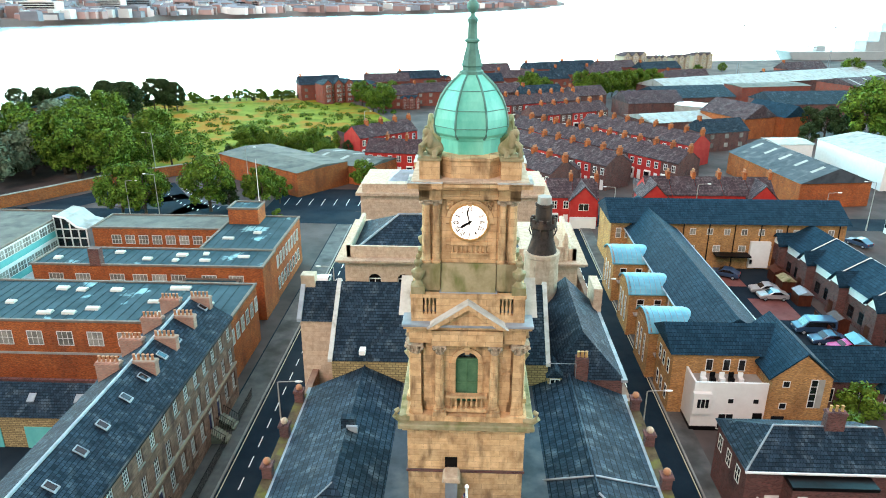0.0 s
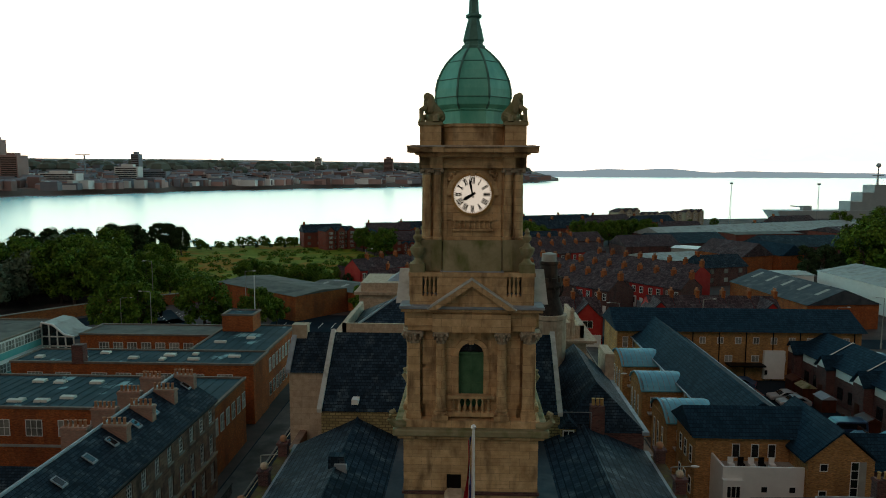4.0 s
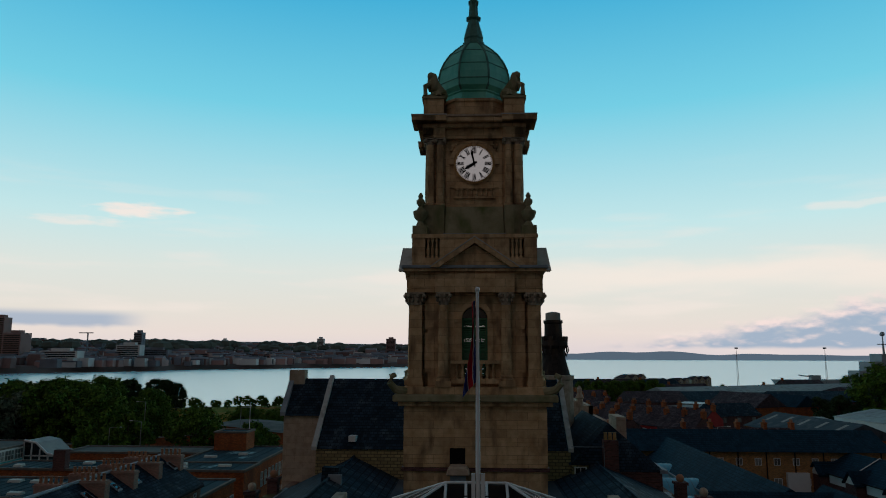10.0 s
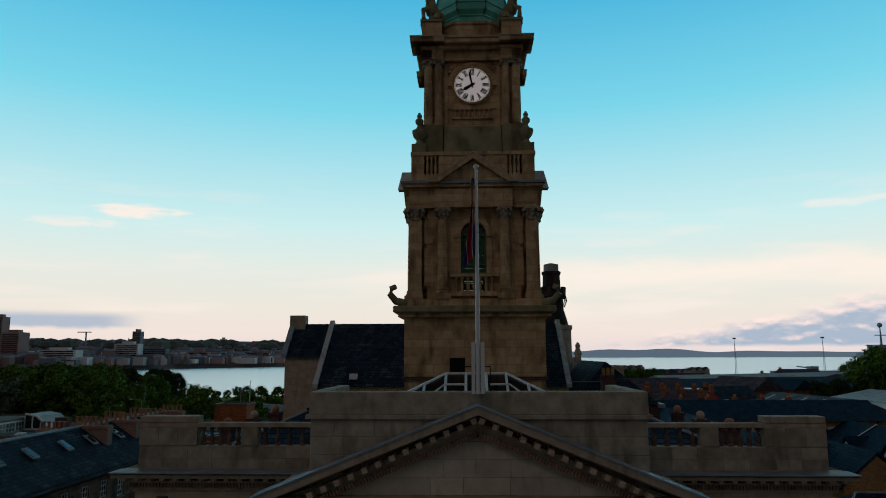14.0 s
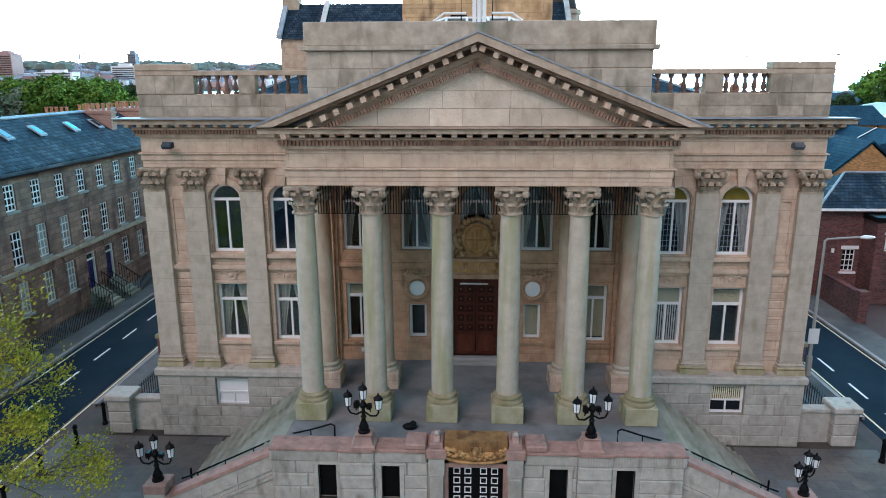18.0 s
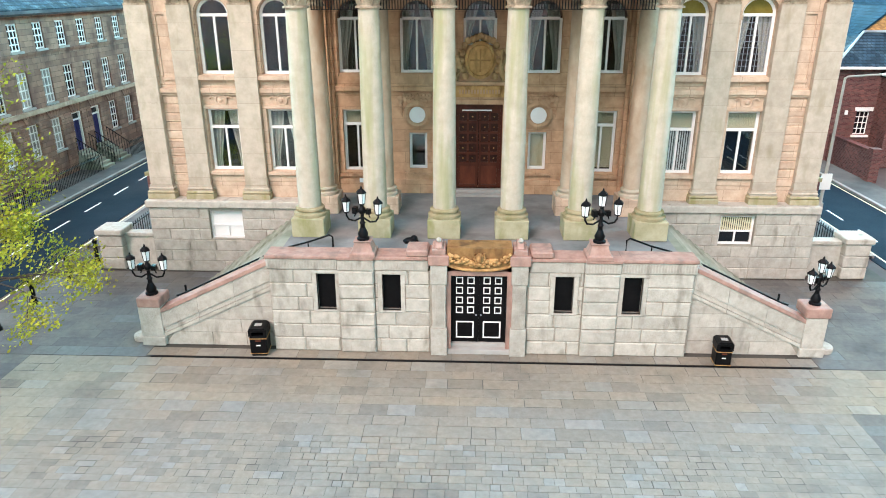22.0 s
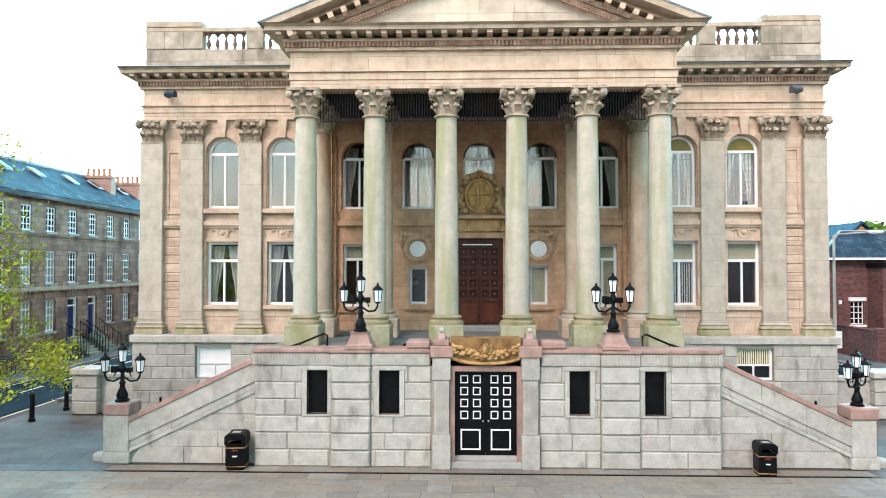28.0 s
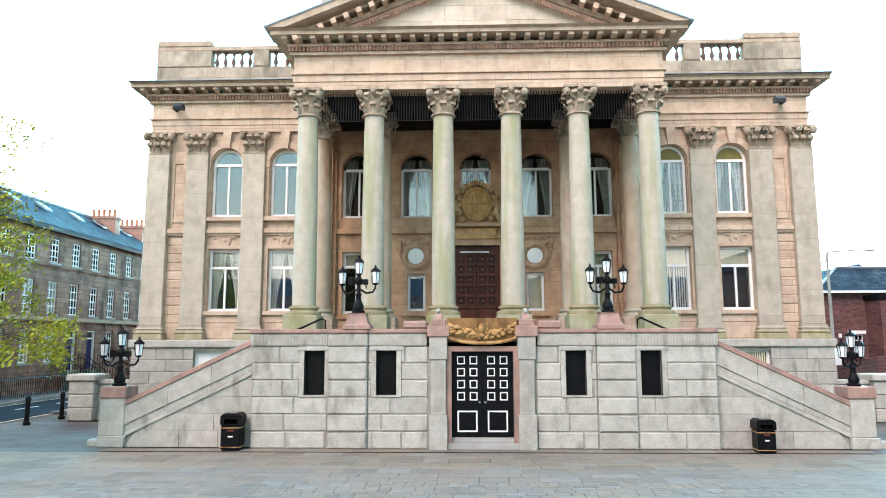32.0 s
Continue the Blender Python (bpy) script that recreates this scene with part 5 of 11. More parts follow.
for s in (-1, 1):
    g = Geo()

    def slab(o0, o1, ya, yb, x_in=0.0):
        """A strip under the raking line, between two depths below it."""
        dx = math.sin(rake)
        pts = [(s * 6.62, Z_K + 0.02 - 0), (0, APEX), (0, APEX - o1 / math.cos(rake)), (s * (6.62 - o1 / math.sin(rake) * 0.999), Z_K + 0.02)]
        if o0:
            pts = [(s * (6.62 - o0 / math.sin(rake)), Z_K + 0.02), (0, APEX - o0 / math.cos(rake)), (0, APEX - o1 / math.cos(rake)), (s * (6.62 - o1 / math.sin(rake)), Z_K + 0.02)]
        g.prism(pts, "y", ya, yb)
    slab(0.0, 0.22, 1.0, 2.35)
    slab(0.22, 0.3, 1.55, 2.35)
    slab(0.46, 0.62, 1.62, 2.35)
    slab(0.62, 0.72, 1.72, 2.35)
    rk = part("raking_cornice", g, SOOT, hall, "sloping weathered cornice of the pediment")
    n = 15
    for i in range(n):
        f = (i + 0.6) / n
        x, z = s * 6.0 * (1 - f), Z_K + 0.02 + f * (APEX - Z_K) - 0.28
        b = Geo().box(-0.085, 0.085, 1.14, 1.58, -0.19, -0.02)
        b.turned(Matrix.Translation((x, 0, z + 0.26 * 0)) @ Matrix.Rotation(s * rake, 4, "Y"))
        part("bracket", b, SAND, rk)
    d = Geo()
    for i in range(56):
        f = (i + 0.5) / 56
        t = Geo().box(-0.033, 0.033, 1.54, 1.64, -0.16, 0.0)
        t.turned(Matrix.Translation((s * 5.3 * (1 - f), 0, Z_K + 0.02 + (0.62 + 5.3 * f) / 6.62 * (APEX - Z_K) - 0.5)) @ Matrix.Rotation(s * rake, 4, "Y"))
        d.add(t.v, t.f)
    part("dentil_course", d, REDST, rk)["kind"] = "stuff"
    part("lead_flashing", Geo().prism([(s * 6.7, Z_K + 0.03), (0, APEX + 0.045), (0, APEX + 0.005), (s * 6.62, Z_K + 0.0)], "y", 0.96, 2.2), LEAD, rk, "grey lead flashing")
part("gable_roof", Geo().prism([(-6.5, Z_K), (6.5, Z_K), (0, APEX - 0.05)], "y", 2.3, 3.2), LEAD, hall)

# attic block behind the pediment
at = part("attic", Geo().box(-5.12, 5.12, 1.95, 6.6, Z_K, 14.78), SOOT, hall, "weathered stone attic block")
stone_courses("block", -5.12, 5.12, 12.65, 14.78, 4, 1.95, 0.02, SOOTV, at, (0.9, 1.6), 77)
part("attic_coping", Geo().box(-5.26, 5.26, 1.8, 6.7, 14.78, 14.92).box(-5.16, 5.16, 1.9, 2.5, 14.92, 15.6).box(-5.16, -4.75, 2.5, 6.6, 14.92, 15.6).box(4.75, 5.16, 2.5, 6.6, 14.92, 15.6), SOOTV, at, "weathered parapet of the attic", bevel=0.02)

# balustrades over the wings
def baluster_geo(x, y, z0, z1, r=0.1):
    h = z1 - z0
    return Geo().lathe([(r, z0), (r, z0 + 0.08 * h), (r * 0.55, z0 + 0.13 * h), (r * 0.95, z0 + 0.3 * h), (r * 0.9, z0 + 0.4 * h), (r * 0.45, z0 + 0.66 * h), (r * 0.42, z0 + 0.76 * h), (r * 0.8, z0 + 0.84 * h), (r, z0 + 0.92 * h), (r, z1)], x, y, 10)


def balustrade(x0, x1, y, zb, z0, z1, zt, piers, n_each, parent, mat, depth=0.32, r=0.1, rail=0.16):
    """Base, rail, piers and turned balusters between them. piers: (from, to)."""
    bal = part("balustrade", Geo().box(x0, x1, y, y + depth, zb, z0), mat, parent, "stone balustrade with turned balusters", bevel=0.015)
    part("rail", Geo().box(x0 - 0.02, x1 + 0.02, y - 0.04, y + depth + 0.04, z1, zt), mat, bal, bevel=0.02)
    for a, b in piers:
        part("pier", Geo().box(a, b, y - 0.03, y + depth + 0.03, z0, z1), mat, bal)
    ends = sorted(piers)
    first = None
    for (a, b), (c, d) in zip(ends, ends[1:]):
        gap = c - b
        if gap < 0.2:
            continue
        for k in range(n_each):
            x = b + gap * (k + 0.5) / n_each
            if first is None:
                first = (part("baluster", baluster_geo(x, y + depth / 2, z0, z1, r), RUSTY if mat == SOOT else mat, bal, smooth=True), x)
            else:
                o = first[0].copy()
                scene.collection.objects.link(o)
                o.location = (x - first[1], 0, 0)
    return bal


for s in (-1, 1):
    pr = [(10.25, 12.4), (8.0, 8.62), (5.12, 5.7)]
    pr = [(a, b) if s > 0 else (-b, -a) for a, b in pr]
    xa, xb = min(a for a, b in pr), max(b for a, b in pr)
    balustrade(xa, xb, 6.12, Z_K, 13.45, 14.1, 14.27, pr, 5, hall, SOOT)
    for a, b in pr:
        w = b - a
        n = max(1, round(w / 0.8))
        for k in range(n):
            part("block", Geo().box(a + w * k / n + 0.006, a + w * (k + 1) / n - 0.006, 6.07, 6.088, 13.47, 14.09), SOOTV, hall)
    for k in range(8):
        xa_, xb_ = xa + (xb - xa) * k / 8, xa + (xb - xa) * (k + 1) / 8
        part("block", Geo().box(xa_ + 0.006, xb_ - 0.006, 6.1, 6.118, Z_K + 0.08, 13.0), SOOTV, hall)
        part("block", Geo().box(xa_ + 0.006, xb_ - 0.006, 6.1, 6.118, 13.012, 13.42), SOOTV, hall)
    e = s * 11.33
    part("parapet_block", Geo().box(e - 1.06, e + 1.06, 6.05, 6.7, 14.27, 14.5), SOOT, hall, bevel=0.02)
    part("parapet_side", Geo().box(min(s * 12.4, s * 12.0), max(s * 12.4, s * 12.0), 6.44, 8.6, Z_K, 14.25), SOOT, hall, "weathered stone side parapet")
    # security flood lamp on the frieze
    fl = thing("flood_lamp", (s * 11.2, 5.9, 11.6), "grey security flood lamp on a wall bracket", "lamp")
    part("housing", Geo().prism([(5.35, 11.62), (5.5, 11.78), (5.72, 11.74), (5.74, 11.56), (5.42, 11.52)], "x", s * 11.2 - 0.16, s * 11.2 + 0.16), ROOFDARK, fl)
    part("arm", Geo().box(s * 11.2 + s * 0.16, s * 11.2 + s * 0.28, 5.6, 5.95, 11.58, 11.66), BLACK, fl)

# ---- the front terrace with its doorway and side stairs ----
terrace = thing("front_terrace", (0, 0, 0), "pale granite terrace wall with side stairs and black doors", "terrace")
Y_T = -0.52
SLOT = [(-4.78, -4.22), (-2.83, -2.28), (2.25, 2.8), (4.24, 4.8)]
BD = (-0.84, 0.9, 0.28, 2.66)
g = wall_with_holes(Geo(), -6.2, 6.25, 0, 2.7, Y_T, -0.1, [(a, b, 1.4, 2.58) for a, b in SLOT] + [(BD[0] - 0.1, BD[1] + 0.1, 0, 2.7)])
tw = part("terrace_wall", g, JOINT, terrace, "coursed granite front wall")
for a, b in SLOT:
    part("dark_board", Geo().box(a - 0.1, b + 0.1, -0.36, -0.32, 1.3, 2.65), BLACK, terrace, "black board set in the opening")
sk = [(a - 0.12, b + 0.12, 1.345, 2.7) for a, b in SLOT]
stone_courses("block", -6.2, -1.42, 0.0, 2.7, 6, Y_T, 0.034, GRANITE, tw, (0.8, 1.5), 3, sk + [(-4.13, -3.05, 0, 2.7)])
stone_courses("block", 1.46, 6.25, 0.0, 2.7, 6, Y_T, 0.034, GRANITE, tw, (0.8, 1.5), 5, sk + [(3.08, 4.12, 0, 2.7)])
for a, b in ((-4.13, -3.05), (3.08, 4.12)):
    part("pier_core", Geo().box(a + 0.01, b - 0.01, Y_T - 0.07, Y_T, 0, 2.7), JOINT, tw)
    stone_courses("block", a, b, 0.0, 2.7, 6, Y_T - 0.07, 0.065, GRANITE, tw, (1.2, 1.3), 9)
for a, b in SLOT:
    part("slot_surround", wall_with_holes(Geo(), a - 0.13, b + 0.13, 1.355, 2.7, Y_T - 0.05, Y_T + 0.1, [(a, b, 1.4, 2.58)]), GRANITE, tw, "granite window surround")
    part("lintel_moulding", Geo().box(a - 0.17, b + 0.17, Y_T - 0.075, Y_T - 0.052, 2.6, 2.695), GRANITE, tw)
# fluted course and pink coping, stepped forward over the piers
cop = [(-6.25, -4.13, 0), (-4.13, -3.05, 0.06), (-3.05, -1.46, 0), (1.5, 3.08, 0), (3.08, 4.12, 0.06), (4.12, 6.3, 0)]
for a, b, d in cop:
    part("fluted_course", Geo().box(a, b, Y_T - 0.07 - d, 0.0, 2.7, 3.05), GRANITE, tw, bevel=0.03)
    fl = Geo()
    k = a + 0.05
    while k < b - 0.08:
        fl.box(k, k + 0.045, Y_T - 0.085 - d, Y_T - 0.068 - d, 2.76, 3.0)
        k += 0.085
    part("fluting", fl, GRANITE, tw)
    part("coping", Geo().box(a - 0.01, b + 0.01, Y_T - 0.12 - d, 0.12, 3.05, 3.16), PINK, tw, "polished pink granite coping", bevel=0.02)
for cx in (-3.36, 3.46):
    p = Geo().lathe([(0.52, 3.16), (0.52, 3.26), (0.44, 3.3), (0.34, 3.5), (0.33, 3.56), (0.37, 3.6)], cx, Y_T + 0.16, 4, turn=math.pi / 4)
    part("lamp_plinth", p, PINK, tw, "splayed pink granite plinth")
# central doorway
for s in (-1, 1):
    cx = 0.03 + s * 1.18
    pil = part("door_pilaster", Geo().box(cx - 0.24, cx + 0.24, Y_T - 0.2, Y_T + 0.3, 0, 0.9).box(cx - 0.2, cx + 0.2, Y_T - 0.16, Y_T + 0.3, 0.9, 2.35).box(cx - 0.24, cx + 0.24, Y_T - 0.2, Y_T + 0.3, 2.35, 2.95), GRANITE, tw, "fluted granite door pilaster", bevel=0.012)
    fl = Geo()
    for k in range(5):
        fl.box(cx - 0.15 + k * 0.065, cx - 0.115 + k * 0.065, Y_T - 0.178, Y_T - 0.16, 1.0, 2.25)
    part("fluting", fl, GRANITE, pil)
    part("jamb", Geo().box(min(0.03 + s * 0.83, 0.03 + s * 0.98), max(0.03 + s * 0.83, 0.03 + s * 0.98), Y_T - 0.03, Y_T + 0.35, 0.15, 2.7), PINK, tw, "pink granite door jamb")
    part("door_pier_cap", Geo().box(cx - 0.3, cx + 0.3, Y_T - 0.25, 0.2, 2.95, 3.25).box(cx - 0.2, cx + 0.2, Y_T - 0.16, 0.1, 3.25, 3.42).prism([(Y_T - 0.1, 3.42), (0.05, 3.42), (-0.05, 3.55), (Y_T + 0.05, 3.6)], "x", cx - 0.1, cx + 0.1), PINK, tw, "stepped pink granite cap", bevel=0.02)
    part("shoulder", Geo().box(min(cx + s * 0.3, cx + s * 0.95), max(cx + s * 0.3, cx + s * 0.95), Y_T - 0.14, 0.12, 3.16, 3.38), PINK, tw, bevel=0.05)
    part("cap_ball", Geo().ball((cx, Y_T + 0.05, 3.65), 0.075, 12, 8), GRANITE, tw, smooth=True)
sag = [(0.03 + 0.94 * math.cos(math.pi * k / 16), 2.98 - 0.22 * math.sin(math.pi * k / 16)) for k in range(17)]
# darker than the garland: brown shadows of the carving are in the panel's colour
OCHRE = material("shaded_ochre_stone", (0.17, 0.085, 0.03), (0.33, 0.185, 0.075), 0.85, 3, 0.4, stain=(0.09, 0.045, 0.02), stain_scale=3.0)
gp_ = part("garland_panel", Geo().prism([(-0.91, 3.45), (-0.91, 2.98)] + sag[::-1][1:-1] + [(0.97, 2.98), (0.97, 3.45)], "y", Y_T - 0.1, 0.1), OCHRE, tw, "ochre panel with a sagging edge")
part("lower_moulding", Geo().tube([(x, Y_T - 0.12, z + 0.02) for x, z in sag], 0.045, 8), GOLD, gp_, smooth=True)
gar = Geo()
rnd = random.Random(21)
for k in range(30):
    f = k / 29 * 2 - 1
    for q in range(3):
        cz = 3.18 - 0.2 * (1 - f * f) + rnd.uniform(-0.07, 0.12)
        gar.ball((0.03 + f * 0.86, Y_T - 0.12 - 0.04 * q, cz), rnd.uniform(0.03, 0.065), 7, 5, sx=1.3, sy=0.8)
for f in (-1, 1):
    gar.tube([(0.03 + f * 0.9, Y_T - 0.14, 3.3), (0.03 + f * 0.8, Y_T - 0.19, 3.22), (0.03 + f * 0.86, Y_T - 0.17, 3.08), (0.03 + f * 0.9, Y_T - 0.14, 3.02)], 0.05, 6)
    gar.tube([(0.03 + f * 0.12, Y_T - 0.16, 3.32), (0.03 + f * 0.17, Y_T - 0.19, 3.16), (0.03, Y_T - 0.2, 3.04)], 0.035, 6)
gar.ball((0.03, Y_T - 0.16, 3.17), 0.13, 10, 8, sz=1.2)
part("garland", gar, GOLD, gp_, "carved gilded leaf garland", smooth=True)
part("lintel", Geo().box(-0.95, 1.0, Y_T - 0.02, Y_T + 0.35, 2.56, 2.7), PINK, tw, "pink granite lintel")
bd = part("door_frame", Geo().box(BD[0] - 0.02, BD[0] + 0.06, Y_T + 0.16, Y_T + 0.28, 0.28, 2.56).box(BD[1] - 0.06, BD[1] + 0.02, Y_T + 0.16, Y_T + 0.28, 0.28, 2.56).box(BD[0] + 0.06, BD[1] - 0.06, Y_T + 0.16, Y_T + 0.28, 2.49, 2.56), BLACK, terrace, "black door frame")
for a, b in ((BD[0] + 0.06, 0.025), (0.035, BD[1] - 0.06)):
    lf = part("door_leaf", Geo().box(a, b, Y_T + 0.2, Y_T + 0.26, 0.28, 2.49), BLACK, bd, "black panelled door leaf with white mouldings")
    w = b - a
    wm = Geo()
    st = Geo()
    for c in range(2):
        cx = a + w * (0.29 + 0.42 * c)
        for r in range(4):
            cz = 1.36 + r * 0.32
            wall_with_holes(wm, cx - 0.105, cx + 0.105, cz - 0.11, cz + 0.11, Y_T + 0.185, Y_T + 0.2, [(cx - 0.075, cx + 0.075, cz - 0.08, cz + 0.08)])
            st.ball((cx, Y_T + 0.195, cz), 0.03, 8, 5)
    cx = (a + b) / 2
    wall_with_holes(wm, cx - 0.27, cx + 0.27, 0.42, 0.98, Y_T + 0.185, Y_T + 0.2, [(cx - 0.23, cx + 0.23, 0.46, 0.94)])
    st.box(cx - 0.17, cx + 0.17, Y_T + 0.18, Y_T + 0.2, 0.53, 0.87)
    part("panel_moulding", wm, WHITE, lf, "white square panel mouldings")
    part("stud", st, BLACK, lf)
    part("knob", Geo().ball((b - 0.07 if a < 0 else a + 0.07, Y_T + 0.17, 1.2), 0.028, 8, 6), LEAD, lf, smooth=True)
part("threshold", Geo().box(-0.95, 1.0, Y_T - 0.1, 0.0, 0.0, 0.16).box(-0.9, 0.95, Y_T + 0.1, 0.0, 0.16, 0.28), CONC, terrace, "worn grey stone door steps", bevel=0.01)
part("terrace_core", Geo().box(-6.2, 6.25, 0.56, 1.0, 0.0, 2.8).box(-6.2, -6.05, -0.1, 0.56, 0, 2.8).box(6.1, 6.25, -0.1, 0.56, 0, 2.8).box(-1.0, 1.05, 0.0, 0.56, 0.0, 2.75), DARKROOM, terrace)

# side stairs behind sloping walls
Y_S = -0.28
for s in (-1, 1):
    xi, xo = (6.2, 9.72)
    stair = part("stair_wall", Geo().prism([(s * xi, 0), (s * xo, 0), (s * xo, 1.05), (s * xi, 2.72)], "y", Y_S, 0.02), JOINT, terrace, "sloping granite stair wall")
    rnd = random.Random(40 + s)
    def under(z):
        return xi + (xo - xi) * min(max((1.965 - z) / 1.67, 0.0), 1.0)
    for r in range(5):
        z0, z1 = r * 0.45 + 0.006, (r + 1) * 0.45 - 0.006
        e0, e1 = under(z0), under(z1)
        x = xi
        while x < e1 - 0.02:
            e = min(x + rnd.uniform(0.8, 1.5), e1)
            if e1 - e < 0.5:
                e = e1
            last = e == e1
            pts = [(s * (x + 0.007), z0), (s * ((e0 if last else e) - 0.007), z0), (s * (e - 0.007), z1), (s * (x + 0.007), z1)]
            part("block", Geo().prism(pts, "y", Y_S - 0.03, Y_S), GRANITE, stair)
            x = e
        if e1 <= xi + 0.02 and e0 > xi + 0.05:
            part("block", Geo().prism([(s * (xi + 0.007), z0), (s * (e0 - 0.007), z0), (s * (xi + 0.007), 1.96)], "y", Y_S - 0.03, Y_S), GRANITE, stair)
    # sloping bands
    def band(dz0, dz1, y, mat, nm, lab=""):
        return part(nm, Geo().prism([(s * xi, 2.72 + dz0), (s * xo, 1.05 + dz0), (s * xo, 1.05 + dz1), (s * xi, 2.72 + dz1)], "y", y, 0.12), mat, stair, lab, bevel=0.012)
    band(0.06, 0.2, Y_S - 0.13, PINK, "sloping_coping", "pink granite sloping coping")
    for q in range(3):
        f0, f1 = q / 3, (q + 1) / 3
        xa, xb = xi + (xo - xi) * f0 + 0.006, xi + (xo - xi) * f1 - 0.006
        za, zb = 2.72 - 1.67 * f0, 2.72 - 1.67 * f1
        part("band_stone", Geo().prism([(s * xa, za - 0.46), (s * xb, zb - 0.46), (s * xb, zb + 0.058), (s * xa, za + 0.058)], "y", Y_S - 0.09, Y_S), GRANITE, stair)
        part("band_stone", Geo().prism([(s * xa, za - 0.64), (s * xb, zb - 0.64), (s * xb, zb - 0.47), (s * xa, za - 0.47)], "y", Y_S - 0.05, Y_S), GRANITE, stair)
        part("band_stone", Geo().prism([(s * xa, za - 0.76), (s * xb, zb - 0.76), (s * xb, zb - 0.65), (s * xa, za - 0.65)], "y", Y_S - 0.08, Y_S), GRANITE, stair)
    pier = part("end_pier", Geo().box(min(s * 9.72, s * 10.42), max(s * 9.72, s * 10.36), -0.4, 0.25, 0.3, 1.3).box(min(s * 9.68, s * 10.42), max(s * 9.68, s * 10.42), -0.45, 0.3, 0, 0.3), GRANITE, terrace, "pale granite end pier", bevel=0.02)
    part("pier_cap", Geo().box(min(s * 9.68, s * 10.41), max(s * 9.68, s * 10.41), -0.45, 0.3, 1.3, 1.62), PINK, pier, "pink granite pier cap", bevel=0.03)
    part("scroll_foot", Geo().lathe([(0.34, 0), (0.34, 0.12), (0.3, 0.16)], s * 10.58, 0.1, 16), GRANITE, pier, smooth=True)
    # steps, running sideways
    n = 17
    for i in range(n):
        z1 = Z_T - i * Z_T / n
        x0 = 6.0 + i * 0.235
        part("step", Geo().box(min(s * x0, s * (x0 + 0.27)), max(s * x0, s * (x0 + 0.27)), 0.02, 4.6, max(0, z1 - 0.5), z1 - 0.004), STEPS, terrace)
    # handrail
    hr = thing("handrail", (s * 8, 0.1, 1.5), "black iron handrail beside the stone steps", "handrail")
    run = [(4.4, 0.3, 3.0), (4.4, 0.3, 3.42), (4.5, 0.3, 3.48), (5.15, 0.45, 3.2), (6.2, 0.6, 2.86), (9.3, 0.6, 1.36), (9.6, 0.6, 1.25)]
    part("rail", Geo().tube([(s * x, y, z) for x, y, z in run], 0.03, 8), BLACK, hr, smooth=True)
    for x in (5.2, 6.2, 7.15, 8.1, 9.05):
        zt = 3.2 - (x - 5.15) * 0.324 if x < 6.2 else 2.86 - (x - 6.2) * 0.484
        part("baluster", Geo().tube([(s * x, 0.46 if x < 6 else 0.6, zt - 0.02), (s * x, 0.46 if x < 6 else 0.6, max(zt - 0.8, 0.1))], 0.02, 6), BLACK, hr)
    part("newel", Geo().tube([(s * 9.3, 0.66, 0.1), (s * 9.3, 0.66, 1.6)], 0.035, 8), BLACK, hr)
    # boundary wall and gate pier beside the wing
    gw = thing("boundary_wall", (s * 14, 6, 0), "low granite wall with a blocky end pier and iron railing", "wall")
    gp = part("gate_pier", Geo().box(min(s * 13.9, s * 14.75), max(s * 13.9, s * 14.75), 5.7, 6.5, 0, 1.42), JOINT, gw, "rusticated granite gate pier")
    for r in range(3):
        part("block", Geo().box(min(s * 13.86, s * 14.79), max(s * 13.86, s * 14.79), 5.66, 6.54, r * 0.47 + 0.01, r * 0.47 + 0.46), GRANITE, gp, bevel=0.03)
    part("pier_cap", Geo().box(min(s * 13.78, s * 14.87), max(s * 13.78, s * 14.87), 5.58, 6.62, 1.42, 1.66), GRANITE, gp, bevel=0.04)
    part("low_wall", Geo().box(min(s * 12.55, s * 13.86), max(s * 12.55, s * 13.86), 6.0, 6.3, 0, 1.3), GRANITE, gw)
    part("coping", Geo().box(min(s * 12.55, s * 13.86), max(s * 12.55, s * 13.86), 5.92, 6.38, 1.3, 1.45), GRANITE, gw, bevel=0.02)
    rl = Geo()
    for k in range(40):
        rl.box(s * 14.3 - 0.012, s * 14.3 + 0.012, 6.6 + k * 0.2, 6.624 + k * 0.2, 0.3, 1.35)
    rl.box(s * 14.3 - 0.015, s * 14.3 + 0.015, 6.55, 14.6, 1.2, 1.24).box(s * 14.3 - 0.1, s * 14.3 + 0.1, 6.55, 14.6, 0, 0.3)
    part("railing", rl, BLACK, gw, "black iron railing")


# ---- the clock tower ----
AX, AY = 0.0, 15.55
# the tower is set out at 0.974 of the sizes below, towards the forecourt
FIT = Matrix.Translation((-0.2, -20.0, 28.5)) @ Matrix.Scale(0.974, 4) @ Matrix.Translation((0.2, 20.0, -28.5))
tower = thing("clock_tower", (AX, AY, 12), "tall sandstone clock tower with a green copper dome", "tower")


def four(g):
    """The same shape on all four sides of the tower."""
    out = Geo()
    for k in range(4):
        t = Geo()
        t.v, t.f = list(g.v), list(g.f)
        t.turned(Matrix.Translation((AX, AY, 0)) @ Matrix.Rotation(k * math.pi / 2, 4, "Z"))
        out.add(t.v, t.f)
    return out


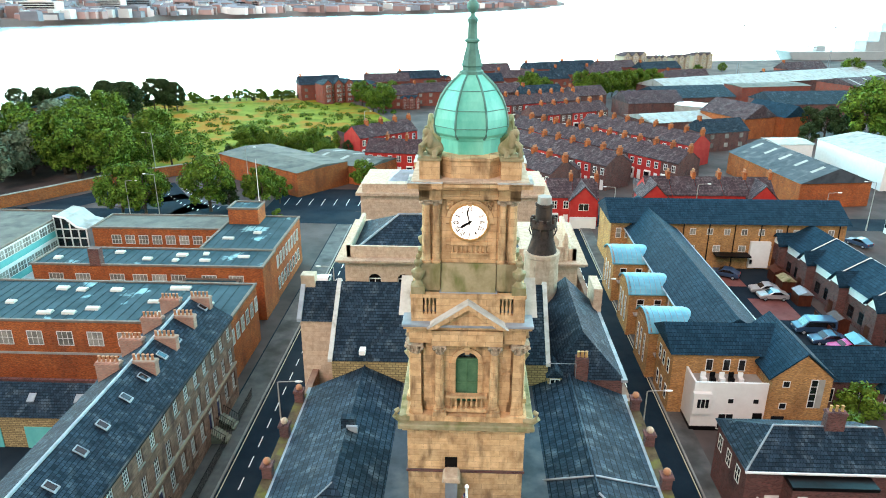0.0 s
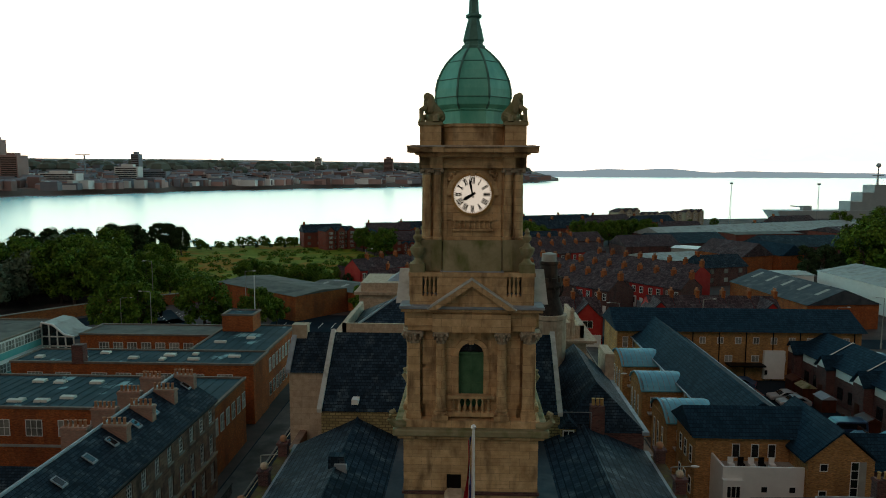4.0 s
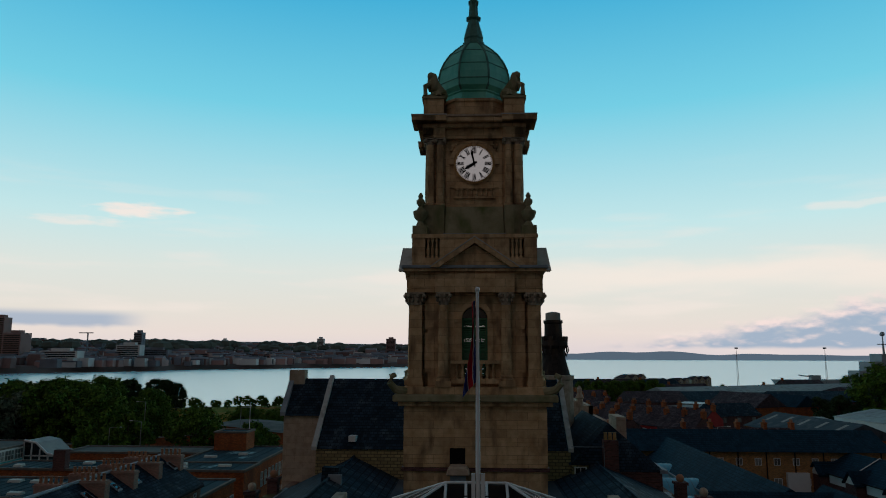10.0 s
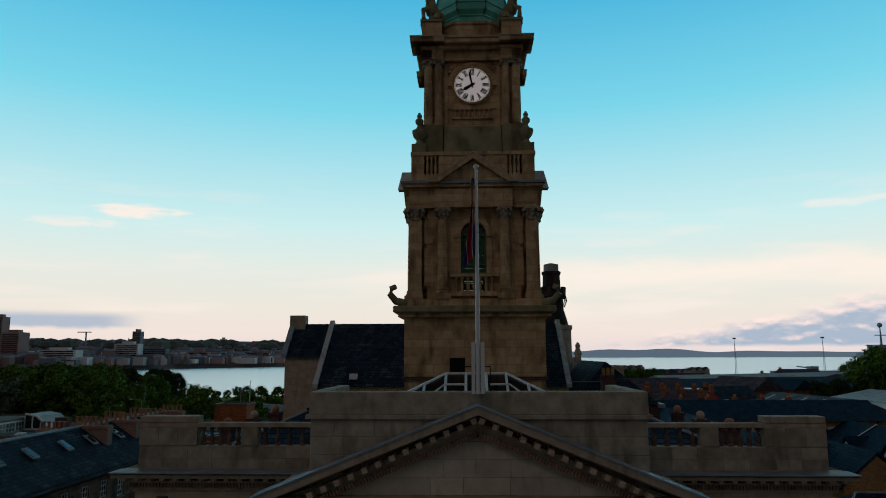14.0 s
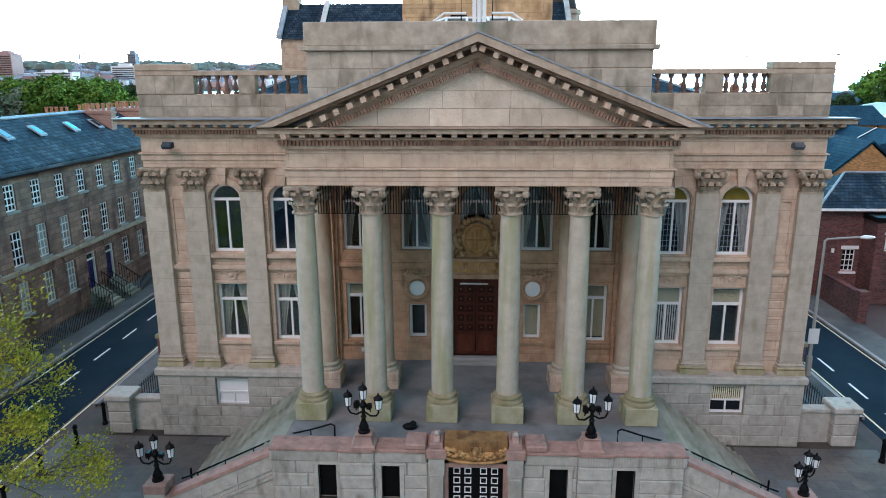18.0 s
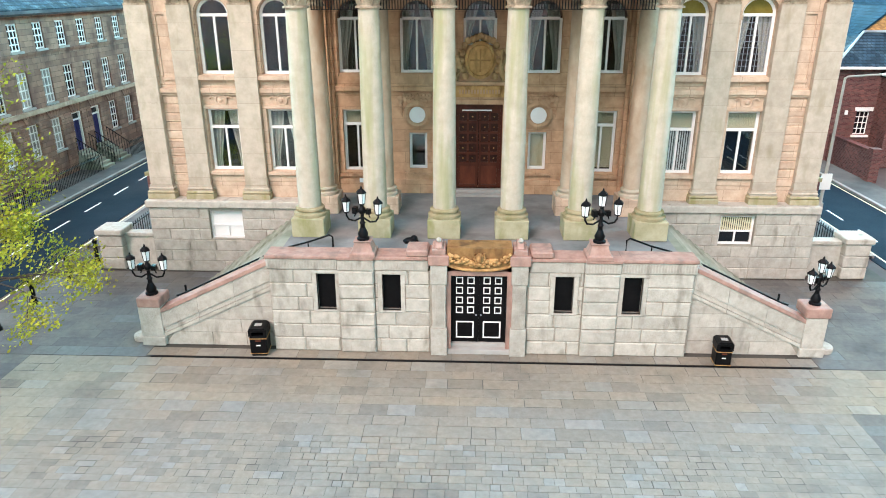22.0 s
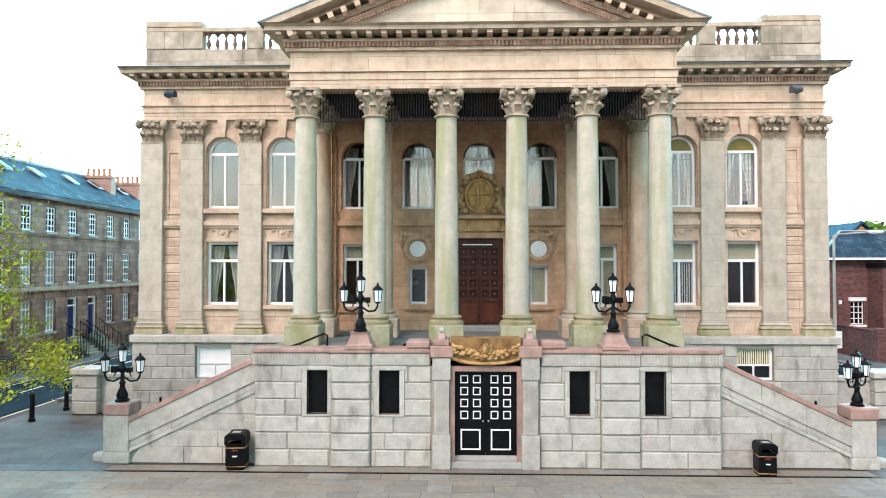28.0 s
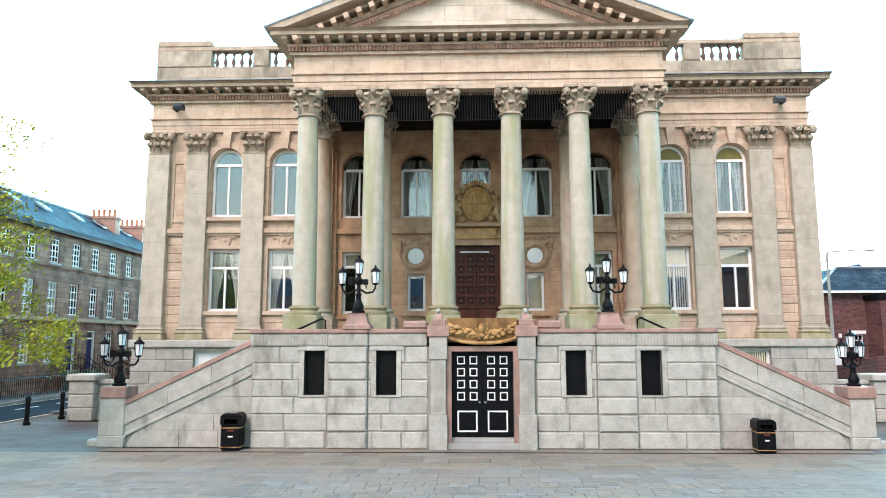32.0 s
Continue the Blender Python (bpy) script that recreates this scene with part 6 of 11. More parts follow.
def side(name, g, mat, label="", smooth=False, parent=None, sides=4):
    """A part drawn for the front (looking along -y, from the axis), repeated on the other sides. Returns the front one."""
    me = to_mesh(name, g, mat, (0, 0, 0), smooth)
    first = None
    for k in range(sides):
        ob = new(name, me)
        par = parent[k] if isinstance(parent, list) else (parent or tower)
        ob.parent = par
        ob.matrix_local = Matrix.Translation(Vector((AX, AY, 0)) - ORIGIN[tower]) @ Matrix.Rotation(k * math.pi / 2, 4, "Z") if par is tower else Matrix.Identity(4)
        ORIGIN[ob] = ORIGIN[tower]
        tagged(ob, label)
        first = (first or []) + [ob]
    return first


def ring(half, z0, z1, grow=0.0):
    """A square slab round the axis."""
    return Geo().box(AX - half, AX + half, AY - half, AY + half, z0, z1)


# base stage in flat courses
base = part("tower_base", ring(3.22, 11.5, 18.1), TOWER, tower, "plain coursed sandstone base")
part("base_course", ring(3.32, 15.25, 15.4), BRICKP, base, "thin dark red string course")
zz = 15.42
k = 0
while zz < 18.0:
    h = 0.37
    part("course", ring(3.245 - 0.006 * (k % 2), zz, zz + h - 0.014), TOWER, base)
    zz += h
    k += 1
part("base_door", Geo().box(-1.15, -0.45, AY - 3.27, AY - 3.24, 15.55, 16.25), BLACK, base, "small dark hatch")
part("ledge", ring(3.5, 18.1, 18.3), TOWER, tower, bevel=0.03)
part("mossy_ledge", ring(3.72, 18.3, 18.62), MOSSY, tower, "moss-covered projecting ledge", bevel=0.05)
part("stylobate", ring(3.3, 18.62, 18.95), TOWER, tower)
for sx in (-1, 1):
    for sy in (-1, 1):
        g = Geo()
        g.tube([(sx * 3.2, AY + sy * 3.2, 18.75), (sx * 3.62, AY + sy * 3.5, 18.85), (sx * 3.86, AY + sy * 3.62, 19.15), (sx * 3.8, AY + sy * 3.6, 19.42), (sx * 3.62, AY + sy * 3.5, 19.5)], 0.2, 8, 0.12)
        part("corner_scroll", g, MOSSY, tower, "weathered corner scroll", smooth=True)

# belfry stage
body = four(Geo())
core = Geo()
for k in range(1):
    w = wall_with_holes(Geo(), -2.75, 2.75, 18.95, 23.3, -2.75, -2.2, [(-0.6, 0.6, 19.3, 22.65)])
    arch_spandrel(w, 0, 22.05, 0.6, 22.65, 0.6, -2.75, -2.2)
side("belfry_wall", w, TOWER, "sandstone belfry wall with an arched opening")
part("belfry_floor", ring(2.6, 18.9, 19.0), LEAD, tower)
part("belfry_roof", ring(2.7, 23.2, 23.32), DARKROOM, tower)
# green louvred shutters
lv = Geo()
for k in range(26):
    z = 19.45 + k * 0.1
    lv.prism([(-2.5, z), (-2.42, z + 0.085), (-2.4, z + 0.085), (-2.48, z)], "x", -0.55, -0.03)
    lv.prism([(-2.5, z), (-2.42, z + 0.085), (-2.4, z + 0.085), (-2.48, z)], "x", 0.03, 0.55)
lv.box(-0.6, -0.54, -2.52, -2.4, 19.35, 22.1).box(0.54, 0.6, -2.52, -2.4, 19.35, 22.1).box(-0.03, 0.03, -2.52, -2.4, 19.35, 22.1).box(-0.6, 0.6, -2.52, -2.4, 22.02, 22.12).box(-0.6, 0.6, -2.52, -2.4, 20.6, 20.68)
SHUT = material("green_shutter", (0.04, 0.13, 0.07), (0.09, 0.22, 0.12), 0.7, 2, 0.1)
side("shutter", lv, SHUT, "faded green louvred shutters")
side("fanlight", Geo().box(-0.6, 0.6, -2.38, -2.34, 22.0, 22.7), DGLASS)
g = arch_band(Geo(), 0, 22.05, 0.62, 0.86, -2.86, -2.75).box(-0.86, -0.62, -2.83, -2.75, 19.9, 22.05).box(0.62, 0.86, -2.83, -2.75, 19.9, 22.05).box(-0.95, -0.6, -2.9, -2.75, 21.93, 22.05).box(0.6, 0.95, -2.9, -2.75, 21.93, 22.05).prism([(-0.12, 22.6), (0.12, 22.6), (0.17, 23.2), (-0.17, 23.2)], "y", -2.95, -2.75)
side("arch_moulding", g, TOWER, "moulded arch with a keystone")


def belfry_column(x, r, y, square):
    g = Geo()
    z0, z1 = 19.1, 22.7
    if square:
        g.box(x - r, x + r, y - r * 0.6, y + r, z0 + 0.35, z1)
        g.box(x - r * 1.25, x + r * 1.25, y - r * 0.9, y + r, 18.95, z0 + 0.12).box(x - r * 1.12, x + r * 1.12, y - r * 0.75, y + r, z0 + 0.12, z0 + 0.35)
    else:
        g.lathe([(r, z0 + 0.4), (r, z0 + 1.2), (r * 0.88, z1)], x, y, 16)
        g.lathe([(r * 1.4, z0 + 0.12), (r * 1.42, z0 + 0.2), (r * 1.15, z0 + 0.26), (r * 1.25, z0 + 0.33), (r * 1.02, z0 + 0.4)], x, y, 16)
        g.box(x - r * 1.5, x + r * 1.5, y - r * 1.5, y + r * 1.5, 18.95, z0 + 0.12)
    return g


def small_capital(x, y, r, z0, z1):
    g = Geo().lathe([(r * 0.95, z0), (r * 1.0, z0 + 0.3 * (z1 - z0)), (r * 1.35, z1 - 0.08)], x, y, 12)
    g.box(x - r * 1.4, x + r * 1.4, y - r * 1.4, y + r * 1.4, z1 - 0.09, z1)
    for k in range(8):
        a = math.pi * k / 4 + 0.2
        for lv, rr in ((0.4, 1.2), (0.75, 1.38)):
            g.ball((x + r * rr * math.cos(a), y + r * rr * math.sin(a), z0 + lv * (z1 - z0)), r * 0.3, 6, 4, sz=1.4)
    for sx in (-1, 1):
        for sy in (-1, 1):
            g.ball((x + sx * r * 1.3, y + sy * r * 1.3, z1 - 0.16), r * 0.36, 7, 5)
    return g


for x in (-1.46, 1.46):
    cols = side("column", belfry_column(x, 0.25, -3.0, False), TOWER, "weathered round column", smooth=True)
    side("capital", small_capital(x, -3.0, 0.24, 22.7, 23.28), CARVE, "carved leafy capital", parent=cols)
for x in (-2.72, 2.72):
    cols = side("pilaster", belfry_column(x, 0.26, -2.9, True), TOWER, "square corner pilaster")
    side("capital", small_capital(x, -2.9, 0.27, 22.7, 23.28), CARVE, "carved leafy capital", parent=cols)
    side("side_panel", Geo().box(x * 0.78 - 0.22, x * 0.78 + 0.22, -2.79, -2.75, 19.6, 21.4).box(x * 0.78 - 0.22, x * 0.78 + 0.22, -2.79, -2.75, 21.6, 22.9), TOWER)
# little balustrade in the opening
bl = side("balustrade", Geo().box(-1.1, 1.1, -3.1, -2.85, 19.1, 19.3).box(-1.12, 1.12, -3.14, -2.82, 20.0, 20.16), TOWER, "small stone balustrade")
for k in range(7):
    side("baluster", baluster_geo(-0.84 + 0.28 * k, -2.98, 19.3, 20.0, 0.085), TOWER, "", True, bl)

# entablature, cornice and pediment of the belfry
part("architrave", ring(3.02, 23.3, 23.55), TOWER, tower)
side("frieze_block", Geo().box(-1.85, 1.85, -3.3, -2.9, 23.28, 24.15).box(-3.05, -1.85, -3.06, -2.9, 23.5, 24.15).box(1.85, 3.05, -3.06, -2.9, 23.5, 24.15), TOWER, "sandstone frieze")
part("frieze", ring(3.0, 23.55, 24.15), TOWER, tower)
part("cornice", ring(3.12, 24.15, 24.25), TOWER, tower)
part("cornice_slab", ring(3.34, 24.25, 24.4), TOWER, tower, "projecting cornice", bevel=0.02)
part("cornice_lead", ring(3.42, 24.4, 24.54), LEAD, tower, "pale lead-covered cornice top", bevel=0.02)
pg = Geo().prism([(-1.75, 24.4), (1.75, 24.4), (0, 25.5)], "y", -3.4, -2.9)
LEADP = material("pale_flashing", (0.42, 0.42, 0.40), (0.60, 0.60, 0.57), 0.6, 2, 0.1, stain=(0.3, 0.28, 0.24), stain_scale=1.5)
ped = side("pediment", pg, TOWER, "small triangular pediment")
for s in (-1, 1):
    side("raking_moulding", Geo().prism([(s * 2.05, 24.42), (0, 25.82), (0, 25.55), (s * 1.65, 24.42)], "y", -3.68, -2.9), TOWER, "", parent=ped)
    side("raking_lead", Geo().prism([(s * 2.1, 24.44), (0, 25.87), (0, 25.83), (s * 2.05, 24.42)], "y", -3.7, -2.9), LEADP, "", parent=ped)

# parapet stage with balustrades and urns
part("parapet_base", ring(2.95, 24.54, 24.95), TOWER, tower)
ps = side("parapet", Geo().box(-1.65, 1.65, -2.95, -2.7, 24.95, 25.95).box(-2.97, -2.35, -2.95, -2.35, 24.95, 25.95), TOWER, "weathered stone parapet")
for s in (-1, 1):
    for k in range(3):
        side("baluster", baluster_geo(s * (1.8 + 0.2 * k), -2.83, 24.95, 25.9, 0.085), TOWER, "", True, ps)
side("parapet_rail", Geo().box(-2.99, 2.99, -3.0, -2.62, 25.9, 26.08), TOWER, "", parent=ps)
part("parapet_floor", ring(2.7, 24.9, 25.0), LEAD, tower)
for sx in (-1, 1):
    for sy in (-1, 1):
        x, y = AX + sx * 2.6, AY + sy * 2.6
        part("urn", Geo().box(x - 0.36, x + 0.36, y - 0.36, y + 0.36, 26.05, 26.5).lathe([(0.3, 26.5), (0.2, 26.62), (0.14, 26.75), (0.3, 26.95), (0.36, 27.15), (0.36, 27.25), (0.2, 27.32), (0.1, 27.5), (0.2, 27.65), (0.21, 27.78), (0.1, 27.9), (0.13, 28.02), (0.05, 28.17)], x, y, 14), MOSSY, tower, "mossy carved stone urn", smooth=True)

# clock stage
part("clock_plinth", ring(2.2, 25.0, 27.5), MOSSY, tower, "moss-stained stone plinth")
side("plinth_panel", Geo().prism([(-2.75, 26.1), (-2.3, 27.55), (-2.15, 27.55), (-2.15, 26.1)], "x", -1.4, 1.4), MOSSY, "sloping moss-stained panel")
side("plinth_lead", Geo().box(-1.5, 1.5, -2.8, -2.2, 26.06, 26.14), LEAD)
for s in (-1, 1):
    side("column_plinth", Geo().box(min(s * 1.45, s * 2.5), max(s * 1.45, s * 2.5), -2.5, -1.9, 26.1, 27.6), MOSSY, "mossy column plinth")
part("clock_body", ring(2.05, 27.5, 31.0), TOWER, tower, "square clock stage")
for x in (-2.16, -1.68, 1.68, 2.16):
    c = side("clock_column", Geo().lathe([(0.26, 27.6), (0.27, 27.7), (0.2, 27.76), (0.205, 28.6), (0.175, 30.7)], x, -2.22, 14), TOWER, "slim round column", smooth=True)
    g = Geo().lathe([(0.18, 30.68), (0.19, 30.8), (0.25, 30.9)], x, -2.22, 12).box(x - 0.27, x + 0.27, -2.49, -1.95, 30.93, 31.02)
    for s in (-1, 1):
        g.ball((x + s * 0.22, -2.42, 30.86), 0.1, 8, 6).ball((x + s * 0.22, -2.05, 30.86), 0.1, 8, 6)
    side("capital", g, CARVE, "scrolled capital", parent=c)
fr = Geo().box(-1.38, -1.2, -2.12, -2.05, 27.55, 30.9).box(1.2, 1.38, -2.12, -2.05, 27.55, 30.9).box(-1.2, 1.2, -2.12, -2.05, 28.55, 28.7)
arch_band(fr, 0, 29.72, 1.02, 1.24, -2.2, -2.05, 20)
fr.prism([(-0.14, 30.9), (0.14, 30.9), (0.1, 30.62), (-0.1, 30.62)], "y", -2.3, -2.05)
cf = side("clock_surround", fr, TOWER, "carved arched clock surround")
sp = Geo()
rnd = random.Random(12)
for s in (-1, 1):
    for k in range(9):
        sp.ball((s * rnd.uniform(0.85, 1.15), -2.08, rnd.uniform(30.45, 30.85)), rnd.uniform(0.06, 0.11), 7, 5)
side("spandrel_carving", sp, TOWER, "carved leaf spandrels", True, cf)
bal = side("clock_balustrade", Geo().box(-1.0, 1.0, -2.16, -2.05, 28.0, 28.1).box(-1.0, 1.0, -2.16, -2.05, 28.48, 28.55), TOWER, "blind balustrade under the dial")
for k in range(8):
    side("baluster", baluster_geo(-0.84 + 0.24 * k, -2.1, 28.1, 28.48, 0.07), TOWER, "", True, bal)


def dial():
    """White dial, minute ring, numerals in strokes, pointers at two minutes to eight."""
    T = Matrix.Translation((0, -2.12, 29.75)) @ Matrix.Rotation(radians(90), 4, "X")
    rim = Geo().lathe([(1.0, 0.0), (1.02, 0.1), (0.93, 0.14), (0.9, 0.06)], 0, 0, 40).turned(T)
    face = Geo().lathe([(0.92, 0.0), (0.92, 0.06), (0.02, 0.062)], 0, 0, 40).turned(T)
    ink = Geo()
    signs = []

    def stroke(x0, y0, x1, y1, w, z=0.07):
        d = Vector((x1 - x0, y1 - y0, 0))
        n = Vector((-d.y, d.x, 0)).normalized() * w / 2
        a, b = Vector((x0, y0, z)), Vector((x1, y1, z))
        p = [a - n, b - n, b + n, a + n]
        ink.add([tuple(T @ Vector(q)) for q in p] + [tuple(T @ (Vector(q) + Vector((0, 0, 0.012)))) for q in p], [(0, 1, 2, 3), (4, 5, 6, 7), (0, 1, 5, 4), (1, 2, 6, 5), (2, 3, 7, 6), (3, 0, 4, 7)])
    marks = {1: "I", 2: "II", 3: "III", 4: "IIII", 5: "V", 6: "VI", 7: "VII", 8: "VIII", 9: "IX", 10: "X", 11: "XI", 12: "XII"}
    for h, txt in marks.items():
        a = radians(90 - 30 * h)
        ux, uy = math.cos(a), math.sin(a)
        vx, vy = uy, -ux
        wid = {"I": 0.062, "V": 0.115, "X": 0.115}
        tot = sum(wid[c] for c in txt)
        p = -tot / 2
        ink = Geo()
        signs.append(ink)
        for c in txt:
            m = p + wid[c] / 2
            for (s0, r0, s1, r1) in {"I": [(0, 0.52, 0, 0.83)], "V": [(-0.045, 0.83, 0, 0.52), (0.045, 0.83, 0, 0.52)], "X": [(-0.045, 0.83, 0.045, 0.52), (0.045, 0.83, -0.045, 0.52)]}[c]:
                stroke(ux * r0 + vx * (m + s0), uy * r0 + vy * (m + s0), ux * r1 + vx * (m + s1), uy * r1 + vy * (m + s1), 0.044)
            p += wid[c]
    ink = Geo()
    for k in range(60):
        a = 2 * math.pi * k / 60
        stroke(0.84 * math.cos(a), 0.84 * math.sin(a), 0.89 * math.cos(a), 0.89 * math.sin(a), 0.03)
    out = [rim, face, signs, ink]
    for ang, ln, w in ((90 - 239, 0.56, 0.15), (90 - 348, 0.8, 0.095)):
        a = radians(ang)
        d = Vector((math.cos(a), math.sin(a), 0))
        n = Vector((-d.y, d.x, 0))
        p = [d * -0.16 - n * w * 0.35, d * ln * 0.7 - n * w * 0.6, d * ln, d * ln * 0.7 + n * w * 0.6, d * -0.16 + n * w * 0.35]
        h = Geo()
        h.add([tuple(T @ (q + Vector((0, 0, 0.09)))) for q in p] + [tuple(T @ (q + Vector((0, 0, 0.11)))) for q in p], [(0, 1, 2, 3, 4), (5, 6, 7, 8, 9)] + [(i, (i + 1) % 5, 5 + (i + 1) % 5, 5 + i) for i in range(5)])
        out.append(h)
    return out


rim, face, signs, track, hh, mh = dial()
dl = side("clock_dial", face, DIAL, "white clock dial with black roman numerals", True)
side("rim", rim, GOLD, "ochre dial rim", True, dl)
for g in signs:
    side("numeral", g, BLACK, "", False, dl)
for ob in side("minute_track", track, BLACK, "", False, dl):
    ob["kind"] = "stuff"
side("hour_pointer", hh, BLACK, "", False, dl)
side("minute_pointer", mh, BLACK, "", False, dl)

part("clock_architrave", ring(2.32, 31.0, 31.25), TOWER, tower)
part("clock_frieze", ring(2.26, 31.25, 31.5), TOWER, tower)
for s in (-1, 1):
    side("frieze_projection", Geo().box(min(s * 1.42, s * 2.52), max(s * 1.42, s * 2.52), -2.52, -2.0, 31.0, 31.5), TOWER)
    side("cornice_corner", Geo().box(min(s * 1.35, s * 3.05), max(s * 1.35, s * 3.05), -3.05, -1.9, 31.72, 31.98), TOWER, "projecting cornice corner")
part("clock_cornice", ring(2.55, 31.5, 31.72), TOWER, tower, bevel=0.03)
part("clock_cornice_slab", ring(2.85, 31.72, 31.95), TOWER, tower, "deep weathered cornice", bevel=0.03)
part("cornice_top", ring(2.9, 31.95, 32.06), SAND, tower, bevel=0.02)
part("dome_attic", Geo().lathe([(2.45 * 1.0, 32.06), (2.45, 32.9), (2.55, 32.95), (2.55, 33.08)], AX, AY, 8, turn=math.pi / 8), TOWER, tower, "eight-sided stone attic under the dome")
for s in (-1, 1):
    side("cornice_lead", Geo().box(min(s * 1.33, s * 3.07), max(s * 1.33, s * 3.07), -3.075, -1.9, 31.982, 32.03), LEADP, "pale lead on the ledge")
side("corner_block", Geo().box(-2.5, -1.5, -2.5, -1.5, 32.06, 33.0), TOWER, "stone corner block")
side("corner_block_cap", Geo().box(-2.58, -1.42, -2.58, -1.42, 33.0, 33.12), MOSSY)
# seated corner statues, plain worn shapes
st = Geo()
st.ball((-1.78, -1.78, 33.42), 0.46, 12, 8, sz=0.75)
st.tube([(-1.7, -1.7, 33.4), (-1.95, -1.95, 33.8), (-2.12, -2.12, 34.15)], 0.4, 10, 0.24)
st.ball((-2.22, -2.0, 34.0), 0.2, 10, 8, sx=0.7, sz=2.3)
st.ball((-2.0, -2.22, 34.0), 0.2, 10, 8, sy=0.7, sz=2.3)
st.ball((-2.16, -2.16, 34.32), 0.19, 10, 8, sz=1.1)
st.tube([(-2.1, -2.1, 33.95), (-2.42, -2.42, 33.7), (-2.42, -2.42, 33.2)], 0.13, 8)
st.tube([(-1.5, -2.1, 33.5), (-1.75, -2.45, 33.35), (-1.75, -2.5, 33.15)], 0.15, 8)
st.tube([(-2.1, -1.5, 33.5), (-2.45, -1.75, 33.35), (-2.5, -1.75, 33.15)], 0.15, 8)
st.box(-2.45, -1.5, -2.45, -1.5, 33.1, 33.2)
me = to_mesh("statue", st, MOSSY, (0, 0, 0), True)
for k in range(4):
    ob = new("statue", me)
    ob.matrix_world = FIT @ Matrix.Translation((AX, AY, 0)) @ Matrix.Rotation(k * math.pi / 2, 4, "Z")
    tagged(ob, "worn seated stone statue at the foot of the dome", "statue", "statues round the dome")

# copper dome with ribs and lantern spire
OCT = math.pi / 8
part("dome_drum", Geo().lathe([(1.62, 33.08), (1.62, 33.75), (1.7, 33.8), (1.7, 33.86)], AX, AY, 8, turn=OCT), COPPER, tower, "eight-sided green copper drum")
dome_prof = [(1.70, 33.86), (1.92, 34.05), (1.99, 34.4), (1.97, 34.8), (1.86, 35.25), (1.66, 35.7), (1.36, 36.15), (1.0, 36.52), (0.72, 36.76), (0.52, 36.92)]
dome = part("dome", Geo().lathe(dome_prof, AX, AY, 8, turn=OCT), COPPER, tower, "ribbed green copper dome")
for k in range(8):
    a = OCT + k * math.pi / 4
    part("rib", Geo().tube([(AX + (r + 0.01) * math.cos(a), AY + (r + 0.01) * math.sin(a), z) for r, z in dome_prof], 0.06, 6), COPPERD, dome, "dark standing rib")
    for z_i in (2, 4, 6):
        r, z = dome_prof[z_i]
        b = OCT + (k + 1) * math.pi / 4
        part("seam", Geo().tube([(AX + (r + 0.01) * math.cos(a), AY + (r + 0.01) * math.sin(a), z), (AX + (r + 0.01) * math.cos(b), AY + (r + 0.01) * math.sin(b), z)], 0.022, 5), COPPERD, dome)
part("spire", Geo().lathe([(0.62, 36.86), (0.62, 37.0), (0.5, 37.06), (0.5, 37.2), (0.56, 37.28), (0.46, 37.7), (0.33, 38.15), (0.3, 38.35), (0.42, 38.42), (0.42, 38.5), (0.28, 38.56), (0.26, 38.9), (0.24, 39.25), (0.3, 39.4), (0.3, 39.46), (0.14, 39.62), (0.08, 39.74)], AX, AY, 8, turn=OCT), COPPERD, tower, "dark copper lantern spire")
part("finial_ball", Geo().lathe([(0.06, 39.7), (0.2, 39.82), (0.285, 39.98), (0.295, 40.06), (0.26, 40.2), (0.12, 40.36), (0.05, 40.45)], AX, AY, 16), COPPERD, tower, "copper ball", smooth=True)
part("finial_rod", Geo().lathe([(0.055, 40.4), (0.05, 41.72), (0.09, 41.74), (0.09, 41.82)], AX, AY, 8), COPPERD, tower, "slim finial rod")

tower.matrix_basis = FIT @ Matrix.Translation((AX, AY, 12))

# ---- roofs of the town hall ----


def gable(g, x0, x1, y0, y1, z_e, z_r, along="y", over=0.0, hip0=0.0, hip1=0.0):
    """A pitched roof skin as a thick solid: eaves at z_e, ridge at z_r along an axis, with optional hips at its ends."""
    if along == "y":
        xm = (x0 + x1) / 2
        a = [(x0, y0, z_e), (x1, y0, z_e), (x1, y1, z_e), (x0, y1, z_e), (xm, y0 + hip0, z_r), (xm, y1 - hip1, z_r)]
        return g.add(a, [(3, 2, 1, 0), (0, 1, 4), (2, 3, 5), (1, 2, 5, 4), (3, 0, 4, 5)])
    ym = (y0 + y1) / 2
    a = [(x0, y0, z_e), (x1, y0, z_e), (x1, y1, z_e), (x0, y1, z_e), (x0 + hip0, ym, z_r), (x1 - hip1, ym, z_r)]
    return g.add(a, [(3, 2, 1, 0), (3, 0, 4), (1, 2, 5), (0, 1, 5, 4), (2, 3, 4, 5)])


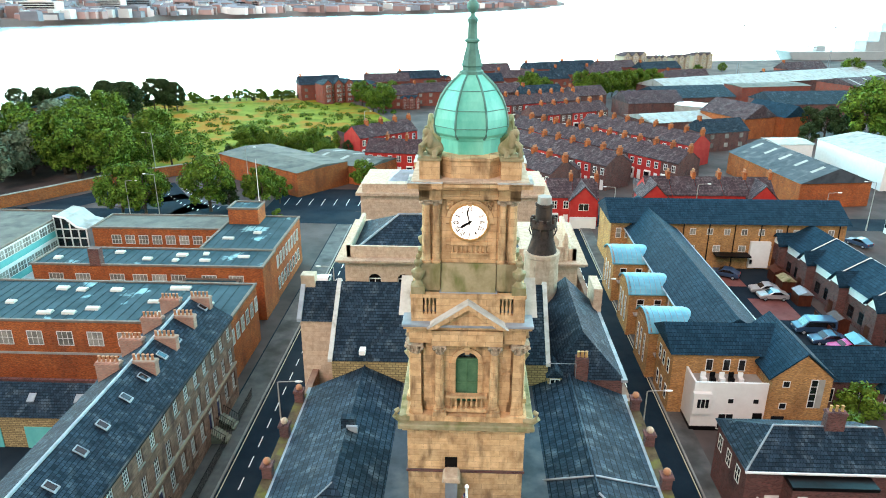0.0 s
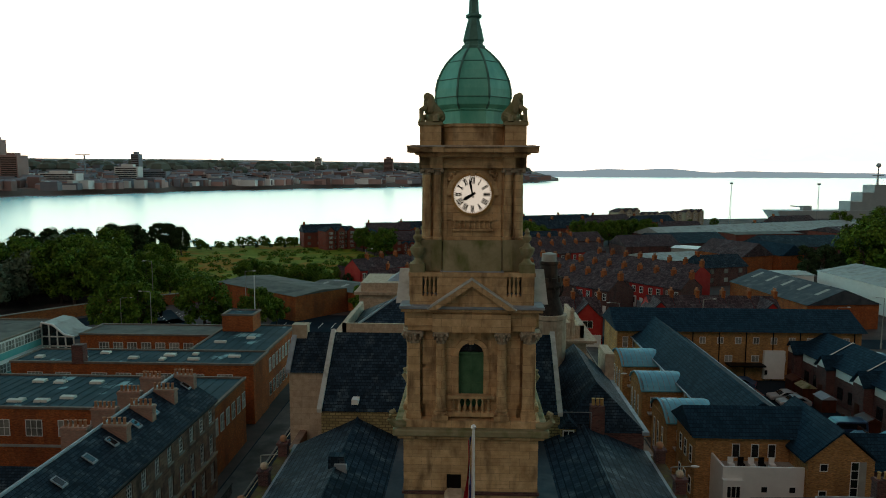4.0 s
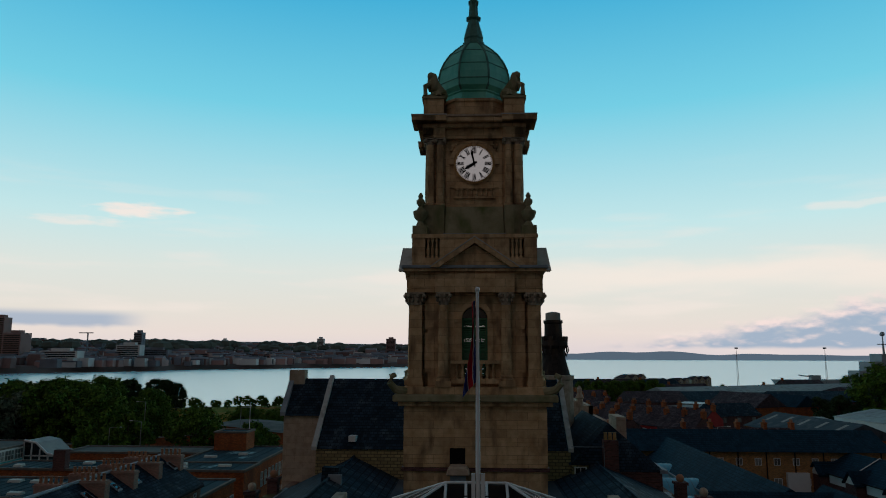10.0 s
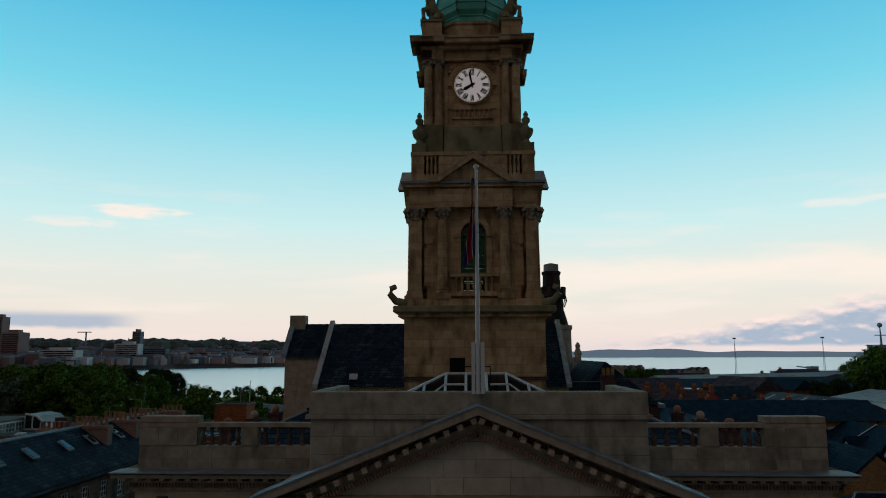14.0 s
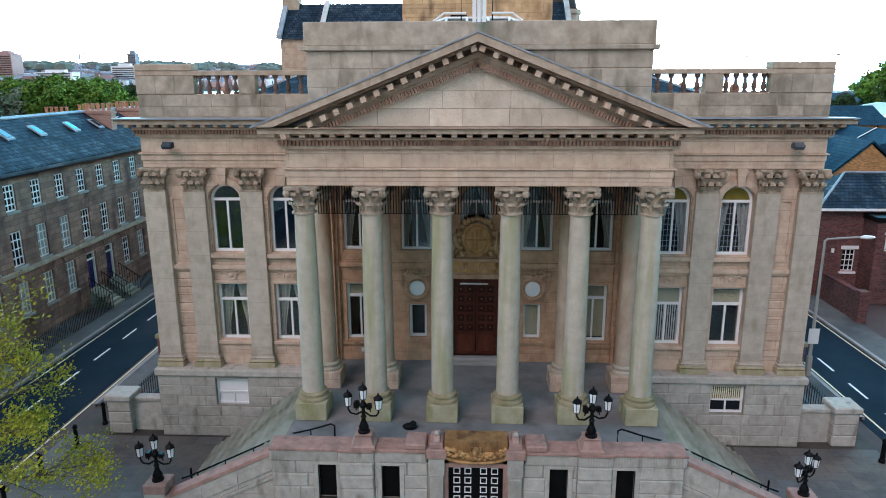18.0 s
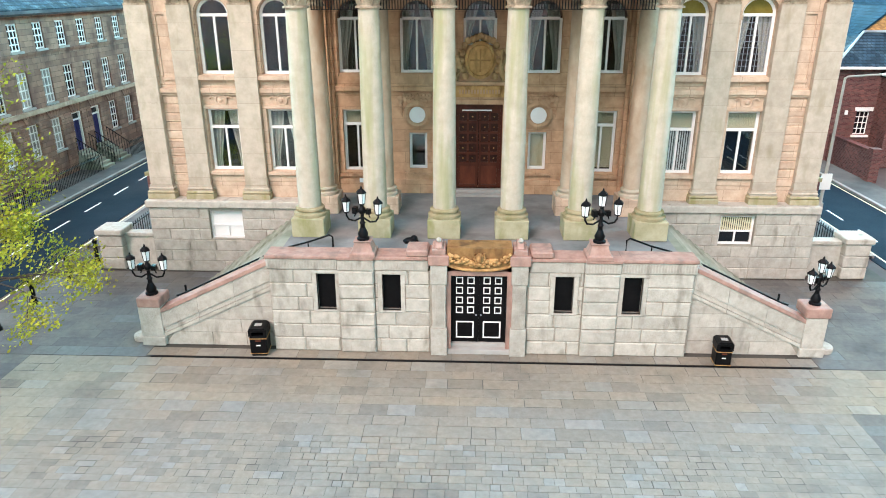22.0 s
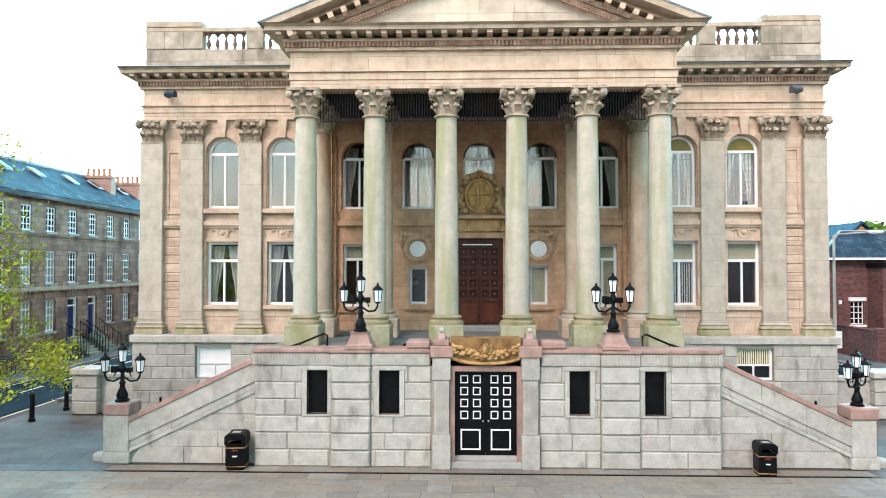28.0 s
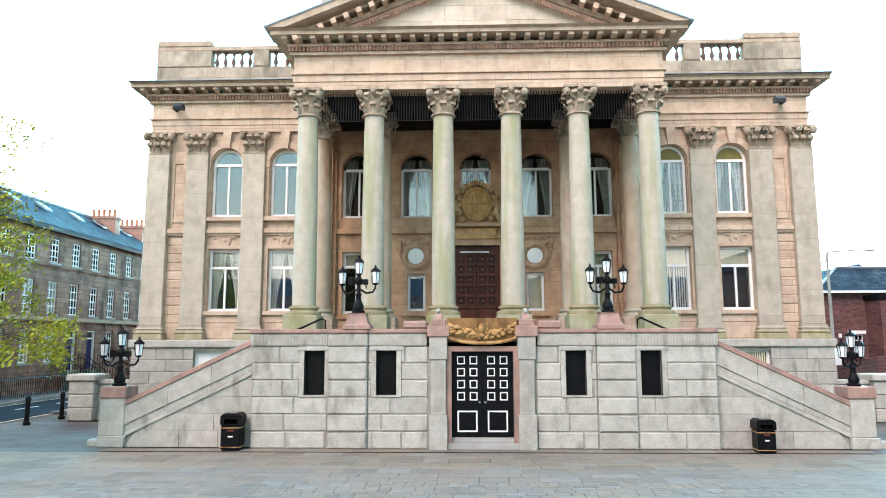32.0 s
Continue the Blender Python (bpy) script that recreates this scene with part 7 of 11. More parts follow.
part("roof_slope", gable(Geo(), -11.9, -3.2, 7.0, 24.9, 12.2, 14.25, "y", hip0=5), SLATE, hall, "blue-grey slate roof of the front range")
part("roof_slope", gable(Geo(), 3.2, 11.9, 7.0, 24.9, 12.2, 14.0, "y", hip0=5), SLATE, hall, "blue-grey slate roof of the front range")
part("flat_roof", Geo().box(-6, 6, 6.6, 25, 12.0, 12.9), ROOFDARK, hall, "flat dark roof")
for s in (-1, 1):
    part("hip_lead", Geo().tube([(s * 11.9, 7.0, 12.25), (s * 7.55, 12.0, 14.2 if s < 0 else 13.98)], 0.07, 6), LEAD, hall)
    part("ridge_tiles", Geo().tube([(s * 7.55, 12.0, 14.28 if s < 0 else 14.03), (s * 7.55, 24.9, 14.28 if s < 0 else 14.03)], 0.08, 6), SLATE, hall)
    part("gutter_lead", Geo().box(min(s * 11.9, s * 11.3), max(s * 11.9, s * 11.3), 7, 24.9, 12.24, 12.32), LEAD, hall)
part("roof_hatch", Geo().prism([(17.3, 14.0), (18.2, 14.0), (18.0, 14.75), (17.4, 14.75)], "x", -8.0, -7.1), SLATE, hall, "small slated roof hatch")
part("roof_vent", Geo().box(-7.6, -6.9, 17.0, 17.2, 13.9, 14.45), LEAD, hall)
# valley lead and parapet ridge
part("cross_flashing", Geo().tube([(11.6, 14.6, 12.35), (7.6, 13.4, 14.05), (3.3, 14.8, 12.3)], 0.06, 6), LEAD, hall, "pale lead flashing")
# glazed roof lantern behind the attic
LY0, LY1, LR = 3.9, 8.7, 6.3
lan = part("roof_lantern", gable(Geo(), -3.3, 3.3, LY0, LY1, 14.95, 16.0, "x", hip0=2.2, hip1=2.2), DGLASS, hall, "hipped glazed roof lantern")
part("lantern_curb", Geo().box(-3.35, 3.35, LY0 - 0.05, LY1 + 0.05, 12.5, 14.95), ROOFDARK, lan)
bars = [((-3.3, LY0, 14.98), (-1.1, LR, 16.03)), ((3.3, LY0, 14.98), (1.1, LR, 16.03)), ((-1.1, LR, 16.03), (1.1, LR, 16.03)), ((-3.3, LY1, 14.98), (-1.1, LR, 16.03)), ((3.3, LY1, 14.98), (1.1, LR, 16.03))]
for x in (-1.1, -0.37, 0.37, 1.1):
    bars.append(((x, LY0, 14.98), (x, LR, 16.03)))
for x in (-2.6, -1.85, 1.85, 2.6):
    f = (3.3 - abs(x)) / 2.2
    bars.append(((x, LY0, 14.98), (x, LY0 + f * (LR - LY0), 14.98 + f * 1.05)))
for s in (-1, 1):
    for k in range(1, 6):
        f = k / 6
        bars.append(((s * 3.3, LY0 + f * (LY1 - LY0), 14.98), (s * (3.3 - 2.2 * min(f, 1 - f) * 2), LY0 + f * (LY1 - LY0), 14.98 + 1.05 * min(f, 1 - f) * 2)))
for a, b in bars:
    part("glazing_bar", Geo().tube([a, b], 0.05 if abs(a[0]) < 3.2 or a[1] in (LY0, LY1) else 0.025, 6), WHITE, lan, "white glazing bar")
# flagpole with its hanging flag
FX, FY = 0.03, 1.72
pole = thing("flagpole", (FX, FY, 15.6), "white flagpole with a drooping flag above the pediment", "flagpole")
part("pole", Geo().lathe([(0.075, 15.55), (0.07, 18), (0.045, 22.58)], FX, FY, 12), WHITE, pole, "white pole", smooth=True)
part("truck", Geo().ball((FX, FY, 22.63), 0.085, 10, 8), WHITE, pole, smooth=True)
part("post", Geo().box(FX - 0.2, FX - 0.09, FY - 0.08, FY + 0.08, 15.55, 17.1), WHITE, pole, "white tabernacle post")
part("post", Geo().box(FX + 0.09, FX + 0.2, FY - 0.08, FY + 0.08, 15.55, 17.1), WHITE, pole)
part("guard_rail", Geo().tube([(-0.5, FY + 0.5, 15.6), (-0.5, FY + 0.5, 16.35), (0.42, FY + 0.5, 16.35), (0.42, FY + 0.5, 15.6)], 0.025, 6), BLACK, pole)
part("roof_rail", Geo().tube([(-1.3, FY + 0.3, 15.6), (-1.0, FY + 0.3, 15.82), (-0.35, FY + 0.3, 15.82)], 0.035, 6).tube([(0.4, FY + 0.3, 15.82), (1.0, FY + 0.3, 15.82), (1.3, FY + 0.3, 15.6)], 0.035, 6), WHITE, pole, "low white rail")
fg = Geo()
vs, n = [], 11
for i in range(19):
    f = i / 18
    for k in range(n):
        u = k / (n - 1)
        spread = 0.10 + 0.26 * f ** 1.3
        vs.append((FX - 0.06 - spread * u - 0.05 * math.sin(f * 5 + u * 3), FY + 0.09 * math.sin(u * 10 + f * 2), 22.3 - f * 2.45 - u * 0.42 * (0.3 + f)))
fg.add(vs, [(i * n + k, i * n + k + 1, (i + 1) * n + k + 1, (i + 1) * n + k) for i in range(18) for k in range(n - 1)])


def flag_material():
    m = material("flag_cloth", (0.02, 0.025, 0.12), (0.03, 0.04, 0.16), 0.85, 2, 0.1)
    nt = m.node_tree
    w = nt.nodes.new("ShaderNodeTexWave")
    w.inputs["Scale"].default_value, w.inputs["Distortion"].default_value = 0.9, 2.0
    geo_n = nt.nodes.new("ShaderNodeNewGeometry")
    nt.links.new(geo_n.outputs["Position"], w.inputs["Vector"])
    r = nt.nodes.new("ShaderNodeValToRGB")
    r.color_ramp.interpolation = "CONSTANT"
    r.color_ramp.elements[0].color, r.color_ramp.elements[1].color = (0.02, 0.03, 0.14, 1), (0.45, 0.02, 0.03, 1)
    r.color_ramp.elements[1].position = 0.62
    e = r.color_ramp.elements.new(0.42)
    e.color = (0.6, 0.6, 0.6, 1)
    nt.links.new(w.outputs["Fac"], r.inputs[0])
    nt.links.new(r.outputs["Color"], nt.nodes["Principled BSDF"].inputs["Base Color"])
    return m


part("flag", fg, flag_material(), pole, "drooping red white and blue flag", smooth=True)
vs_ = part("vent_shaft", Geo().box(-1.08, -0.42, 10.7, 11.3, 12.5, 15.55), LEAD, hall, "lead-clad vent shaft")
part("vent_cap", Geo().prism([(-1.25, 15.55), (-0.25, 15.55), (-0.28, 15.7), (-0.42, 15.9), (-1.08, 15.9), (-1.22, 15.7)], "y", 10.5, 11.5), SAND, vs_, "rounded pale stone cap", bevel=0.04)
for s in (-1, 1):
    for k in range(4):
        y = 10.2 + 4.2 * k
        pr = part("wall_pinnacle", Geo().box(s * 12.12 - 0.3, s * 12.12 + 0.3, y, y + 0.6, 11.5, 13.1).box(s * 12.12 - 0.38, s * 12.12 + 0.38, y - 0.08, y + 0.68, 13.1, 13.25), BRICKP, hall, "old brick pinnacle on the wall head")
        part("ball", Geo().ball((s * 12.12, y + 0.3, 13.45), 0.24, 10, 8), TERRACOTTA if k % 2 else SAND, pr, smooth=True)

# body of the hall and the cross range
part("range_wall", Geo().box(-12.2, -11.7, 6.6, 60, 0, 12.2).box(11.7, 12.2, 6.6, 60, 0, 12.2), BRICKT, hall, "side walls of the long rear range")
part("cross_wall", Geo().box(-10.0, 6.0, 24.9, 35.2, 10, 14.7), RUBBLE, hall, "rubble stone wall of the cross range")
part("cross_roof", gable(Geo(), -10.1, 6.0, 24.8, 35.2, 14.7, 18.9, "x"), SLATE, hall, "large slate roof of the council hall")
part("cross_gable_w", Geo().box(-12.9, -10.0, 27.8, 32.4, 10, 16.5), SAND, hall, "stone side bay")
part("cross_roof_w", Geo().prism([(27.6, 16.5), (32.6, 16.5), (30.0, 18.9)], "x", -12.8, -10.05), SLATE, hall, "slate roof of the side bay")
for x, zb in ((-10.1, 14.75), (6.0, 14.75)):
    part("verge", Geo().prism([(24.7, zb - 0.1), (30.0, 18.95), (30.0, 19.15), (24.7, zb + 0.12)], "x", x - 0.16, x + 0.16).prism([(35.3, zb - 0.1), (30.0, 18.95), (30.0, 19.15), (35.3, zb + 0.12)], "x", x - 0.16, x + 0.16), LEADP, hall, "pale lead-capped gable verge")
part("chimney", Geo().box(-13.1, -12.0, 29.6, 30.5, 16, 19.5), SOOT, hall, "stone chimney stack")
part("bay_coping", Geo().prism([(27.5, 16.5), (30.0, 18.9), (30.0, 19.15), (27.5, 16.75)], "x", -13.1, -12.75), LEAD, hall)
part("roof_light", Geo().box(-7.95, -7.5, 24.9, 25.6, 15.15, 15.5), WHITE, hall, "small white roof light")
# east hipped roofs
part("east_wall", Geo().box(6.0, 11.6, 25, 38, 9, 13.5), BRICKP, hall, "red brick wall of the east range")
part("east_roof", gable(Geo(), 5.9, 11.75, 24.9, 38.2, 13.5, 16.2, "y", hip0=2.5), SLATE, hall, "slate hipped roof")
part("east_gutter", Geo().box(11.45, 11.9, 24.8, 38.2, 13.4, 13.62), LEAD, hall, "pale parapet gutter")
part("east_gable_verge", Geo().box(11.2, 11.95, 36.4, 39.5, 13.4, 15.8), SAND, hall)
part("dormer", Geo().box(6.0, 7.0, 24.4, 26, 12.9, 14.0), RUBBLE, hall, "small stone dormer")
part("dormer_roof", Geo().prism([(5.85, 13.95), (7.15, 13.95), (6.5, 14.6)], "y", 24.3, 26.5), SLATE, hall)
dw = part("dormer_window", wall_with_holes(Geo(), 6.12, 6.88, 13.05, 13.85, 24.34, 24.4, [(6.2, 6.47, 13.12, 13.78), (6.53, 6.8, 13.12, 13.78)]), WHITE, hall, "small white window")
part("pane", Geo().box(6.15, 6.85, 24.37, 24.39, 13.1, 13.8), DGLASS, dw)
part("chimney", Geo().box(8.0, 8.9, 24.6, 25.3, 13.5, 15.4), BRICKP, hall, "brick chimney stack")
for k in range(3):
    part("chimney_pot", Geo().lathe([(0.12, 15.4), (0.1, 15.8), (0.13, 15.85)], 8.18 + 0.28 * k, 24.95, 10), GOLD, hall)
part("east_rail", Geo().tube([(6.0, 24.6, 15.0), (8.0, 24.6, 15.0), (8.0, 24.6, 13.5)], 0.03, 5), LEAD, hall)
# brick parapet walls along both streets
for s, x in ((-1, -13.4), (1, 13.4)):
    bw = thing("yard_wall", (x, 25, 0), "old mossy brick yard wall beside the street", "wall")
    part("wall", Geo().box(x - 0.2, x + 0.2, 8.0, 45, 0, 3.2), BRICKP, bw)
    part("coping", Geo().box(x - 0.28, x + 0.28, 8.0, 45, 3.2, 3.35), MOSSY, bw, "mossy stone coping")
    for k in range(7):
        y = 10 + k * 5.4
        part("wall_pier", Geo().box(x - 0.32, x + 0.32, y, y + 0.65, 0, 3.7), BRICKP, bw)
        part("pier_ball", Geo().ball((x, y + 0.32, 3.95), 0.25, 10, 8), TERRACOTTA if k % 2 else GRANITE, bw, smooth=True)

# rear hall with its cornice, round-arched windows, turret and far block
rear = thing("rear_hall", (0, 50, 0), "stone rear hall with deep cornice and slate roof", "building")
part("lower_wall", Geo().box(-12.6, 11.2, 45.6, 46.2, 0, 10.4), SAND, rear, "coursed stone wall")
part("head_wall", Geo().box(-12.6, 11.2, 45.6, 46.2, 13.4, 14.4), SAND, rear)
for xa, xb in ((-12.6, -10.2), (-8.9, -7.2), (-5.9, 7.4), (9.0, 11.2)):
    part("wall_pier", Geo().box(xa, xb, 45.6, 46.2, 10.4, 13.4), SAND, rear)
for c, r in ((-9.55, 0.65), (-6.55, 0.65), (8.2, 0.8)):
    part("arch_stone", arch_spandrel(Geo(), c, 12.4, r, 13.4, r, 45.602, 46.198), SAND, rear)
part("side_wall", Geo().box(-12.6, -12.0, 46.2, 57, 0, 14.4).box(10.6, 11.2, 46.2, 57, 0, 14.4), SAND, rear)
part("inner_wall", Geo().box(-11.9, 10.5, 47.2, 47.4, 0, 14.4), DARKROOM, rear)
for c in (-9.55, -6.55):
    w = part("arched_window", Geo().box(c - 0.65, c + 0.65, 45.9, 46.0, 11.2, 11.35).box(c - 0.04, c + 0.04, 45.9, 46.0, 10.4, 12.4).box(c - 0.65, c + 0.65, 45.9, 46.0, 12.35, 12.45).box(c - 0.65, c - 0.57, 45.9, 46, 10.4, 12.4).box(c + 0.57, c + 0.65, 45.9, 46, 10.4, 12.4), WHITE, rear, "white arched window")
    part("pane", Geo().box(c - 0.62, c + 0.62, 45.96, 45.98, 10.4, 13.1), DGLASS, w)
part("cornice", Geo().box(-13.2, 11.8, 45.0, 58, 14.4, 14.6).box(-13.45, 12.05, 44.75, 58.2, 14.6, 14.8), SAND, rear, "pale projecting cornice")
part("parapet", Geo().box(-12.4, -12.0, 45.8, 57, 14.8, 16).box(-12.4, 11.0, 45.8, 46.1, 14.8, 16).box(10.6, 11.0, 45.8, 57, 14.8, 16), SAND, rear)
part("roof_slope", gable(Geo(), -12.0, 5.4, 46.2, 57, 15.0, 17.6, "x", hip0=4.5, hip1=4.5), SLATE, rear, "hipped slate roof")
for a, b in (((-12, 46.2, 15.1), (-7.5, 51.6, 17.65)), ((-7.5, 51.6, 17.65), (0.9, 51.6, 17.65))):
    part("hip_lead", Geo().tube([a, b], 0.12, 6), LEAD, rear)
lt = thing("vent_turret", (6.5, 37.2, 14), "dark round ventilation turret on the roof", "turret")
part("base_drum", Geo().lathe([(1.55, 13.5), (1.5, 18.6), (1.6, 18.7), (1.6, 19.0), (1.0, 19.05)], 6.5, 37.2, 16), SOOT, lt, "weathered stone base", smooth=False)
VENT = material("dark_weathered_iron", (0.022, 0.018, 0.017), (0.055, 0.044, 0.04), 0.8, 2.5, 0.3, stain=(0.09, 0.06, 0.045), stain_scale=1.6, spec=0.15)
part("drum", Geo().lathe([(1.3, 19.0), (1.22, 19.35), (0.95, 20.3), (0.92, 21.1), (1.15, 21.35), (1.15, 21.75), (0.74, 21.8)], 6.5, 37.2, 16), VENT, lt, "dark flared drum", smooth=True)
for k in range(10):
    a = k * math.pi / 5
    part("merlon", Geo().box(-0.17, 0.17, -0.11, 0.11, 21.75, 22.1).turned(Matrix.Translation((6.5 + 1.04 * math.cos(a), 37.2 + 1.04 * math.sin(a), 0)) @ Matrix.Rotation(a + math.pi / 2, 4, "Z")), VENT, lt)
    part("bracket", Geo().tube([(6.5 + 1.0 * math.cos(a), 37.2 + 1.0 * math.sin(a), 20.5), (6.5 + 1.2 * math.cos(a), 37.2 + 1.2 * math.sin(a), 21.0), (6.5 + 1.12 * math.cos(a), 37.2 + 1.12 * math.sin(a), 21.4)], 0.06, 5), VENT, lt)
part("shaft", Geo().lathe([(0.74, 21.8), (0.7, 23.1), (0.78, 23.2), (0.78, 23.4)], 6.5, 37.2, 16), VENT, lt, "round upper shaft", smooth=True)
part("cap", Geo().lathe([(0.62, 23.4), (0.6, 24.0), (0.2, 24.1)], 6.5, 37.2, 14), CONC, lt, "pale round cap", smooth=True)
# sculpted gable over the rear entrance
rg = part("sculpted_gable", Geo().box(6.8, 9.6, 45.3, 46.3, 14.8, 16.4), SAND, rear, "sculpted stone gable with a scallop")
part("scallop", Geo().lathe([(0.9, 0), (0.9, 0.3), (0.6, 0.4)], 0, 0, 16).turned(Matrix.Translation((8.2, 45.6, 16.9)) @ Matrix.Rotation(radians(90), 4, "X")), SAND, rg)
for x in (6.6, 9.8):
    part("finial", Geo().lathe([(0.35, 14.8), (0.3, 16.6), (0.4, 16.7), (0.2, 17.2), (0.25, 17.5), (0.05, 17.8)], x, 45.8, 8), SAND, rg)
far = thing("rear_block", (-2, 74, 0), "flat stone block behind the rear hall", "building")
part("wall", Geo().box(-14.6, 10.4, 69.8, 78.5, 0, 14.5), SAND, far, "coursed stone wall")
part("cornice", Geo().box(-15.2, 11.0, 69.3, 79, 14.5, 14.85), SAND, far, "pale cornice")
part("parapet", Geo().box(-14.4, 10.2, 70.0, 78.2, 14.85, 16.0), SAND, far)
part("roof_light", gable(Geo(), -11, -4, 71.5, 76.5, 16.0, 17.0, "x", hip0=1.5, hip1=1.5), LEAD, far, "glazed roof light")


# ---- windows and houses ----
def frame_window(u0, u1, z0, z1, y, cols=1, rows=2, t=0.06):
    """Bars of a window lying in x and z on the plane y."""
    def bars(a, b, n):
        """The edges of the bars across one way: two stiles and n - 1 thin bars."""
        mids = [a + (b - a) * k / n for k in range(1, n)]
        return [a, a + t] + [v for c in mids for v in (c - t * 0.4, c + t * 0.4)] + [b - t, b]
    xs, zs = bars(u0, u1, cols), bars(z0, z1, rows)
    nx, nz = len(xs), len(zs)
    solid_at = lambda i, j: 0 <= i < nx - 1 and 0 <= j < nz - 1 and (i % 2 == 0 or j % 2 == 0)
    vs = [(x, d, z) for d in (y, y + 0.06) for z in zs for x in xs]
    at = lambda i, j, k: k * nx * nz + j * nx + i
    fs = []
    for i in range(nx - 1):
        for j in range(nz - 1):
            if not solid_at(i, j):
                continue
            fs.append((at(i, j, 0), at(i + 1, j, 0), at(i + 1, j + 1, 0), at(i, j + 1, 0)))
            fs.append((at(i, j + 1, 1), at(i + 1, j + 1, 1), at(i + 1, j, 1), at(i, j, 1)))
            for di, dj, p, q in ((-1, 0, (i, j), (i, j + 1)), (1, 0, (i + 1, j + 1), (i + 1, j)), (0, -1, (i + 1, j), (i, j)), (0, 1, (i, j + 1), (i + 1, j + 1))):
                if not solid_at(i + di, j + dj):
                    fs.append((at(*p, 0), at(*q, 0), at(*q, 1), at(*p, 1)))
    return Geo().add(vs, fs)


def put_window(parent, x0, x1, z0, z1, y, cols=1, rows=2, lab="white framed window", pane_mat=None, t=0.06, turn=None):
    g = frame_window(x0, x1, z0, z1, y, cols, rows, t)
    p = Geo().box(x0 + 0.02, x1 - 0.02, y + 0.025, y + 0.035, z0 + 0.02, z1 - 0.02)
    if turn is not None:
        g.turned(turn)
        p.turned(turn)
    w = part("window", g, WHITE, parent, lab)
    part("pane", p, pane_mat or DGLASS, w)
    return w


def run_of_windows(parent, turn, spots, z0, z1, w, cols=1, rows=2, pane_mat=None, t=0.06, mat=None):
    """Alike windows on one wall: one frame mesh and one pane mesh, shared."""
    off = ORIGIN[parent]
    fm = to_mesh("window", frame_window(-w / 2, w / 2, z0, z1, -0.03, cols, rows, t), mat or WHITE, (0, 0, 0))
    pm = to_mesh("pane", Geo().box(-w / 2 + 0.02, w / 2 - 0.02, -0.008, 0.002, z0 + 0.02, z1 - 0.02), pane_mat or DGLASS, (0, 0, 0))
    for u in spots:
        o = new("window", fm)
        o.parent = parent
        o.matrix_local = Matrix.Translation(-off) @ turn @ Matrix.Translation((u, 0, 0))
        p = new("pane", pm)
        p.parent = o


def facing(side_name, at):
    """The turn that lays a wall drawn along x, looking to -y, onto another side of a block."""
    if side_name == "south":
        return Matrix.Translation((0, at, 0))
    if side_name == "east":
        return Matrix.Translation((at, 0, 0)) @ Matrix.Rotation(radians(90), 4, "Z")
    if side_name == "west":
        return Matrix.Translation((at, 0, 0)) @ Matrix.Rotation(radians(-90), 4, "Z")
    return Matrix.Translation((0, at, 0)) @ Matrix.Rotation(radians(180), 4, "Z")


def chimney(parent, x, y, z0, z1, w, d, pots, mat, pot_mat=None, along="x"):
    c = part("chimney", Geo().box(x - w / 2, x + w / 2, y - d / 2, y + d / 2, z0, z1).box(x - w / 2 - 0.06, x + w / 2 + 0.06, y - d / 2 - 0.06, y + d / 2 + 0.06, z1 - 0.22, z1 - 0.08), mat, parent, "brick chimney stack")
    for k in range(pots):
        f = (k + 0.5) / pots - 0.5
        px, py = (x + f * w * 0.92, y) if along == "x" else (x, y + f * d * 0.92)
        part("chimney_pot", Geo().lathe([(0.13, z1), (0.11, z1 + 0.08), (0.1, z1 + 0.4), (0.13, z1 + 0.43), (0.13, z1 + 0.5), (0.09, z1 + 0.5)], px, py, 10), pot_mat or TERRACOTTA, c)


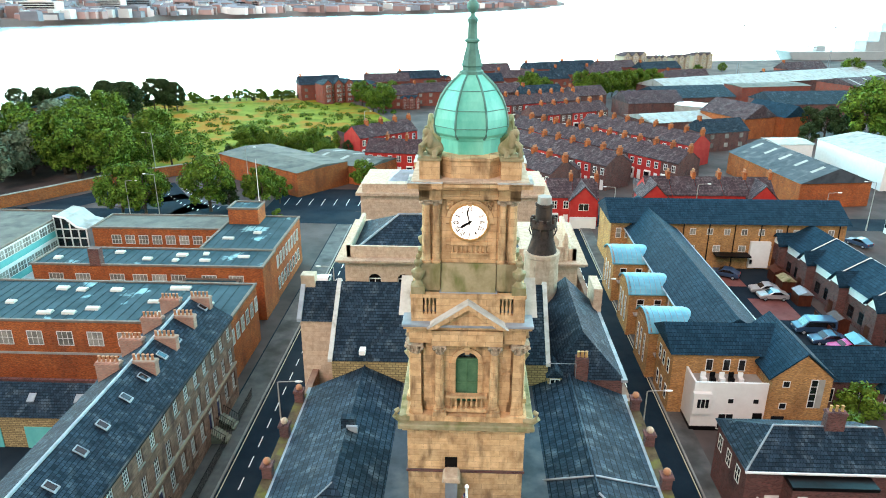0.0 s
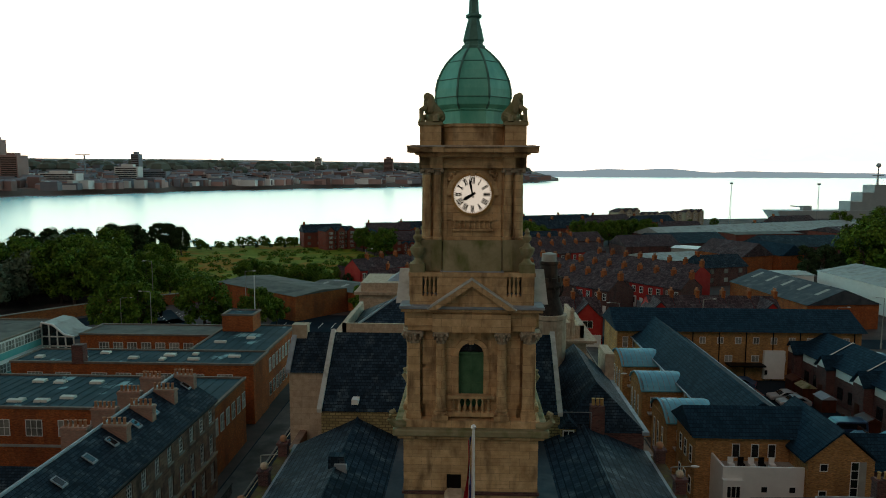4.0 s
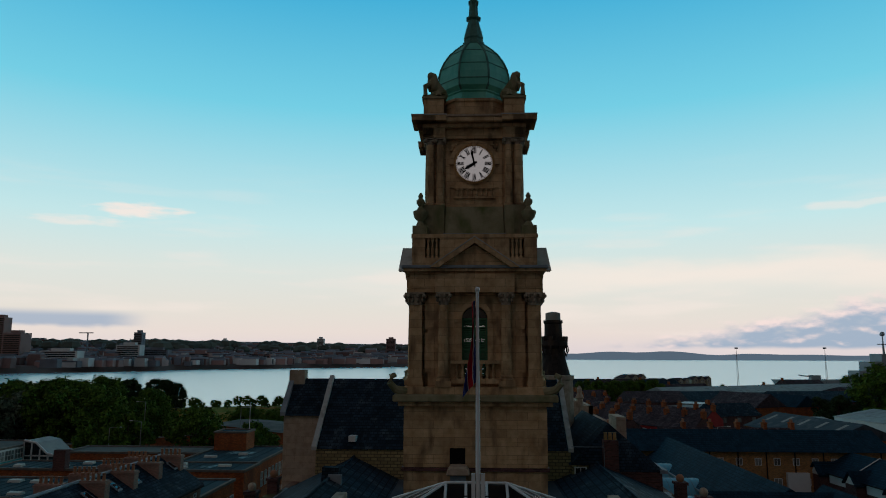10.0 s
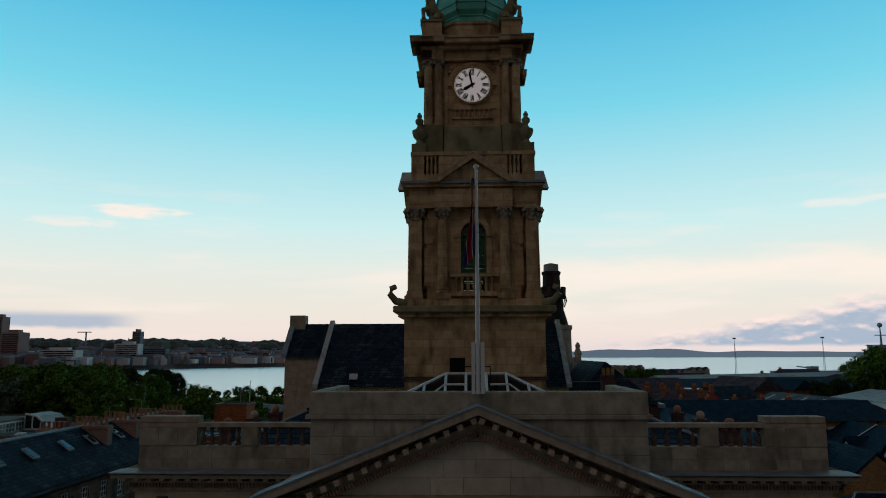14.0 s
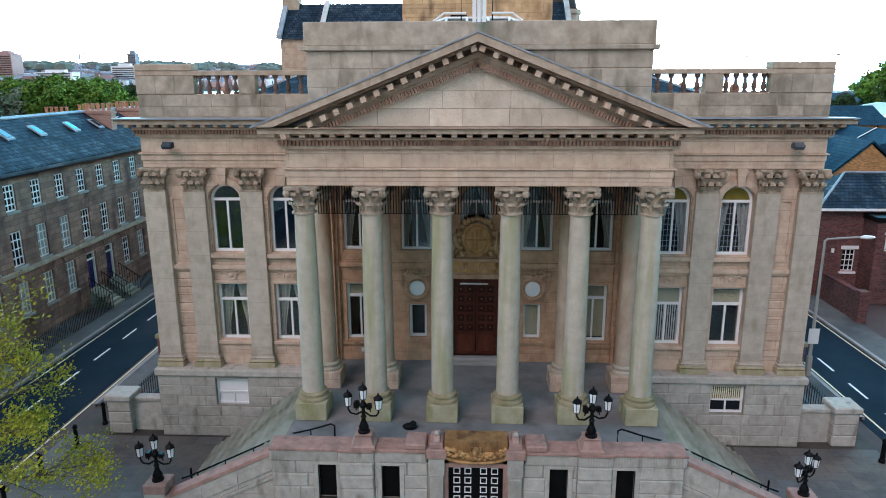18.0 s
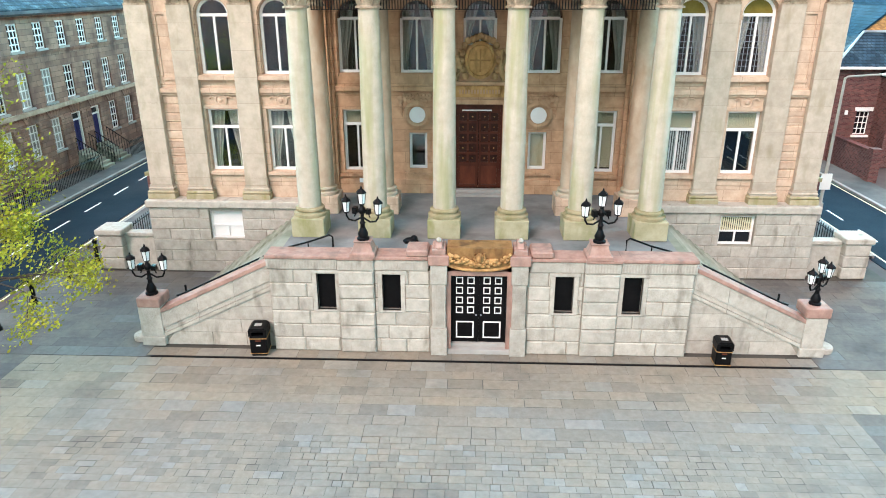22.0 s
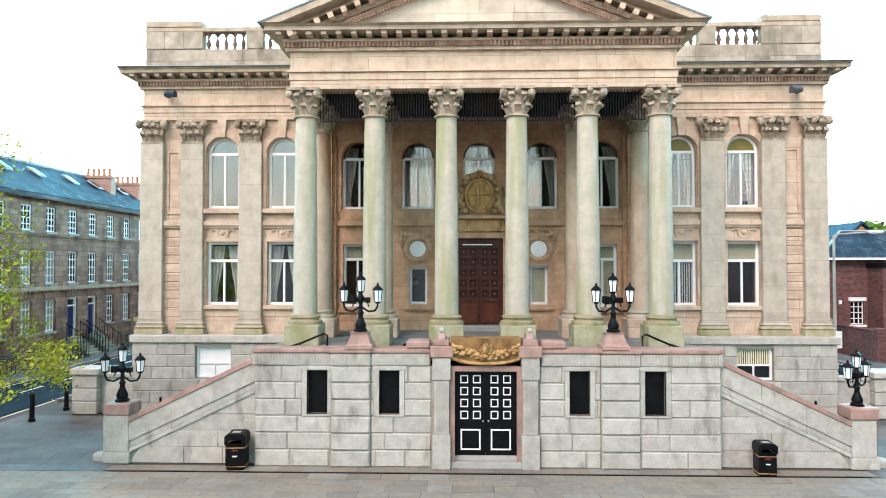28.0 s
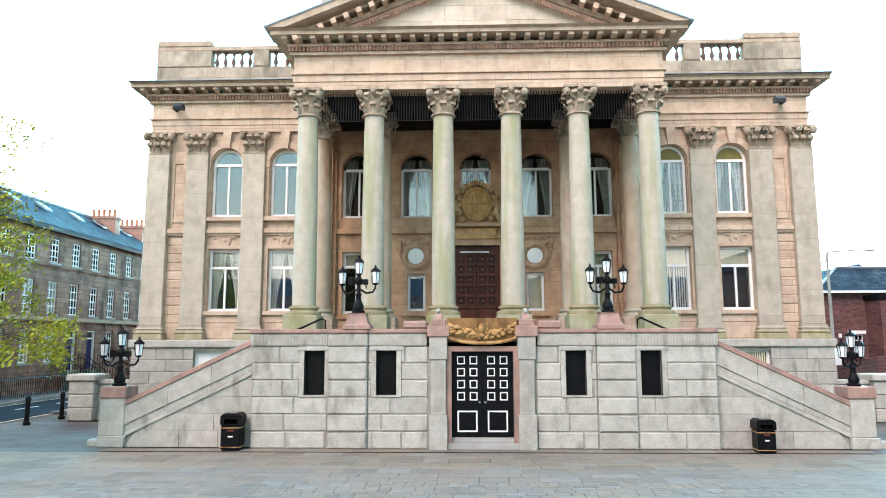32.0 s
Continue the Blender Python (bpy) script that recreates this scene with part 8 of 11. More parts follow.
# three-storey stone terrace beside the street: the doors of neighbours stand in pairs
NAVY = material("navy_door", (0.02, 0.02, 0.09), (0.03, 0.03, 0.13), 0.4, 3, 0.05)
def town_house(first, door_bay, stacks=()):
    ob = thing("town_house", (0, 0, 0), "three-storey dark stone terraced house with sash windows", "house", "stone terrace beside the street")
    wd, ev, rg, dp, rx = 6.6, 9.2, 11.75, 7.2, 3.5
    bays = (1.1, 3.3, 5.5)
    lows = [b for k, b in enumerate(bays) if k != door_bay]
    dx = bays[door_bay]
    holes = [(b - 0.45, b + 0.45, 7.33, 8.72) for b in bays] + [(b - 0.47, b + 0.47, 4.4, 6.25) for b in bays] + [(b - 0.47, b + 0.47, 1.7, 3.5) for b in lows] + [(dx - 0.5, dx + 0.5, 1.15, 3.5)]
    part("front_wall", wall_with_holes(Geo(), 0, wd, 0, ev, 0, 0.35, holes), BRICKT, ob, "brown coursed stone front")
    part("rear_wall", Geo().box(0, wd, dp - 0.3, dp, 0, ev), BRICKP, ob)
    gb = [(0.36, 0), (dp - 0.3, 0), (dp - 0.3, ev), (rx, rg - 0.18), (0.36, ev)]
    part("party_wall", Geo().prism(gb, "x", 0, 0.25).prism(gb, "x", wd - 0.25, wd - 0.02), BRICKP, ob)
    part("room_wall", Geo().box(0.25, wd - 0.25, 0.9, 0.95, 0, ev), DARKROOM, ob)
    part("roof", Geo().prism([(-0.2, ev + 0.2), (rx, rg), (dp + 0.2, ev + 0.05), (dp + 0.2, ev - 0.1), (rx, rg - 0.15), (-0.2, ev + 0.06)], "x", 0, wd), SLATE, ob, "blue-grey slate roof")
    part("ridge", Geo().tube([(0, rx, rg + 0.02), (wd, rx, rg + 0.02)], 0.14, 6), LEAD, ob, "pale lead ridge")
    part("gutter", Geo().prism([(-0.3, ev - 0.02), (-0.3, ev + 0.13), (-0.22, ev + 0.13), (-0.2, ev + 0.05), (-0.06, ev + 0.05), (-0.06, ev - 0.02)], "x", 0, wd), ROOFDARK, ob, "dark iron gutter")
    part("eaves_course", Geo().box(0, wd, -0.3, -0.002, ev - 0.12, ev - 0.022), BLACK, ob, "dark eaves board")
    part("string_course", Geo().box(0, wd, -0.07, -0.002, 7.08, 7.24), BRICKT, ob)
    part("ledge", Geo().box(0, wd, -0.16, -0.002, 4.02, 4.24), SOOT, ob, "blackened stone ledge")
    op = sorted([(b - 0.5, b + 0.5) for b in lows] + [(dx - 0.54, dx + 0.54)])
    spans = list(zip([0.02] + [b for a, b in op], [a for a, b in op] + [wd - 0.02]))
    for r in range(8):
        for a, b in spans:
            part("course", Geo().box(a, b, -0.05, -0.002, 0.75 + r * 0.345, 0.75 + r * 0.345 + 0.3), BRICKT, ob)
    for c in bays:
        for k in range(5):
            f0, f1 = (k - 2.5) / 2.5 + 0.03, (k - 1.5) / 2.5 - 0.03
            part("voussoir", Geo().prism([(c + f0 * 0.5, 3.53), (c + f1 * 0.5, 3.53), (c + f1 * 0.82, 4.0), (c + f0 * 0.82, 4.0)], "y", -0.06, -0.002), BRICKT, ob)
    for q, (a, z0, z1, w, rws) in enumerate([(b, 7.33, 8.72, 0.9, 4) for b in bays] + [(b, 4.4, 6.25, 0.94, 4) for b in bays] + [(b, 1.7, 3.5, 0.94, 4) for b in lows]):
        pale = (door_bay == 2 and q in (3, 4, 6, 7)) or (door_bay == 0 and q == 7)
        w_ = put_window(ob, a - w / 2, a + w / 2, z0, z1, 0.08, 3, rws, "white multi-pane sash window", PALEPANE if pale else None, 0.08)
        part("sill", Geo().box(a - w / 2 - 0.08, a + w / 2 + 0.08, -0.1, 0.1, z0 - 0.12, z0 - 0.002), CONC, w_)
    d = part("door", Geo().box(dx - 0.4, dx + 0.4, 0.16, 0.22, 1.15, 3.0), NAVY, ob, "dark blue panelled front door")
    for k in range(4):
        px, pz = dx - 0.3 + 0.34 * (k % 2), 1.35 + 0.85 * (k // 2)
        part("panel", Geo().box(px, px + 0.26, 0.145, 0.16, pz, pz + 0.65), NAVY, d)
    part("door_frame", Geo().box(dx - 0.5, dx - 0.4, 0.05, 0.25, 1.15, 3.5).box(dx + 0.4, dx + 0.5, 0.05, 0.25, 1.15, 3.5).box(dx - 0.4, dx + 0.4, 0.05, 0.25, 3.0, 3.08).box(dx - 0.4, dx + 0.4, 0.05, 0.25, 3.42, 3.5), WHITE, d)
    part("fanlight", Geo().box(dx - 0.4, dx + 0.4, 0.17, 0.19, 3.08, 3.42), DGLASS, d)
    for k in range(6):
        part("step", Geo().box(dx - 0.68, dx + 0.68, -1.5 + 0.25 * k, 0.1, 0.08 + 0.18 * k, 0.08 + 0.18 * (k + 1)), STEPS, ob)
    rl = Geo()
    for x in (dx - 0.74, dx + 0.74):
        rl.tube([(x, -1.5, 1.05), (x, -0.1, 2.05)], 0.028, 5)
        for k in range(9):
            y = -1.48 + k * 0.17
            rl.tube([(x, y, max(0.0, 0.72 * (y + 1.5))), (x, y, 1.06 + 0.72 * (y + 1.5))], 0.018, 5)
    part("stair_railing", rl, BLACK, ob, "black iron stair railing")["kind"] = "stuff"
    for x0, x1 in ((0.0, dx - 0.76), (dx + 0.76, wd)):
        if x1 - x0 < 0.5:
            continue
        rl = Geo().tube([(x0, -1.45, 1.0), (x1, -1.45, 1.0)], 0.024, 5)
        for k in range(int((x1 - x0) / 0.16)):
            rl.tube([(x0 + 0.05 + k * 0.16, -1.45, 0.05), (x0 + 0.05 + k * 0.16, -1.45, 1.12)], 0.016, 4)
        part("area_railing", rl, BLACK, ob, "black iron area railing")["kind"] = "stuff"
    for cx in stacks:
        chimney(ob, cx, 2.6, 9.9, 11.85, 0.7, 2.1, 5, STACK, None, "y")
        chimney(ob, cx, 5.6, 9.4, 11.6, 0.7, 2.0, 5, STACK, None, "y")
    for cx in (1.9, 4.9):
        sl = part("roof_light", Geo().prism([(1.7, 10.72), (2.5, 11.25), (2.5, 11.33), (1.7, 10.81)], "x", cx, cx + 0.65), LEAD, ob, "small roof light")
        part("pane", Geo().prism([(1.8, 10.87), (2.4, 11.27), (2.4, 11.29), (1.8, 10.89)], "x", cx + 0.1, cx + 0.55), DGLASS, sl)
    ob.matrix_basis = first
    return ob


TT = Matrix.Rotation(radians(90), 4, "Z")
def plot(k):
    """Where the k-th house of the row stands, counted along the street."""
    return Matrix.Translation((-24.0, 16.1 + 6.6 * k, 0)) @ TT


town_house(plot(3), 0, (1.8, 6.0))
town_house(plot(2), 2, (0.0, 4.2))
paired = town_house(plot(1), 0)
single = town_house(plot(0), 2)
for k in range(1, 6):
    copy_thing(paired if k % 2 else single, plot(-k))


# flat-roofed brick school blocks
FELTD = material("dark_felt_seam", (0.012, 0.03, 0.036), (0.025, 0.05, 0.055), 0.9, 1, 0.1, spec=0.1)
EDGE = material("brown_roof_edge", (0.13, 0.105, 0.09), (0.22, 0.18, 0.15), 0.85, 2, 0.1)
LIGHTP = material("cream_roof_light", (0.45, 0.45, 0.40), (0.60, 0.60, 0.54), 0.5, 1, 0.05)


def flat_block(name, x0, x1, y0, y1, h, wall, roof, label, lights=0, seed=1, upstand=0.25):
    ob = thing(name, ((x0 + x1) / 2, y0, 0), label, "building")
    part("wall", Geo().box(x0, x1, y0, y1, 0, h), wall, ob)
    part("roof_deck", Geo().box(x0 + 0.2, x1 - 0.2, y0 + 0.2, y1 - 0.2, h, h + 0.08), roof, ob, "weathered felt roof")
    e = Geo().box(x0 - 0.12, x1 + 0.12, y0 - 0.12, y0 + 0.2, h, h + upstand).box(x0 - 0.12, x1 + 0.12, y1 - 0.2, y1 + 0.12, h, h + upstand).box(x0 - 0.12, x0 + 0.2, y0 + 0.2, y1 - 0.2, h, h + upstand).box(x1 - 0.2, x1 + 0.12, y0 + 0.2, y1 - 0.2, h, h + upstand)
    part("roof_edge", e, EDGE, ob, "brown-grey roof edge")
    if roof is FELT:
        sm = Geo()
        for k in range(1, int((x1 - x0 - 0.6) / 1.15)):
            sm.box(x0 + 0.3 + 1.15 * k, x0 + 0.36 + 1.15 * k, y0 + 0.22, y1 - 0.22, h + 0.08, h + 0.12)
        part("felt_seam", sm, FELTD, ob, "dark lapped felt seams")["kind"] = "stuff"
    rnd = random.Random(seed)
    for k in range(lights):
        x, y = rnd.uniform(x0 + 2, x1 - 2), rnd.uniform(y0 + 1.5, y1 - 1.5)
        w, d = rnd.uniform(0.7, 1.6), rnd.uniform(0.6, 1.0)
        part("roof_light", Geo().prism([(y - d / 2, h + 0.06), (y + d / 2, h + 0.06), (y + d / 2 - 0.15, h + 0.35), (y - d / 2 + 0.15, h + 0.3)], "x", x - w / 2, x + w / 2), LIGHTP, ob, "cream plastic roof light")
    return ob


sch = flat_block("school_block", -78, -25.3, 44.6, 55.2, 7.3, BRICK, FELT, "long flat-roofed red brick school block", 22, 3)
run_of_windows(sch, facing("south", 44.57), [-76 + 3.3 * k for k in range(15)], 4.5, 6.2, 1.7, 3, 2, PALEPANE)
run_of_windows(sch, facing("east", -25.27), [46 + 1.7 * k for k in range(6)], 4.2, 6.0, 1.0, 2, 2, PALEPANE)
part("concrete_band", Geo().box(-78, -25.3, 44.5, 44.6, 3.4, 3.65), CONC, sch)
sch2 = flat_block("school_block", -56, -26.0, 60.5, 66.6, 7.3, BRICK, FELT, "flat-roofed red brick school block with patched felt", 9, 5)
run_of_windows(sch2, facing("south", 60.47), [-53, -49.5, -45, -42, -39.5, -37, -33, -29.5], 4.6, 6.2, 1.9, 4, 2, PALEPANE)
part("vent_shaft", Geo().box(-48.2, -46.8, 60.3, 61.3, 7.3, 9.6), BRICKP, sch2, "brick vent shaft")
sch3 = flat_block("school_block", -36.4, -26.2, 66.7, 81.5, 7.3, BRICK, FELT, "flat-roofed brick wing along the street", 3, 8)
run_of_windows(sch3, facing("east", -26.17), [68 + 1.6 * k for k in range(8)], 4.4, 6.2, 0.9, 2, 2, PALEPANE)
run_of_windows(sch3, facing("east", -26.17), [68 + 1.6 * k for k in range(8)], 1.2, 3.0, 0.9, 2, 2)
sch4 = flat_block("school_block", -56, -36.5, 75.6, 82, 7.1, BRICK, ROOFGREY, "flat-roofed brick rear wing with a row of windows", 0, 9)
run_of_windows(sch4, facing("south", 75.57), [-52.5 + 2.05 * k for k in range(8)], 4.7, 6.1, 1.45, 3, 2, PALEPANE)
tk = flat_block("tank_room", -35.9, -31.4, 77.6, 81.3, 9.7, BRICK, FELT, "square brick tank room above the roofs", 0, 2)
lowr = flat_block("low_wing", -36.0, -29.0, 55.4, 60.3, 5.6, BRICK, FELT, "low flat-roofed link wing", 4, 6)
part("yard_wall", Geo().box(-78, -27, 40.6, 41.0, 0, 2.6), BRICKP, sch, "plum brick yard wall")
teal = flat_block("teal_school", -86, -62.3, 54.5, 81, 7.9, WHITE, ROOFGREY, "white school block with teal panels and long windows", 0, 4)
for z in (2.6, 5.4):
    part("teal_panel", Geo().box(-62.3, -62.22, 54.6, 80.9, z, z + 0.9).box(-85.9, -62.4, 54.42, 54.5, z, z + 0.9), TEAL, teal, "teal cladding band")
    run_of_windows(teal, facing("east", -62.25), [55.6 + 2.0 * k for k in range(13)], z + 0.95, z + 2.3, 1.9, 3, 2, PALEPANE)
    run_of_windows(teal, facing("south", 54.45), [-85 + 2.0 * k for k in range(11)], z + 0.95, z + 2.3, 1.9, 3, 2, PALEPANE)
gl = thing("glazed_gable", (-60, 78, 0), "white framed glazed stair gable", "building")
part("glass_front", Geo().prism([(-62.1, 2), (-57.4, 2), (-57.4, 6.6), (-58.8, 6.9), (-60.4, 8.3), (-62.1, 8.6)], "y", 76.4, 76.5), DGLASS, gl)
g = Geo()
for x in (-62.1, -61.0, -59.8, -58.6, -57.4):
    g.box(x - 0.09, x + 0.09, 76.3, 76.4, 2, 8.4 if x < -60.5 else 7.5 if x < -59 else 6.7)
for z in (2.4, 3.8, 5.2, 6.6):
    g.box(-62.1, -57.4, 76.3, 76.4, z - 0.08, z + 0.08)
g.tube([(-62.1, 76.35, 8.65), (-60.4, 76.35, 8.35), (-58.8, 76.35, 6.95), (-57.3, 76.35, 6.6)], 0.16, 6)
part("glazing_frame", g, WHITE, gl, "white glazing bars")
part("glazed_roof", Geo().prism([(-62.1, 8.6), (-60.4, 8.3), (-58.8, 6.9), (-57.4, 6.6), (-57.4, 6.45), (-58.8, 6.75), (-60.4, 8.15), (-62.1, 8.45)], "y", 76.5, 82), METALR, gl, "curved pale roof")

# stone mews behind the terrace
mews = thing("mews_cottage", (-40, 30, 0), "low rubble stone mews with slate roof and teal doors", "house")
part("wall", Geo().box(-60, -33.4, 33.0, 38.5, 0, 3.4), RUBBLE, mews)
part("roof", gable(Geo(), -60, -33.2, 32.8, 38.7, 3.4, 5.4, "x"), SLATE, mews, "slate roof")
for x in (-36.5, -41):
    part("roof_light", Geo().prism([(34.0, 4.3), (34.7, 4.78), (34.7, 4.86), (34.0, 4.4)], "x", x, x + 0.7), LEAD, mews)
part("door", Geo().box(-41, -38.4, 32.93, 33.0, 0, 2.3), TEAL, mews, "teal double doors")
part("door", Geo().box(-44.3, -43.3, 32.93, 33.0, 0, 2.1), TEAL, mews)
put_window(mews, -37.5, -36.4, 2.3, 2.9, 32.95, 2, 1)
yard = solid("back_yard", Geo().box(-60, -33, 8, 33, -0.045, -0.02), ASPHALT, "dark yard behind the terrace", "yard", kind="structure")

# ---- brick flats across the east street ----
flats = thing("brick_flats", (28, 66, 0), "long orange brick flats with a blue tiled roof", "building")
part("wall", Geo().box(24.6, 31.4, 46, 90, 0, 6.4), BRICKO, flats)
part("roof", gable(Geo(), 24.0, 32.0, 45.0, 91, 6.4, 9.0, "y"), TILE, flats, "blue-grey tiled roof")
part("gutter", Geo().box(23.9, 24.05, 45, 91, 6.3, 6.45).box(31.95, 32.1, 45, 91, 6.3, 6.45), LEAD, flats)
for k in range(9):
    part("downpipe", Geo().box(24.45, 24.6, 47.5 + 4.9 * k, 47.6 + 4.9 * k, 0, 6.3), WHITE, flats)
for y0, y1 in ((68.6, 74.8), (58.4, 64.0), (48.2, 54.0)):
    ab = thing("vaulted_block", (22, y0, 0), "brick flat block with a pale blue vaulted roof", "building", "vaulted blocks of the flats")
    part("wall", Geo().box(20.0, 24.55, y0, y1, 0, 5.7), BRICKO, ab)
    arc = [(y0 - 0.25 + (y1 - y0 + 0.5) * k / 12, 5.7 + 1.35 * math.sin(math.pi * k / 12) ** 0.8) for k in range(13)]
    part("vault", Geo().prism(arc + [(y, max(z - 0.14, 5.55)) for y, z in arc[::-1]], "x", 19.8, 25.6), ARCHR, ab, "pale blue curved sheet roof")
    part("vault_end", Geo().prism(arc + [(y1, 5.6), (y0, 5.6)], "x", 20.05, 20.2), BRICKO, ab)
    for k in range(9):
        part("seam", Geo().tube([(20 + 0.65 * k, y, z + 0.02) for y, z in arc], 0.025, 4), LEAD, ab)
    run_of_windows(ab, facing("south", y0 - 0.03), [21.4, 23.5], 3.6, 4.9, 0.9, 1, 2)
    run_of_windows(ab, facing("west", 19.97), [-(y0 + 1.6), -(y0 + 3.2), -(y0 + 4.6)], 1.2, 4.6, 0.5, 1, 4)
    part("balcony", Geo().box(20.6, 24.4, y0 - 0.9, y0, 3.0, 3.15), CONC, ab)
    part("balcony_rail", Geo().tube([(20.6, y0 - 0.88, 4.0), (24.4, y0 - 0.88, 4.0)], 0.03, 5), BLACK, ab)
    for k in range(12):
        part("rail_bar", Geo().tube([(20.65 + 0.34 * k, y0 - 0.88, 3.15), (20.65 + 0.34 * k, y0 - 0.88, 4.0)], 0.015, 4), BLACK, ab)

gh = thing("corner_flats", (27, 40, 0), "orange brick and white rendered corner flats", "building")
part("gable_wall", Geo().prism([(29.0, 0), (34.6, 0), (34.6, 6.3), (31.8, 8.7), (29.0, 6.3)], "y", 38.0, 46), BRICKO, gh, "orange brick gable")
part("gable_roof", Geo().prism([(28.6, 6.1), (31.8, 8.85), (35.0, 6.1), (35.0, 6.28), (31.8, 9.05), (28.6, 6.28)], "y", 37.8, 47), TILE, gh, "blue-grey tiled roof")
part("cross_wall", Geo().box(20.6, 29.0, 41.4, 47, 0, 6.9), BRICKO, gh)
part("cross_roof", gable(Geo(), 20.2, 31.5, 41.0, 48.0, 6.9, 8.8, "x"), TILE, gh, "blue-grey tiled roof")
part("render_wall", Geo().box(22.0, 28.98, 38.4, 41.4, 0.5, 4.6).box(22.0, 28.98, 38.4, 38.6, 4.6, 5.4).box(22.0, 22.2, 38.6, 41.4, 4.6, 5.4), WHITE, gh, "white rendered front")
part("render_base", Geo().box(22.02, 28.98, 38.42, 41.4, 0, 0.5), BLACK, gh)
part("terrace_floor", Geo().box(22.2, 29, 38.6, 41.4, 4.6, 4.66), CONC, gh)
part("oriel", Geo().prism([(21.9, 2.2), (23.6, 2.2), (23.6, 4.4), (21.9, 4.4)], "y", 37.9, 38.4), WHITE, gh, "white oriel window box")
put_window(gh, 22.2, 23.4, 2.8, 3.9, 37.86, 3, 1)
for x in (25.3, 27.7):
    put_window(gh, x, x + 0.6, 3.1, 3.7, 38.36, 1, 1, t=0.05)
put_window(gh, 24.6, 26.1, 0.2, 2.0, 38.36, 2, 1, "dark green glazed doors")
part("door", Geo().box(27.9, 28.8, 38.34, 38.4, 0, 2.1), BLACK, gh, "dark entrance door")
part("door", Geo().box(29.5, 30.7, 37.94, 38.0, 0, 2.1), DGLASS, gh, "dark glazed entrance")
for z in (2.9, 5.3):
    put_window(gh, 30.0, 30.7, z, z + 0.7, 37.96, 1, 1)
put_window(gh, 32.6, 33.3, 3.1, 6.2, 37.96, 1, 4, "tall white stair window")
part("stair_panel", Geo().box(33.3, 33.9, 37.95, 38.0, 3.1, 6.2), CONC, gh)
run_of_windows(gh, facing("south", 41.37), [24.2, 25.9, 27.4], 5.0, 6.3, 0.7, 1, 1)
run_of_windows(gh, facing("west", 20.57), [-42.6, -44.2, -45.6], 1.0, 2.6, 0.7, 1, 2)
run_of_windows(gh, facing("west", 20.57), [-42.6, -44.2, -45.6], 4.0, 5.6, 0.7, 1, 2)
for k in range(5):
    part("terrace_seat", Geo().box(23.0 + 0.9 * k, 23.5 + 0.9 * k, 39.6, 40.1, 4.66, 5.1).box(23.0 + 0.9 * k, 23.5 + 0.9 * k, 40.05, 40.12, 5.1, 5.6), BLACK if k % 2 else WHITE, gh, "terrace chair")
low = thing("low_flats", (45, 44, 0), "low brick flats with a blue tiled roof", "building")
part("wall", Geo().box(34.8, 64, 42.5, 48, 0, 3.6), BRICKP, low)
part("roof", gable(Geo(), 34.6, 64.5, 42.0, 48.6, 3.6, 6.0, "x"), TILE, low, "blue-grey tiled roof")
run_of_windows(low, facing("south", 42.47), [37 + 3.2 * k for k in range(8)], 1.0, 2.6, 1.2, 2, 1)
part("porch_gable", Geo().prism([(41.5, 2.8), (45.5, 2.8), (43.5, 5.0)], "y", 41.2, 44), TILE, low)

bk = thing("back_flats", (42, 86, 0), "three-storey orange brick flats with small windows", "building")
part("wall", Geo().box(22.0, 57.5, 81.5, 91, 0, 7.4), BRICKO, bk)
part("roof", gable(Geo(), 21.6, 58.0, 80.8, 91.6, 7.4, 9.9, "x"), TILE, bk, "blue-grey tiled roof")
run_of_windows(bk, facing("south", 81.47), [34.5 + 2.6 * k for k in range(9)], 5.5, 6.5, 0.9, 2, 1, PALEPANE)
run_of_windows(bk, facing("south", 81.47), [34.5 + 3.9 * k for k in range(6)], 2.8, 3.8, 1.1, 2, 1, PALEPANE)
run_of_windows(bk, facing("south", 81.47), [23.2, 24.6, 26.0], 4.8, 6.4, 0.8, 1, 2, PALEPANE)
part("white_stair", Geo().box(43.4, 46.4, 80.9, 81.5, 0.4, 4.6), WHITE, bk, "white rendered stair bay")
run_of_windows(bk, facing("south", 80.87), [43.7, 43.7], 1.0, 1.8, 0.5, 1, 1)
for k in range(7):
    part("downpipe", Geo().box(33 + 3.9 * k, 33.12 + 3.9 * k, 81.36, 81.5, 0, 7.3), BLACK, bk)
part("entrance_canopy", Geo().box(38.0, 43.2, 79.6, 81.5, 2.5, 2.7), BLACK, bk)

